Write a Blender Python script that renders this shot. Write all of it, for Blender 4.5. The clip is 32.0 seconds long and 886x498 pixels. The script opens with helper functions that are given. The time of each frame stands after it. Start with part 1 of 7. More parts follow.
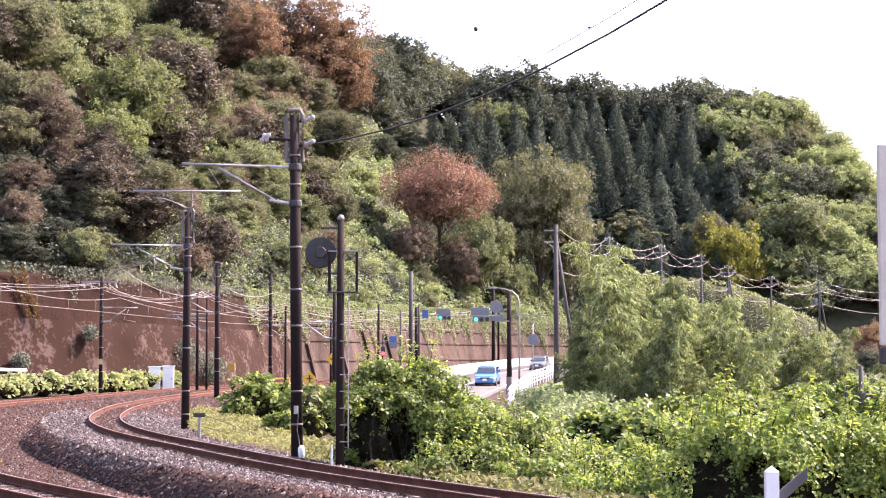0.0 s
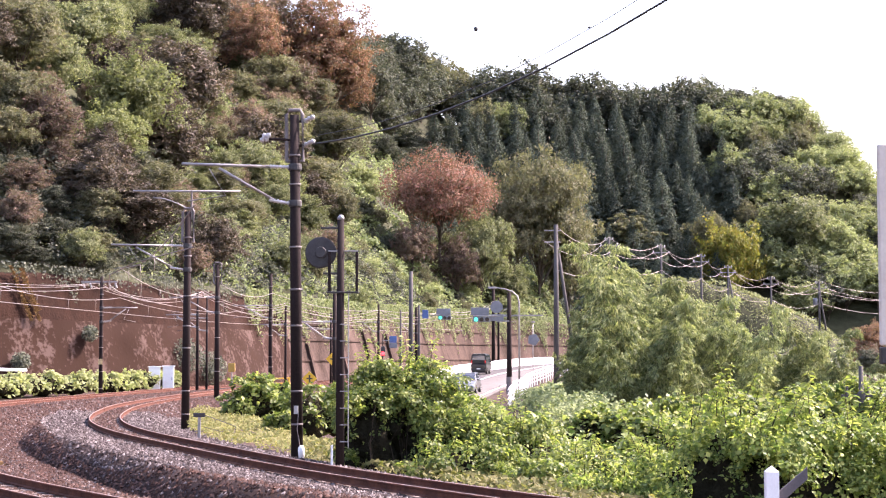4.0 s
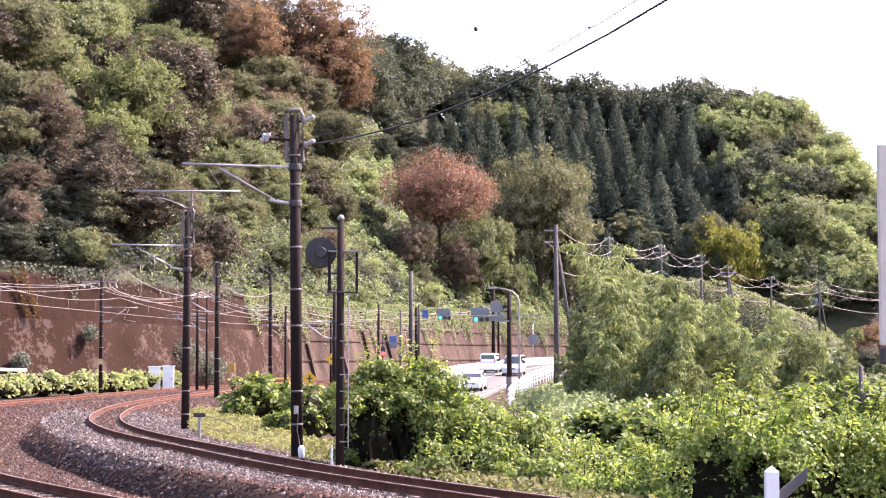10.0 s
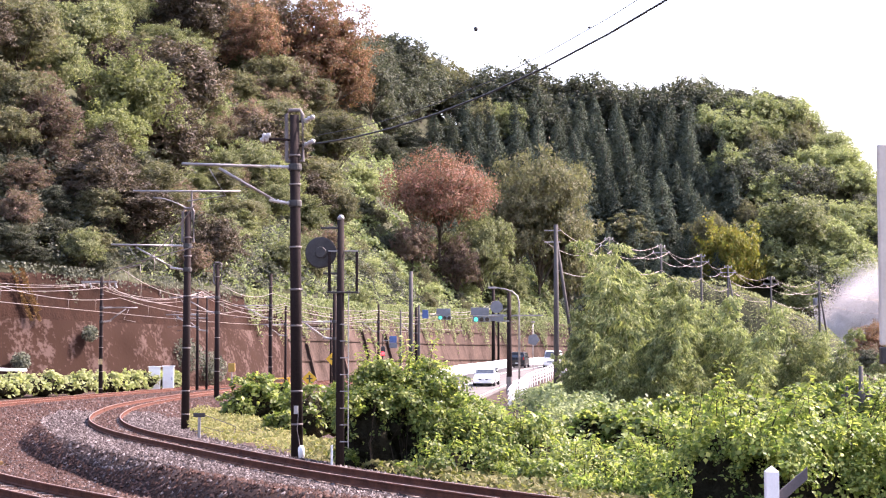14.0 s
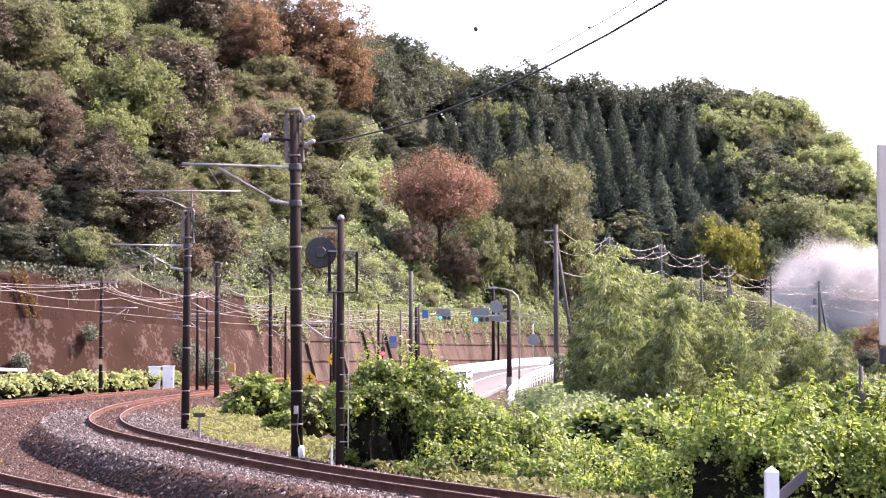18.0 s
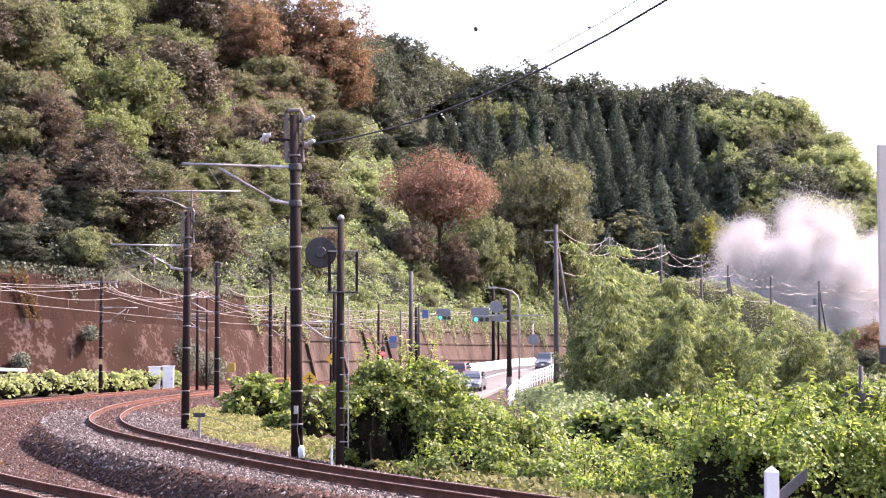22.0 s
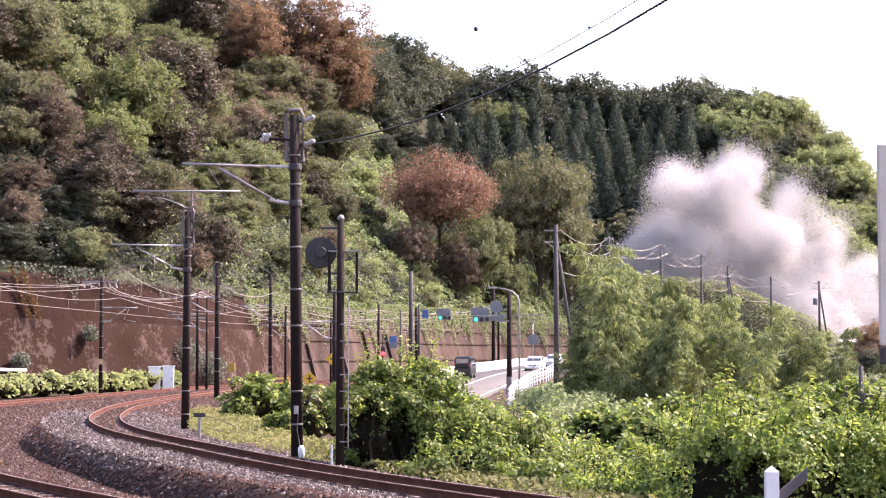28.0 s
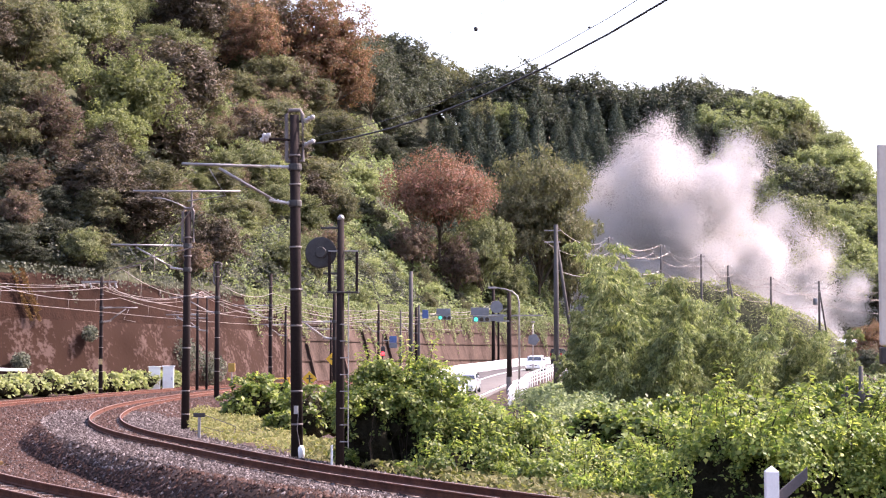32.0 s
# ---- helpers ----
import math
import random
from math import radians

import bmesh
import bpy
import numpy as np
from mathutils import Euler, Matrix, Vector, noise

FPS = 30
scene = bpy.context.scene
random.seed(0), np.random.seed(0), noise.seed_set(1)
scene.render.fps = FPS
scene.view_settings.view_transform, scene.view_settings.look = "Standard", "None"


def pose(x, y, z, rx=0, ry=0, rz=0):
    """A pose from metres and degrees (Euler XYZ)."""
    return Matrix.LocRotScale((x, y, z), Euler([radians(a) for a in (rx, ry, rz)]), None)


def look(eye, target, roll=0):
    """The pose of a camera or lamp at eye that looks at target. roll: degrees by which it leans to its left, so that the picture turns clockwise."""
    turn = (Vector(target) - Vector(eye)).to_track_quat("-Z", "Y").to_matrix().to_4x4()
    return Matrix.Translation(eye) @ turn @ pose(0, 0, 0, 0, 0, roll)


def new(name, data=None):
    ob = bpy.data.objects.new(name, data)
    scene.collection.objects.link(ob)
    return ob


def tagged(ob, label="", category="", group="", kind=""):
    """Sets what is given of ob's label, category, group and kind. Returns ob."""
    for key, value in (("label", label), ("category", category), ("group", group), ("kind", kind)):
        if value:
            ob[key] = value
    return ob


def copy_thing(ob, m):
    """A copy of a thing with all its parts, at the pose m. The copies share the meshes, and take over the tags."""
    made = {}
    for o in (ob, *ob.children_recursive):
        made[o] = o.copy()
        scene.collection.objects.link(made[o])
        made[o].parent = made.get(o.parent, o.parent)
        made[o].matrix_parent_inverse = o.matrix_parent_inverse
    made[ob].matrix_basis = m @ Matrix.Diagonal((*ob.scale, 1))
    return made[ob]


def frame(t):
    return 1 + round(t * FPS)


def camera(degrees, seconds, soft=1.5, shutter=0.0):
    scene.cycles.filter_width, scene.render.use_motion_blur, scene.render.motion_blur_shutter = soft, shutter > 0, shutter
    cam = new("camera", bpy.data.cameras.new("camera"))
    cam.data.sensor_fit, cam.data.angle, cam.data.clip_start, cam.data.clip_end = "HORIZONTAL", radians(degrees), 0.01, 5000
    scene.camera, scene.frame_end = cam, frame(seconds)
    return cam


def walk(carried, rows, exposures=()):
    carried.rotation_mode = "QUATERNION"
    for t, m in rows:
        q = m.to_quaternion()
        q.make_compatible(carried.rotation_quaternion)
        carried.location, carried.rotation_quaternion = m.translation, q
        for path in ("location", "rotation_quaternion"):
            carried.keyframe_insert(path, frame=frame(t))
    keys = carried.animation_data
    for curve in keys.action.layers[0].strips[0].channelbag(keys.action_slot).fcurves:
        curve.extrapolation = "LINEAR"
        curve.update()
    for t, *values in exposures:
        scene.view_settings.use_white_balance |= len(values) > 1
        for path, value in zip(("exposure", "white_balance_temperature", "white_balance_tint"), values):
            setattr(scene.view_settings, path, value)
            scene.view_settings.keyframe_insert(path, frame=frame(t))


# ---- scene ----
cam = camera(29.29, 32.0, soft=1.15)
EYE = pose(0, 0, 2.27, 93.643, 0, 0)
walk(cam, [(0, EYE), (32, EYE)], exposures=[(0, 2.03, 6270, 31), (23.5, 1.97, 6270, 31), (27.5, 1.76, 6270, 31), (32, 1.72, 6270, 31)])

# world, sun
SUN_EL, SUN_AZ = radians(44), radians(66)      # azimuth from +y towards +x
world = bpy.data.worlds.new("world")
scene.world = world
world.use_nodes = True
wn = world.node_tree
sky = wn.nodes.new("ShaderNodeTexSky")
sky.sky_type, sky.sun_disc = "NISHITA", False
sky.sun_elevation, sky.sun_rotation = SUN_EL, SUN_AZ
sky.dust_density, sky.air_density, sky.ozone_density = 3.5, 1.3, 0.6
wn.nodes["Background"].inputs["Strength"].default_value = 0.15
wn.links.new(sky.outputs[0], wn.nodes["Background"].inputs["Color"])
sun = new("sun", bpy.data.lights.new("sun", "SUN"))
sun.data.energy, sun.data.angle, sun.data.color = 4.6, radians(0.6), (1.0, 0.93, 0.82)
SUN_DIR = Vector((math.sin(SUN_AZ) * math.cos(SUN_EL), math.cos(SUN_AZ) * math.cos(SUN_EL), math.sin(SUN_EL)))
sun.matrix_world = look(SUN_DIR * 300, (0, 0, 0))


# ------------------------------------------------------------ materials
def mat(name, a, b=None, rough=0.8, metal=0.0, scale=3.0, fine=40.0, bump=0.3, streak=0.0, spec=0.4, dist=0.02, lo=0.5, hi=0.95):
    """Two-scale mottled surface between the colours a and b, with grain, optional vertical streaks and relief."""
    m = bpy.data.materials.new(name)
    m.use_nodes = True
    nt = m.node_tree
    bs = nt.nodes["Principled BSDF"]
    b = b or tuple(c * 0.6 for c in a)
    co = nt.nodes.new("ShaderNodeTexCoord")
    mp = nt.nodes.new("ShaderNodeMapping")
    mp.inputs["Scale"].default_value = (1, 1, 1 - streak)
    nt.links.new(co.outputs["Object"], mp.inputs[0])
    n1, n2 = nt.nodes.new("ShaderNodeTexNoise"), nt.nodes.new("ShaderNodeTexNoise")
    n1.inputs["Scale"].default_value, n1.inputs["Detail"].default_value = scale, 6
    n1.inputs["Roughness"].default_value = 0.65
    n2.inputs["Scale"].default_value, n2.inputs["Detail"].default_value = fine, 4
    nt.links.new(mp.outputs[0], n1.inputs["Vector"])
    nt.links.new(co.outputs["Object"], n2.inputs["Vector"])
    add = nt.nodes.new("ShaderNodeMath")
    add.operation = "MULTIPLY_ADD"
    add.inputs[1].default_value = 0.45
    nt.links.new(n2.outputs[0], add.inputs[0])
    nt.links.new(n1.outputs[0], add.inputs[2])
    rp = nt.nodes.new("ShaderNodeValToRGB")
    rp.color_ramp.elements[0].position, rp.color_ramp.elements[1].position = lo, hi
    rp.color_ramp.elements[0].color, rp.color_ramp.elements[1].color = (*b, 1), (*a, 1)
    nt.links.new(add.outputs[0], rp.inputs[0])
    nt.links.new(rp.outputs[0], bs.inputs["Base Color"])
    bs.inputs["Roughness"].default_value, bs.inputs["Metallic"].default_value = rough, metal
    bs.inputs["Specular IOR Level"].default_value = spec
    bp = nt.nodes.new("ShaderNodeBump")
    bp.inputs["Strength"].default_value, bp.inputs["Distance"].default_value = bump, dist
    nt.links.new(add.outputs[0], bp.inputs["Height"])
    nt.links.new(bp.outputs[0], bs.inputs["Normal"])
    return m


def leaf_mat(name, colours, trans=0.35, rough=0.6, spec=0.12):
    """Leaves: each leaf its own tint, light also passes through."""
    m = bpy.data.materials.new(name)
    m.use_nodes = True
    nt = m.node_tree
    bs, out = nt.nodes["Principled BSDF"], nt.nodes["Material Output"]
    geo, obi = nt.nodes.new("ShaderNodeNewGeometry"), nt.nodes.new("ShaderNodeObjectInfo")
    rp = nt.nodes.new("ShaderNodeValToRGB")
    while len(rp.color_ramp.elements) < len(colours):
        rp.color_ramp.elements.new(0.5)
    for i, c in enumerate(colours):
        rp.color_ramp.elements[i].position = i / max(1, len(colours) - 1)
        rp.color_ramp.elements[i].color = (*c, 1)
    nt.links.new(geo.outputs["Random Per Island"], rp.inputs[0])
    hsv = nt.nodes.new("ShaderNodeHueSaturation")
    mr = nt.nodes.new("ShaderNodeMapRange")
    mr.inputs["To Min"].default_value, mr.inputs["To Max"].default_value = 0.75, 1.3
    nt.links.new(obi.outputs["Random"], mr.inputs["Value"])
    nt.links.new(mr.outputs[0], hsv.inputs["Value"])
    nt.links.new(rp.outputs[0], hsv.inputs["Color"])
    nt.links.new(hsv.outputs[0], bs.inputs["Base Color"])
    bs.inputs["Roughness"].default_value, bs.inputs["Specular IOR Level"].default_value = rough, spec
    tr, mx = nt.nodes.new("ShaderNodeBsdfTranslucent"), nt.nodes.new("ShaderNodeMixShader")
    gain = nt.nodes.new("ShaderNodeMix")
    gain.data_type, gain.blend_type = "RGBA", "MULTIPLY"
    gain.inputs["Factor"].default_value = 1
    gain.inputs[7].default_value = (1.2, 1.3, 0.8, 1)
    nt.links.new(hsv.outputs[0], gain.inputs[6])
    nt.links.new(gain.outputs[2], tr.inputs[0])
    mx.inputs[0].default_value = trans
    nt.links.new(bs.outputs[0], mx.inputs[1])
    nt.links.new(tr.outputs[0], mx.inputs[2])
    nt.links.new(mx.outputs[0], out.inputs[0])
    return m


def glow_mat(name, c, strength):
    m = bpy.data.materials.new(name)
    m.use_nodes = True
    bs = m.node_tree.nodes["Principled BSDF"]
    bs.inputs["Base Color"].default_value = (*c, 1)
    bs.inputs["Emission Color"].default_value, bs.inputs["Emission Strength"].default_value = (*c, 1), strength
    return m


M_SOIL = mat("soil", (0.085, 0.055, 0.042), (0.038, 0.025, 0.019), scale=0.6, fine=9, bump=0.6, dist=0.08, spec=0.08)
M_HILL = mat("hill_soil", (0.06, 0.062, 0.032), (0.025, 0.026, 0.014), scale=0.3, fine=4, bump=0.6, dist=0.1, spec=0.08)
M_BALLAST = mat("ballast_stone", (0.055, 0.034, 0.027), (0.02, 0.012, 0.010), scale=0.8, fine=14, bump=1.0, dist=0.05, spec=0.08)
M_STONE = leaf_mat("ballast_pieces", [(0.013, 0.009, 0.008), (0.032, 0.023, 0.021), (0.066, 0.051, 0.048), (0.019, 0.0115, 0.0098), (0.17, 0.145, 0.14), (0.024, 0.017, 0.0155)], trans=0.0, rough=0.8)
M_RUSTSTONE = leaf_mat("rusty_ballast_pieces", [(0.031, 0.0145, 0.010), (0.05, 0.025, 0.0185), (0.075, 0.041, 0.031), (0.021, 0.0098, 0.007), (0.11, 0.07, 0.058)], trans=0.0, rough=0.85)
M_RUST = mat("rusty_rail", (0.135, 0.055, 0.036), (0.05, 0.021, 0.015), rough=0.85, metal=0.0, scale=2.5, fine=30, bump=0.3, spec=0.12)
M_RAILTOP = mat("rail_tread", (0.30, 0.20, 0.16), (0.15, 0.08, 0.06), rough=0.5, metal=0.5, scale=3, fine=30, bump=0.05)
M_SLEEPER = mat("sleeper", (0.19, 0.15, 0.125), (0.09, 0.06, 0.05), scale=4, fine=30)
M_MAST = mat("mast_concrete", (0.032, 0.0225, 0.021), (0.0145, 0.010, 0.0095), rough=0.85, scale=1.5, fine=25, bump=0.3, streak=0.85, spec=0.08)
M_POLE = mat("utility_pole_concrete", (0.105, 0.097, 0.093), (0.055, 0.05, 0.048), rough=0.85, scale=1.5, fine=25, bump=0.2, streak=0.85, spec=0.08)
M_STEEL = mat("galvanised_steel", (0.34, 0.325, 0.32), (0.22, 0.205, 0.20), rough=0.5, metal=0.6, scale=3, fine=30, bump=0.1)
M_DARKSTEEL = mat("dark_steel", (0.06, 0.055, 0.055), (0.03, 0.028, 0.03), rough=0.5, metal=0.4, scale=4, fine=40, bump=0.1)
M_PORCELAIN = mat("porcelain", (0.5, 0.48, 0.465), (0.32, 0.29, 0.28), rough=0.3, scale=8, fine=40, bump=0.05, spec=0.5)
M_WIRE = mat("copper_wire", (0.30, 0.255, 0.235), (0.18, 0.15, 0.14), rough=0.45, metal=0.6, scale=1, fine=20, bump=0.0)
M_CABLE = mat("black_cable", (0.03, 0.03, 0.03), (0.02, 0.02, 0.02), rough=0.6, scale=2, fine=20, bump=0.0)
M_WALL = mat("retaining_concrete", (0.078, 0.05, 0.041), (0.028, 0.0137, 0.009), rough=0.9, scale=0.5, fine=3.5, bump=0.6, streak=0.35, dist=0.06, lo=0.73, hi=0.84, spec=0.08)
M_CONCRETE = mat("plain_concrete", (0.098, 0.066, 0.053), (0.028, 0.018, 0.0135), rough=0.9, scale=0.5, fine=6, bump=0.4, streak=0.8, dist=0.04, lo=0.55, hi=0.9, spec=0.08)
M_CLIFF = mat("bare_cliff", (0.036, 0.0175, 0.0115), (0.013, 0.0062, 0.0042), rough=0.95, scale=0.5, fine=6, bump=0.8, streak=0.6, dist=0.15, spec=0.08)
M_WHITEWALL = mat("white_barrier", (0.82, 0.80, 0.78), (0.70, 0.67, 0.64), rough=0.7, scale=1, fine=20, bump=0.1)
M_WHITE = mat("white_paint", (0.82, 0.81, 0.80), (0.68, 0.66, 0.64), rough=0.5, scale=2, fine=30, bump=0.08)
M_ASPHALT = mat("asphalt", (0.125, 0.113, 0.107), (0.09, 0.081, 0.077), rough=0.9, scale=0.8, fine=40, bump=0.2, spec=0.08)
M_BARK = mat("bark", (0.13, 0.10, 0.075), (0.05, 0.04, 0.03), rough=0.95, scale=2, fine=12, bump=0.8, streak=0.7)
M_CULM = mat("bamboo_culm", (0.20, 0.22, 0.08), (0.12, 0.14, 0.05), rough=0.5, scale=3, fine=20, bump=0.1)
M_STEM = mat("creeper_stem", (0.05, 0.037, 0.026), (0.02, 0.015, 0.011), rough=0.9, scale=4, spec=0.1)
# near-black: the shade inside thickets is put into this colour; coal uses it too
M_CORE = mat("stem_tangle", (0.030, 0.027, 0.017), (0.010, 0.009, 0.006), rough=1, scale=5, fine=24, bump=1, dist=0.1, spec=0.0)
L_BROAD = leaf_mat("broad_leaves", [(0.098, 0.110, 0.059), (0.155, 0.167, 0.087), (0.218, 0.224, 0.118), (0.081, 0.090, 0.053)])
L_DARK = leaf_mat("evergreen_leaves", [(0.047, 0.056, 0.043), (0.074, 0.083, 0.057), (0.118, 0.123, 0.082), (0.040, 0.040, 0.037)], trans=0.2)
L_OLIVE = leaf_mat("olive_leaves", [(0.11, 0.11, 0.069), (0.165, 0.155, 0.090), (0.095, 0.1, 0.062), (0.14, 0.118, 0.075)])
L_RED = leaf_mat("autumn_leaves", [(0.190, 0.085, 0.069), (0.235, 0.110, 0.083), (0.125, 0.082, 0.057), (0.159, 0.098, 0.071), (0.084, 0.070, 0.044)], trans=0.25)
L_RUSSET = leaf_mat("russet_leaves", [(0.25, 0.122, 0.088), (0.185, 0.125, 0.08), (0.15, 0.12, 0.068), (0.29, 0.148, 0.105), (0.22, 0.13, 0.085)], trans=0.28)
L_LIME = leaf_mat("lime_leaves", [(0.155, 0.17, 0.08), (0.215, 0.225, 0.10), (0.115, 0.13, 0.066), (0.17, 0.178, 0.085)], trans=0.38)
# brown leaves, tinted darker to put the shade on these trees into the colour
L_DUSK = leaf_mat("shade_brown_leaves", [(0.075, 0.058, 0.046), (0.115, 0.086, 0.064), (0.05, 0.044, 0.036), (0.088, 0.078, 0.05)], trans=0.2)
L_HEDGE = leaf_mat("hedge_leaves", [(0.164, 0.184, 0.076), (0.230, 0.248, 0.111), (0.295, 0.296, 0.153), (0.123, 0.144, 0.060)], trans=0.4)
L_BROWN = leaf_mat("browning_leaves", [(0.165, 0.102, 0.096), (0.115, 0.105, 0.072), (0.19, 0.118, 0.106), (0.085, 0.082, 0.055)])
L_YELLOW = leaf_mat("yellowing_leaves", [(0.256, 0.225, 0.045), (0.192, 0.210, 0.053), (0.320, 0.255, 0.060)])
# lighter leaf tones for far trees, distance haze put into the colour
L_CEDAR = leaf_mat("hazed_cedar_needles", [(0.052, 0.066, 0.054), (0.077, 0.092, 0.068), (0.109, 0.121, 0.085)], trans=0.12, rough=0.75, spec=0.04)
L_FAR = leaf_mat("hazed_ridge_leaves", [(0.144, 0.166, 0.087), (0.206, 0.229, 0.114), (0.286, 0.301, 0.151), (0.120, 0.138, 0.077)])
L_BAMBOO = leaf_mat("bamboo_leaves", [(0.115, 0.145, 0.062), (0.20, 0.23, 0.10), (0.33, 0.335, 0.16), (0.05, 0.07, 0.036), (0.25, 0.265, 0.12)], trans=0.3)
L_KUDZU = leaf_mat("kudzu_leaves", [(0.056, 0.094, 0.023), (0.119, 0.161, 0.037), (0.193, 0.232, 0.055), (0.338, 0.351, 0.107), (0.075, 0.111, 0.028), (0.156, 0.188, 0.048), (0.045, 0.073, 0.021)], trans=0.46, rough=0.45, spec=0.2)
L_SLOPE = leaf_mat("slope_leaves", [(0.112, 0.143, 0.063), (0.185, 0.224, 0.092), (0.269, 0.302, 0.132), (0.140, 0.168, 0.078)], trans=0.35)
L_SHOOT = leaf_mat("shoot_leaves", [(0.080, 0.119, 0.031), (0.136, 0.176, 0.043), (0.192, 0.226, 0.060), (0.264, 0.271, 0.076), (0.056, 0.086, 0.025)], trans=0.48, rough=0.45, spec=0.2)
L_GRASS = leaf_mat("dry_grass", [(0.150, 0.150, 0.048), (0.210, 0.188, 0.072), (0.112, 0.128, 0.040)], trans=0.4)
L_BANK = leaf_mat("bank_grass", [(0.155, 0.17, 0.07), (0.21, 0.22, 0.09), (0.12, 0.14, 0.058), (0.24, 0.225, 0.105)], trans=0.35)
L_STRAW = leaf_mat("straw", [(0.15, 0.085, 0.035), (0.20, 0.115, 0.045), (0.10, 0.056, 0.026)], trans=0.2)


# ------------------------------------------------------------ mesh helpers
def mesh_of(name, verts, faces, material, smooth=False):
    me = bpy.data.meshes.new(name)
    me.from_pydata([tuple(v) for v in verts], [], faces)
    me.materials.append(material)
    if smooth:
        me.polygons.foreach_set("use_smooth", [True] * len(me.polygons))
    me.update()
    return me


def fast_mesh(name, verts, k, material, smooth=False):
    """A mesh of separate faces with k corners each, from an array (n*k, 3)."""
    me = bpy.data.meshes.new(name)
    nv = len(verts)
    me.vertices.add(nv)
    me.vertices.foreach_set("co", np.asarray(verts, dtype=np.float32).ravel())
    me.loops.add(nv)
    me.loops.foreach_set("vertex_index", np.arange(nv, dtype=np.int32))
    me.polygons.add(nv // k)
    me.polygons.foreach_set("loop_start", np.arange(0, nv, k, dtype=np.int32))
    me.materials.append(material)
    me.update(calc_edges=True)
    return me


def tri_mesh(name, verts, tris, material, smooth=False):
    me = bpy.data.meshes.new(name)
    verts, tris = np.asarray(verts, dtype=np.float32), np.asarray(tris, dtype=np.int32)
    me.vertices.add(len(verts))
    me.vertices.foreach_set("co", verts.ravel())
    me.loops.add(tris.size)
    me.loops.foreach_set("vertex_index", tris.ravel())
    me.polygons.add(len(tris))
    me.polygons.foreach_set("loop_start", np.arange(0, tris.size, tris.shape[1], dtype=np.int32))
    if smooth:
        me.polygons.foreach_set("use_smooth", np.ones(len(tris), dtype=bool))
    me.materials.append(material)
    me.update(calc_edges=True)
    return me


class Build:
    """Gathers boxes, tubes and turned shapes into one mesh."""

    def __init__(self):
        self.v, self.f = [], []

    def add(self, verts, faces):
        n = len(self.v)
        self.v += [tuple(p) for p in verts]
        self.f += [tuple(i + n for i in f) for f in faces]
        return self

    def box(self, x0, y0, z0, x1, y1, z1, bevel=0.0):
        if not bevel:
            return self.add([(x, y, z) for z in (z0, z1) for y in (y0, y1) for x in (x0, x1)],
                            [(0, 2, 3, 1), (4, 5, 7, 6), (0, 1, 5, 4), (2, 6, 7, 3), (0, 4, 6, 2), (1, 3, 7, 5)])
        bm = bmesh.new()
        bmesh.ops.create_cube(bm, size=1)
        bmesh.ops.transform(bm, matrix=Matrix.Translation(((x0 + x1) / 2, (y0 + y1) / 2, (z0 + z1) / 2)) @ Matrix.Diagonal((x1 - x0, y1 - y0, z1 - z0, 1)), verts=bm.verts)
        bmesh.ops.bevel(bm, geom=bm.edges[:], offset=bevel, segments=2, affect="EDGES", profile=0.5)
        return self.take(bm)

    def take(self, bm):
        bm.verts.index_update()
        self.add([v.co[:] for v in bm.verts], [[v.index for v in f.verts] for f in bm.faces])
        bm.free()
        return self

    def tube(self, path, r, n=8, caps=True):
        path = [Vector(p) for p in path]
        rs = r if isinstance(r, (list, tuple)) else [r] * len(path)
        vs = []
        for i, p in enumerate(path):
            d = (path[min(i + 1, len(path) - 1)] - path[max(i - 1, 0)]).normalized()
            u = d.cross(Vector((0, 0, 1)) if abs(d.z) < 0.95 else Vector((1, 0, 0))).normalized()
            w = d.cross(u)
            vs += [p + (u * math.cos(a) + w * math.sin(a)) * rs[i] for a in (2 * math.pi * j / n for j in range(n))]
        fs = [(i * n + j, i * n + (j + 1) % n, (i + 1) * n + (j + 1) % n, (i + 1) * n + j) for i in range(len(path) - 1) for j in range(n)]
        if caps:
            fs += [tuple(range(n))[::-1], tuple(range((len(path) - 1) * n, len(path) * n))]
        return self.add(vs, fs)

    def turn(self, profile, centre=(0, 0, 0), axis="z", n=16):
        """A shape turned about an axis; profile: (radius, height) pairs."""
        c = Vector(centre)
        vs = []
        for r, h in profile:
            for j in range(n):
                a = 2 * math.pi * j / n
                p = (r * math.cos(a), r * math.sin(a), h)
                vs.append(c + Vector(p if axis == "z" else (h, p[0], p[1]) if axis == "x" else (p[0], h, p[1])))
        k = len(profile)
        fs = [(i * n + j, i * n + (j + 1) % n, (i + 1) * n + (j + 1) % n, (i + 1) * n + j) for i in range(k - 1) for j in range(n)]
        fs += [tuple(range(n))[::-1], tuple(range((k - 1) * n, k * n))]
        return self.add(vs, fs)

    def mesh(self, name, material, smooth=False):
        return mesh_of(name, self.v, self.f, material, smooth)


def part(name, shape, material, parent=None, label="", at=None, smooth=False):
    """Links a shape as one mesh object under a thing or a part."""
    if isinstance(shape, Build):
        shape = shape.mesh(name, material, smooth)
    elif isinstance(shape, bmesh.types.BMesh):
        shape = Build().take(shape).mesh(name, material, smooth)
    ob = new(name, shape)
    ob.parent = parent
    if at is not None:
        ob.matrix_basis = at
    return tagged(ob, label) if label else ob


def thing(name, m, label, category, group="", kind=""):
    ob = new(name)
    ob.empty_display_size = 0.3
    ob.matrix_basis = m
    return tagged(ob, label, category, group, kind)


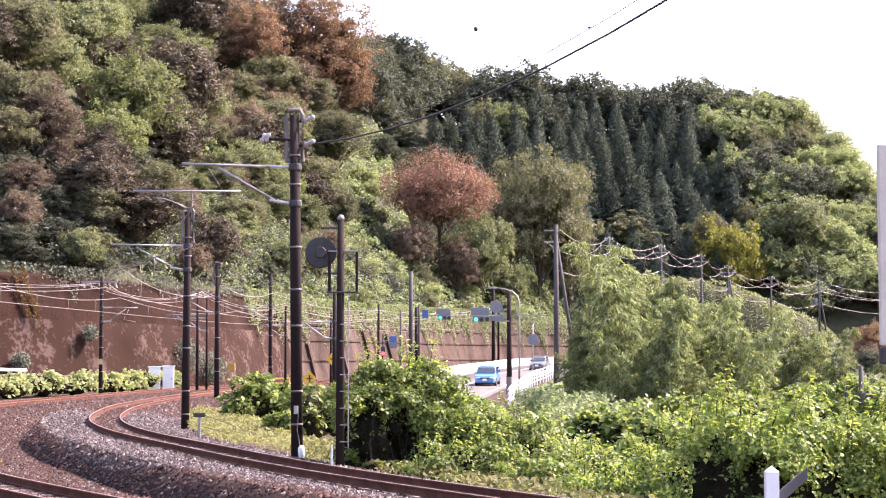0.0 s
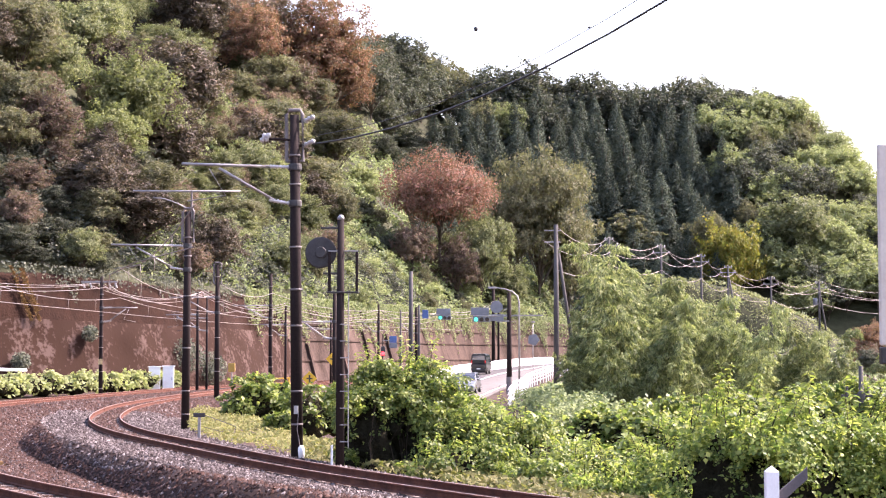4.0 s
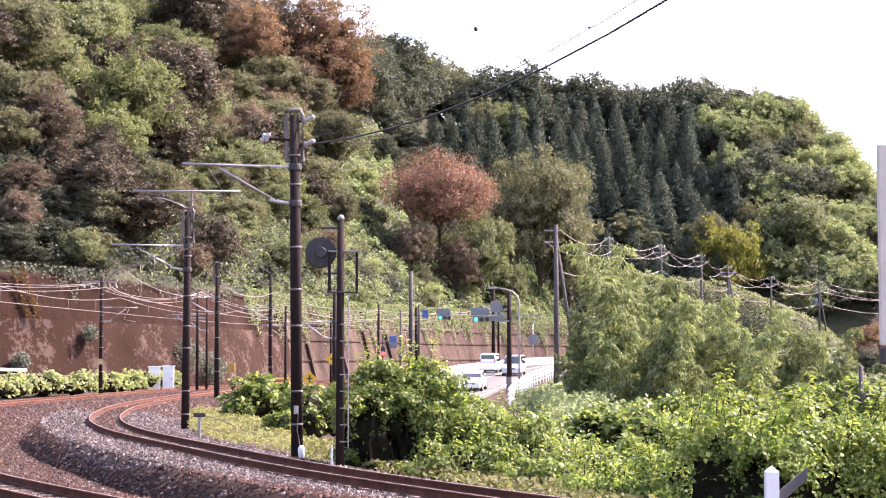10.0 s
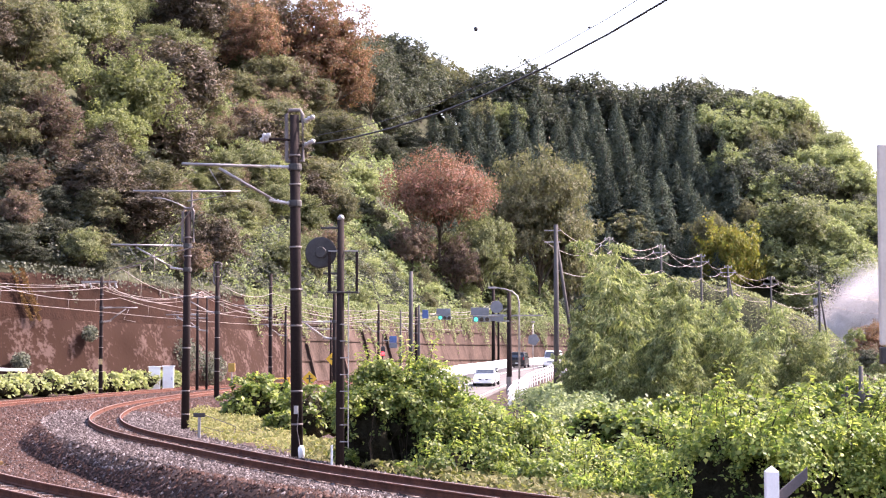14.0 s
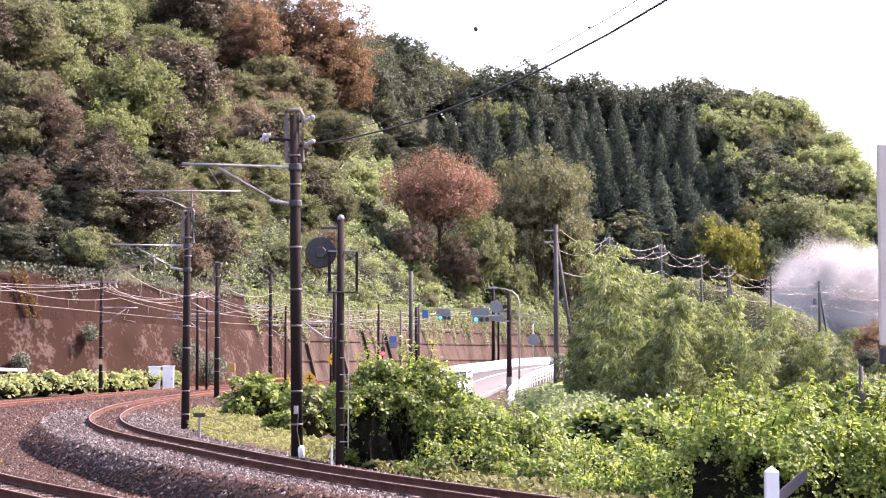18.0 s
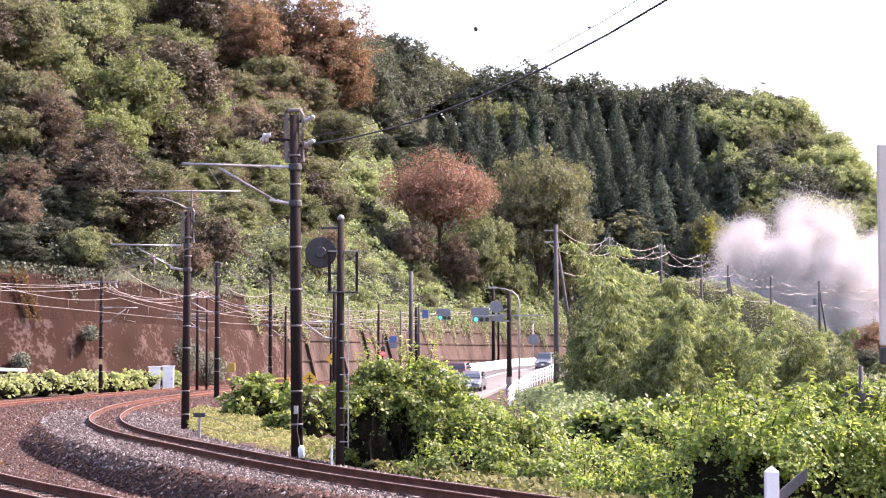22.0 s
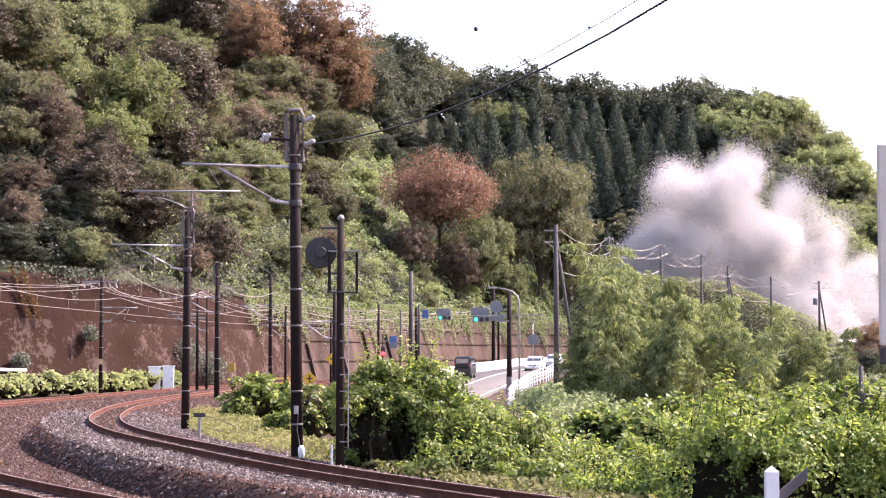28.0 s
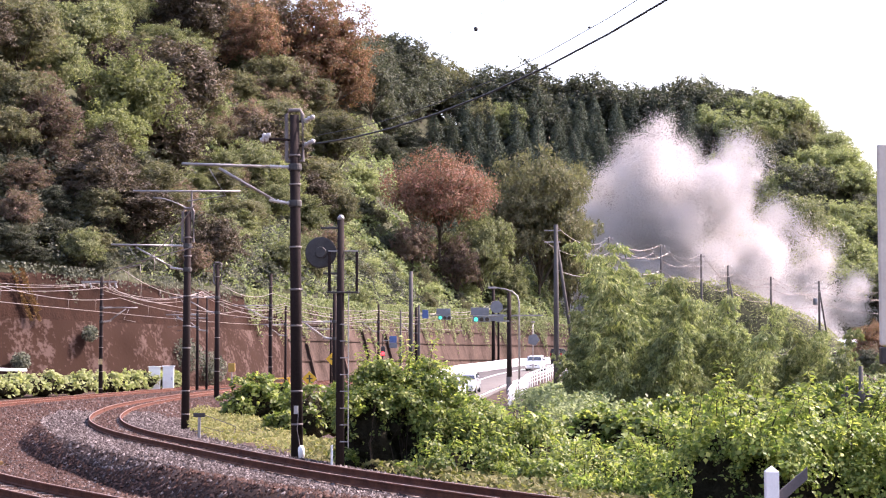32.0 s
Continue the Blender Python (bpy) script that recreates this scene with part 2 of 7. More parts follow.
def curve_through(points, step):
    """A smooth line (Catmull-Rom) through plan points, resampled evenly; returns points and unit headings."""
    p = np.array(points, float)
    p = np.vstack([2 * p[0] - p[1], p, 2 * p[-1] - p[-2]])
    out = []
    for i in range(1, len(p) - 2):
        for t in np.linspace(0, 1, 24, endpoint=False):
            a, b, c, d = p[i - 1], p[i], p[i + 1], p[i + 2]
            out.append(0.5 * (2 * b + (c - a) * t + (2 * a - 5 * b + 4 * c - d) * t ** 2 + (3 * b - a - 3 * c + d) * t ** 3))
    out = np.array(out + [p[-2]])
    ln = np.concatenate([[0], np.cumsum(np.linalg.norm(np.diff(out[:, :2], axis=0), axis=1))])
    q = np.arange(0, ln[-1], step)
    pts = np.stack([np.interp(q, ln, out[:, k]) for k in range(out.shape[1])], 1)
    h = np.gradient(pts[:, :2], axis=0)
    return pts, h / np.linalg.norm(h, axis=1)[:, None]


def sweep(profile, pts, head, z=0.0):
    """Sweeps a closed (sideways, height) profile along a line; sideways is to its right."""
    n, b = len(profile), Build()
    vs, fs = [], []
    for p, h in zip(pts, head):
        zz = p[2] if len(p) > 2 else z
        vs += [(p[0] + h[1] * s, p[1] - h[0] * s, zz + t) for s, t in profile]
    for i in range(len(pts) - 1):
        fs += [(i * n + j, i * n + (j + 1) % n, (i + 1) * n + (j + 1) % n, (i + 1) * n + j) for j in range(n)]
    fs += [tuple(range(n))[::-1], tuple(range((len(pts) - 1) * n, len(pts) * n))]
    return b.add(vs, fs)


def smooth01(x):
    x = np.clip(x, 0, 1)
    return x * x * (3 - 2 * x)


# ------------------------------------------------------------ plan
TRACK_A = curve_through([(22, -6), (10, 14), (4.4, 22.5), (1.0, 28.1), (-2.65, 35.1), (-6.3, 43.8), (-9.8, 52.9), (-12.25, 61.8), (-13.9, 71.4),
                         (-15.0, 82), (-15.35, 95), (-15.2, 106), (-14.5, 121), (-12.9, 139), (-9, 154), (-4.6, 166), (1, 181), (5.2, 196), (9.6, 212), (17, 232), (34, 256)], 0.25)
TRACK_B = curve_through([(10, 4), (-1.6, 21), (-6.0, 27.8), (-9.3, 33.4), (-13, 41), (-17, 53), (-20.2, 66), (-21.9, 80), (-21.6, 92), (-20.7, 103), (-19.6, 118),
                         (-17.6, 135), (-14, 151), (-9.6, 167), (-4.4, 182), (-0.2, 198), (4.4, 214), (12.4, 237), (28, 260)], 0.25)
ROAD = curve_through([(120, -560, -5.4), (32, -40, -5.4), (21, 5, -5.2), (12, 36, -5.0), (4.5, 52, -4.4), (0.4, 68, -2.9), (-1.3, 82, -1.7), (-1.9, 95, -0.9), (-1.2, 110, -0.55), (0.2, 123, -0.25), (1.95, 136, 0.05),
                      (4.75, 154, 0.6), (8.5, 176, 0.95), (13.5, 200, 1.3), (24, 232, 1.6), (46, 256, 1.9), (110, 262, 2.2), (600, 230, 2.2)], 1.0)
WALL = curve_through([(-80, 105), (-52, 118), (-37, 130), (-27, 141), (-20.5, 152), (-15, 168), (-9.8, 183), (-5.6, 199), (-0.8, 216), (7, 236), (19, 255), (34, 270)], 1.0)


def nearest(line, x, y, chunk=4000):
    """Distance to a line's nearest sample, its index and the signed side (right is positive)."""
    pts, hd = line
    x, y = np.ravel(x), np.ravel(y)
    dist, idx = np.empty(len(x)), np.empty(len(x), int)
    for a in range(0, len(x), chunk):
        dd = (x[a:a + chunk, None] - pts[None, :, 0]) ** 2 + (y[a:a + chunk, None] - pts[None, :, 1]) ** 2
        idx[a:a + chunk] = dd.argmin(1)
        dist[a:a + chunk] = np.sqrt(dd.min(1))
    dx, dy = x - pts[idx, 0], y - pts[idx, 1]
    return dist, idx, hd[idx, 1] * dx - hd[idx, 0] * dy


LINE_A, LINE_B = (TRACK_A[0][::4], TRACK_A[1][::4]), (TRACK_B[0][::4], TRACK_B[1][::4])


def ridge(x):
    """Height of the wooded ridge behind, along x."""
    return np.interp(x, [-400, -120, -60, -16, 2, 19, 60, 76, 89, 96, 110, 140, 220, 400], [50, 58, 64, 66, 53, 52, 53, 51, 41, 34, 24, 16, 15, 12])


def wall_top(x):
    return np.interp(x, [-80, -37, -27, -19, -11, -5, 5, 20, 34], [10.5, 9.6, 9.0, 8.6, 7.8, 7.9, 8.3, 7.5, 5.5])


def ground_z(x, y):
    """Height of the land."""
    shape = np.shape(x)
    x, y = np.ravel(np.asarray(x, float)), np.ravel(np.asarray(y, float))
    da, _, _ = nearest(LINE_A, x, y)
    db, _, _ = nearest(LINE_B, x, y)
    dr, ir, _ = nearest(ROAD, x, y)
    dw, iw, sw = nearest(WALL, x, y)
    # level land, falling away on the right of the line
    right = smooth01((x - (2.5 + 0.02 * y)) / 7) * smooth01((125 - y) / 40) * smooth01((y + 30) / 30)
    z = -0.5 - 1.6 * right
    far = smooth01((y - 190) / 60) * smooth01((x - 10) / 40)
    z = z + 3.2 * far
    lift = smooth01(1 - (dr - 5.2) / 2.6)
    z = z * (1 - lift) + (ROAD[0][ir, 2] - 0.12) * lift
    d = np.minimum(da, db)
    t = smooth01(1 - (d - 2.3) / 2.2)
    z = z * (1 - t) + (-0.42) * t
    dip = smooth01((da - 2.0) / 1.6) * smooth01((db - 1.8) / 1.4) * smooth01((10.5 - da - db) / 1.5) * smooth01((84 - y) / 12)
    z = z * (1 - dip) + np.minimum(z, -1.05) * dip
    # hillside behind the retaining wall
    lip = 0.28 * (wall_top(x) + 0.9) + 0.7
    b = np.maximum(np.where(sw < 0, dw, 0) - lip, 0)
    amp = np.interp(x, [-60, -16, -9, -2, 12, 40], [0.86, 0.82, 0.80, 0.76, 0.7, 0.5])
    hill = wall_top(x) - 0.4 + amp * np.minimum(b, np.interp(x, [-18, -11, -4], [75, 42, 11])) + 0.05 * np.minimum(np.maximum(b - 75, 0), 200)
    inside = (sw < -lip) & (y > 60)
    z = np.where(inside, np.maximum(z, z + (np.minimum(hill, 62) - z) * smooth01((27 - x) / 14)), z)
    # ridge across the valley
    rg = ridge(x)
    up = smooth01((y - 288 + 0.12 * np.maximum(0, 40 - x)) / 85)
    z = np.where(up > 0, np.maximum(z, 2 + (rg - 2) * up - 0.03 * np.maximum(0, y - 380)), z)
    # steep grassy bank in front of the far line
    crest = np.interp(x, [10, 22, 30, 38, 50, 57, 62, 66, 70], [0, 7, 13.5, 15, 12.4, 9.2, 6.2, 2.6, 0])
    bank = crest * smooth01((y - 263 + 0.04 * (x - 40)) / 12) * smooth01((280.5 + 0.08 * np.maximum(0, x - 40) - y) / 5.5)
    z = np.where(bank > 0.3, np.maximum(z, bank), z)
    bumps = 0.25 * np.sin(x * 0.31 + 1.3 * np.sin(y * 0.17)) * np.sin(y * 0.27 + x * 0.05)
    z = z + bumps * smooth01((d - 6) / 10) * smooth01((dr - 5) / 8)
    return z.reshape(shape)


def gz(x, y):
    return float(ground_z(np.array([x]), np.array([y]))[0])


# ------------------------------------------------------------ ground, walls, road, tracks
def build_ground():
    xs = np.concatenate([[-3000, -1200, -600, -350, -220], np.arange(-150, -60, 6), np.arange(-60, -28, 1.25), np.arange(-28, 6, 0.55), np.arange(6, 30, 1.25), np.arange(30, 110, 3), np.arange(110, 230, 10), [300, 500, 1000, 3000]])
    ys = np.concatenate([[-3000, -900, -300, -120, -60], np.arange(-30, 20, 5), np.arange(20, 76, 0.6), np.arange(76, 284, 1.25), np.arange(284, 330, 3), np.arange(330, 460, 8), [520, 640, 900, 1600, 4000]])
    gx, gy = np.meshgrid(xs, ys)
    z = ground_z(gx, gy)
    nx, ny = len(xs), len(ys)
    v = np.stack([gx, gy, z], -1).reshape(-1, 3)
    i = (np.arange(ny - 1)[:, None] * nx + np.arange(nx - 1)[None]).ravel()
    me = tri_mesh("ground", v, np.stack([i, i + 1, i + nx + 1, i + nx], 1), M_SOIL, True)
    me.materials.append(M_HILL)
    ob = new("ground", me)
    tagged(ob, "bare soil and undergrowth of a wooded valley", "ground", kind="structure")
    dw, iw, sw = nearest(WALL, v[i][:, 0], v[i][:, 1])
    hill = ((sw < -0.2) & (v[i][:, 1] > 60)) | (v[i][:, 1] > 205)
    me.polygons.foreach_set("material_index", hill.astype(np.int32))
    return ob


def strip(name, line, profile, material, label, category, a=0, b=None, skip=1):
    pts, hd = line
    return tagged(new(name, sweep(profile, pts[a:b:skip], hd[a:b:skip]).mesh(name, material, True)), label, category, kind="structure")


def build_tracks():
    for nm, line, cant in (("railway_track", TRACK_A, 0.03), ("railway_track", TRACK_B, 0.02)):
        pts, hd = line[0][::2], line[1][::2]
        t = thing(nm, Matrix(), "rust-brown railway track curving on stone ballast", "railway track", "tracks")
        t["kind"] = "structure"
        for side, up in ((-0.566, cant), (0.566, 0.0)):
            o = up
            prof = [(side - 0.062, -0.153 + o), (side + 0.062, -0.153 + o), (side + 0.06, -0.138 + o), (side + 0.01, -0.12 + o), (side + 0.01, -0.042 + o),
                    (side + 0.033, -0.032 + o), (side + 0.033, -0.006 + o), (side + 0.026, -0.001 + o), (side - 0.026, -0.001 + o), (side - 0.033, -0.006 + o), (side - 0.033, -0.032 + o), (side - 0.01, -0.042 + o), (side - 0.01, -0.12 + o), (side - 0.06, -0.138 + o)]
            r = part("rail", sweep(prof, pts, hd), M_RUST, t)
            part("tread", sweep([(side - 0.022, -0.001 + o), (side + 0.022, -0.001 + o), (side + 0.02, 0.003 + o), (side - 0.02, 0.003 + o)], pts, hd), M_RAILTOP, r, "worn brighter running surface")
            for q in range(30, len(pts) - 40, 50):
                jb = Build()
                jb.box(side - 0.03, -0.25, -0.115 + o, side + 0.03, 0.25, -0.05 + o, 0.008)
                a = math.atan2(-hd[q][0], hd[q][1])
                if pts[q][1] < 80:
                    part("fishplate", jb, M_RUST, t, "bolted joint plate", at=Matrix.Translation((pts[q][0], pts[q][1], 0)) @ Matrix.Rotation(a, 4, "Z"))
        me = Build().box(-1.0, -0.11, -0.30, 1.0, 0.11, -0.158, 0.02).mesh("sleeper", M_SLEEPER)
        full, fhd = line
        k = 0
        for q in range(0, len(full), 1):
            if q * 0.25 >= k * 0.66:
                k += 1
                if 20 < full[q][1] < 118 and k < 300:
                    a = math.atan2(-fhd[q][0], fhd[q][1])
                    s = new("sleeper", me)
                    s.parent = t
                    s.matrix_basis = Matrix.Translation((full[q][0], full[q][1], 0)) @ Matrix.Rotation(a, 4, "Z")
    for line, nm in ((TRACK_A, "ballast_bed"), (TRACK_B, "ballast_bed")):
        bed = [(-3.3, -1.1), (-2.3, -0.08), (-0.9, -0.16), (0.9, -0.175), (1.75, -0.2), (2.6, -0.6)] if line is TRACK_A else [(-2.6, -0.6), (-1.75, -0.2), (-0.9, -0.17), (0.9, -0.175), (1.75, -0.2), (3.4, -1.1)]
        strip(nm, line, bed, M_BALLAST, "grey-brown crushed stone ballast under a track", "ballast", skip=3)


def build_stones():
    rng = np.random.default_rng(5)
    n = 480000
    pts = []
    y = 21 + 100 * rng.random(n) ** 1.7
    x = rng.uniform(-25, 8, n)
    keep = rng.random(n) < np.interp(y, [21, 30, 60, 120], [0.8, 1, 0.75, 0.35])
    x, y = x[keep], y[keep]
    keep = np.abs(x) < 0.29 * y + 1
    x, y = x[keep], y[keep]
    da, _, sa = nearest(LINE_A, x, y)
    db, _, sb = nearest(LINE_B, x, y)
    ok = ((sa > -4.2) & (sa < 3.3)) | (db < 2.9) | ((sa < 0) & (sb > 0))
    x, y, da, db, sa, sb = x[ok], y[ok], da[ok], db[ok], sa[ok], sb[ok]
    bed_a = np.interp(sa, [-3.3, -2.3, -0.9, 0.9, 1.75, 2.6], [-1.1, -0.08, -0.16, -0.175, -0.2, -0.6])
    bed_b = np.interp(db, [0, 0.9, 1.75, 2.9], [-0.18, -0.17, -0.2, -0.75])
    z = np.maximum(np.maximum(bed_a, bed_b), ground_z(x, y))
    d = np.minimum(np.abs(da - 0.566), np.abs(db - 0.566))
    ok = d > 0.13
    rusty = ((db < 4.6) | (np.abs(sa) < 0.62) | (y > 75)) & (rng.random(len(x)) < 0.8)
    x, y, z, rusty = x[ok][:120000], y[ok][:120000], z[ok][:120000], rusty[ok][:120000]
    n = len(x)
    oct_v = np.array([(1, 0, -0.35), (-1, 0, -0.35), (0, 1, -0.35), (0, -1, -0.35), (0, 0, 0.85)], float)
    oct_f = np.array([(0, 2, 4), (2, 1, 4), (1, 3, 4), (3, 0, 4)])
    v = oct_v[None] * rng.uniform(0.6, 1.25, (n, 5, 1)) + rng.normal(0, 0.16, (n, 5, 3))
    a = rng.uniform(0, 6.3, n)
    c, s = np.cos(a)[:, None], np.sin(a)[:, None]
    tilt = rng.uniform(-0.5, 0.5, n)
    ct, st = np.cos(tilt)[:, None], np.sin(tilt)[:, None]
    vy, vz = v[:, :, 1] * ct - v[:, :, 2] * st, v[:, :, 1] * st + v[:, :, 2] * ct
    vx, vy = v[:, :, 0] * c - vy * s, v[:, :, 0] * s + vy * c
    size = (rng.uniform(0.03, 0.058, n) * (1 + (y - 21) / 70))[:, None]
    p = np.stack([x[:, None] + vx * size, y[:, None] + vy * size, z[:, None] + vz * size * 0.8 + 0.005], -1)
    for sel, material, label in ((~rusty, M_STONE, "loose grey crushed stones between the rails"), (rusty, M_RUSTSTONE, "rust-stained crushed stones along the rails")):
        q = p[sel]
        f = (oct_f[None] + 5 * np.arange(len(q))[:, None, None]).reshape(-1, 3)
        tagged(new("ballast_stones", tri_mesh("ballast_stones", q.reshape(-1, 3), f, material)), label, "ballast", kind="stuff")


def build_wall():
    pts, hd = WALL
    rng = np.random.default_rng(3)
    v, f = [], []
    rows = 14
    for i, (p, h) in enumerate(zip(pts, hd)):
        top = float(wall_top(p[0]))
        base = -0.9
        left = p[0] < -14
        for k in range(rows):
            t = k / (rows - 1)
            z = base + (top - base) * t
            off = -0.28 * (z - base) - (0.0 if k < rows - 1 else 1.2)
            if left:
                off += 0.35 * noise.noise((p[0] * 0.35, p[1] * 0.35, z * 0.4)) * (1 if t > 0.35 else 0.35)
            v.append((p[0] + h[1] * off, p[1] - h[0] * off, z))
    n = len(pts)
    for i in range(n - 1):
        for k in range(rows - 1):
            f.append((i * rows + k, (i + 1) * rows + k, (i + 1) * rows + k + 1, i * rows + k + 1))
    cut = next(i for i, p in enumerate(pts) if p[0] > -14.5)
    t = thing("retaining_wall", Matrix(), "stained brown concrete retaining wall under a hillside", "wall", kind="structure")
    fa = [q for q in f if q[0] // rows < cut]
    fb = [q for q in f if q[0] // rows >= cut]
    lower = [q for q in fa if (q[0] % rows) < 8]
    upper = [q for q in fa if (q[0] % rows) >= 8]

    def sub(faces):
        ids = sorted({i for q in faces for i in q})
        mp = {a: b for b, a in enumerate(ids)}
        return [v[i] for i in ids], [tuple(mp[i] for i in q) for q in faces]
    part("sprayed_face", mesh_of("face", *sub(lower), M_WALL, True), None, t, "mottled sprayed concrete")
    part("rock_face", mesh_of("rock", *sub(upper), M_CLIFF, True), None, t, "bare reddish-brown earth")
    part("concrete_face", mesh_of("face", *sub(fb), M_CONCRETE, True), None, t, "sloping concrete face with stains")
    # ribs and ledges standing proud of the face
    for i in range(cut + 4, cut + 40, 9):
        p, h = pts[i], hd[i]
        zt = min(float(wall_top(p[0])) - 1.0, 4.6 + rng.uniform(-1.2, 1.5))
        b = Build()
        for s in (-0.22, 0.22):
            for z in (-0.8, zt):
                for e in (0.02, 0.34):
                    o = -0.28 * (z + 0.9) + e
                    b.v.append((p[0] + h[1] * o + h[0] * s, p[1] - h[0] * o + h[1] * s, z))
        b.f += [(0, 2, 3, 1), (4, 5, 7, 6), (0, 1, 5, 4), (2, 6, 7, 3), (0, 4, 6, 2), (1, 3, 7, 5)]
        part("rib", b, M_CONCRETE, t)
    for z0 in (1.9, 4.0, 5.6):
        o = -0.28 * (z0 + 0.9)
        part("ledge", sweep([(o, z0 - 0.09), (o + 0.16, z0 - 0.09), (o + 0.16, z0 + 0.06), (o, z0 + 0.06)], pts[cut:], hd[cut:]), M_CONCRETE, t)


def lane(off):
    """The road's line moved to its right by off metres."""
    pts, hd = ROAD
    return np.stack([pts[:, 0] + hd[:, 1] * off, pts[:, 1] - hd[:, 0] * off, pts[:, 2]], 1)


def build_road():
    pts, hd = ROAD
    road = tagged(new("road", sweep([(-3.6, -0.14), (3.6, -0.14), (3.6, 0.0), (0, 0.04), (-3.6, 0.0)], pts, hd).mesh("road", M_ASPHALT, True)), "two-lane asphalt road rising through the valley", "road", kind="structure")
    i0 = int(np.argmin(np.abs(pts[:, 1] - 95)))
    i1 = int(np.argmin(np.abs(pts[:, 1] - 230)))
    for off in (-3.15, 3.15):
        part("edge_line", sweep([(off - 0.08, 0.007), (off + 0.08, 0.007), (off + 0.08, 0.012), (off - 0.08, 0.012)], pts[i0:i1], hd[i0:i1]), M_WHITE, road, "white edge line")
    part("centre_line", sweep([(-0.08, 0.042), (0.08, 0.042), (0.08, 0.047), (-0.08, 0.047)], pts[i0:i1], hd[i0:i1]), M_WHITE, road, "white centre line")
    # white concrete barrier on the far side
    a = int(np.argmin(np.abs(pts[:, 1] - 106)))
    b = int(np.argmin(np.abs(pts[:, 1] - 215)))
    bar = thing("road_barrier", Matrix(), "low white concrete barrier along the road", "barrier", kind="structure")
    for k in range(a, b, 6):
        part("barrier_section", sweep([(-4.25, -0.3), (-3.85, -0.3), (-3.92, 0.3), (-3.98, 0.8), (-4.14, 0.8), (-4.2, 0.3)], pts[k:k + 7] * (1, 1, 1), hd[k:k + 7]), M_WHITEWALL, bar)
    # white pipe guard fence on the near side
    g = thing("guard_fence", Matrix(), "white guard fence of steel pipes along the road edge", "guard fence", kind="structure")
    a = int(np.argmin(np.abs(pts[:, 1] - 101)))
    b = int(np.argmin(np.abs(pts[:, 1] - 196)))
    def fence_at(i, more=0.0):
        o = 4.0 + more + 1.15 * float(smooth01((140 - pts[i][1]) / 24)) + float(np.interp(pts[i][1], [95, 115, 127, 145, 165], [0.4, 0.5, 0.75, 1.4, 1.3]))
        return pts[i][0] + hd[i][1] * o, pts[i][1] - hd[i][0] * o
    for z in (0.16, 0.44, 0.72, 1.0):
        q = [(*fence_at(i), pts[i][2] + z) for i in range(a, b, 2)]
        part("pipe", Build().tube(q, 0.026, 8), M_WHITE, g, smooth=True)
    pm = Build().tube([(0, 0, -0.9), (0, 0, 1.04)], 0.04, 8).mesh("post", M_WHITE, True)
    for i in range(a, b, 2):
        o = part("post", pm, None, g, at=pose(*fence_at(i, 0.1), pts[i][2]))


build_ground()
build_tracks()
build_wall()
build_road()
build_stones()


# ------------------------------------------------------------ plants
def leaf_cards(pos, nrm, size, rng, long=1.5, fold=0.2):
    """Pointed, slightly folded leaves at pos, facing nrm."""
    n = len(pos)
    r = rng.normal(0, 1, (n, 3))
    t = np.cross(nrm, r)
    t /= np.linalg.norm(t, axis=1)[:, None] + 1e-9
    b = np.cross(nrm, t)
    s = np.broadcast_to(np.asarray(size, float), (n,))[:, None]
    h = nrm * s * fold
    q = np.stack([pos - t * s * long * 0.55, pos + b * s * 0.62 + h + t * s * long * 0.15, pos + t * s * long * 0.55 - b * s * 0.3], 1)
    return q.reshape(-1, 3), np.arange(3 * n).reshape(-1, 3)


def unit(rng, n):
    v = rng.normal(0, 1, (n, 3))
    return v / np.linalg.norm(v, axis=1)[:, None]


def crown_leaves(rng, w, h, z0, n, leaf, clumps, flat=0.6, spread=0.47):
    """Leaves of a crown: loose clumps on lumpy boughs, a few broad sprays filling the inside."""
    d = unit(rng, clumps)
    d[:, 2] = np.where(d[:, 2] < -0.45, -d[:, 2], d[:, 2])
    az, ph = np.arctan2(d[:, 1], d[:, 0]), rng.uniform(0, 6.28, 3)
    lump = 1 + 0.15 * np.sin(3 * az + ph[0] + 2.5 * d[:, 2]) + 0.11 * np.sin(5 * az - 4 * d[:, 2] + ph[1]) + 0.08 * np.sin(9 * d[:, 2] + ph[2])
    rad = rng.uniform(0.25, 1.0, clumps) ** 0.5 * 1.02 * lump
    c = d * rad[:, None] * np.array([w / 2, w / 2, (h - z0) * 0.46]) + np.array([0, 0, z0 + (h - z0) * 0.44])
    cr = w * rng.uniform(0.035, 0.095, clumps)
    k = rng.choice(clumps, n, p=cr ** 2 / (cr ** 2).sum())
    p = c[k] + rng.normal(0, spread, (n, 3)) * cr[k][:, None] * np.array([1, 1, flat])
    nr = d[k] * 0.45 + np.array([0, 0, 0.4]) + rng.normal(0, 0.55, (n, 3))
    size = rng.uniform(0.6, 1.35, n) * leaf
    m = n // 9
    q = unit(rng, m) * (rng.uniform(0.1, 0.68, m) * rng.choice(lump, m))[:, None] * np.array([w / 2, w / 2, (h - z0) * 0.46]) + np.array([0, 0, z0 + (h - z0) * 0.44])
    p, nr = np.vstack([p, q]), np.vstack([nr, rng.normal(0, 1, (m, 3))])
    size = np.concatenate([size, rng.uniform(1.6, 2.8, m) * leaf])
    nr /= np.linalg.norm(nr, axis=1)[:, None]
    return c, leaf_cards(p, nr, size, rng)


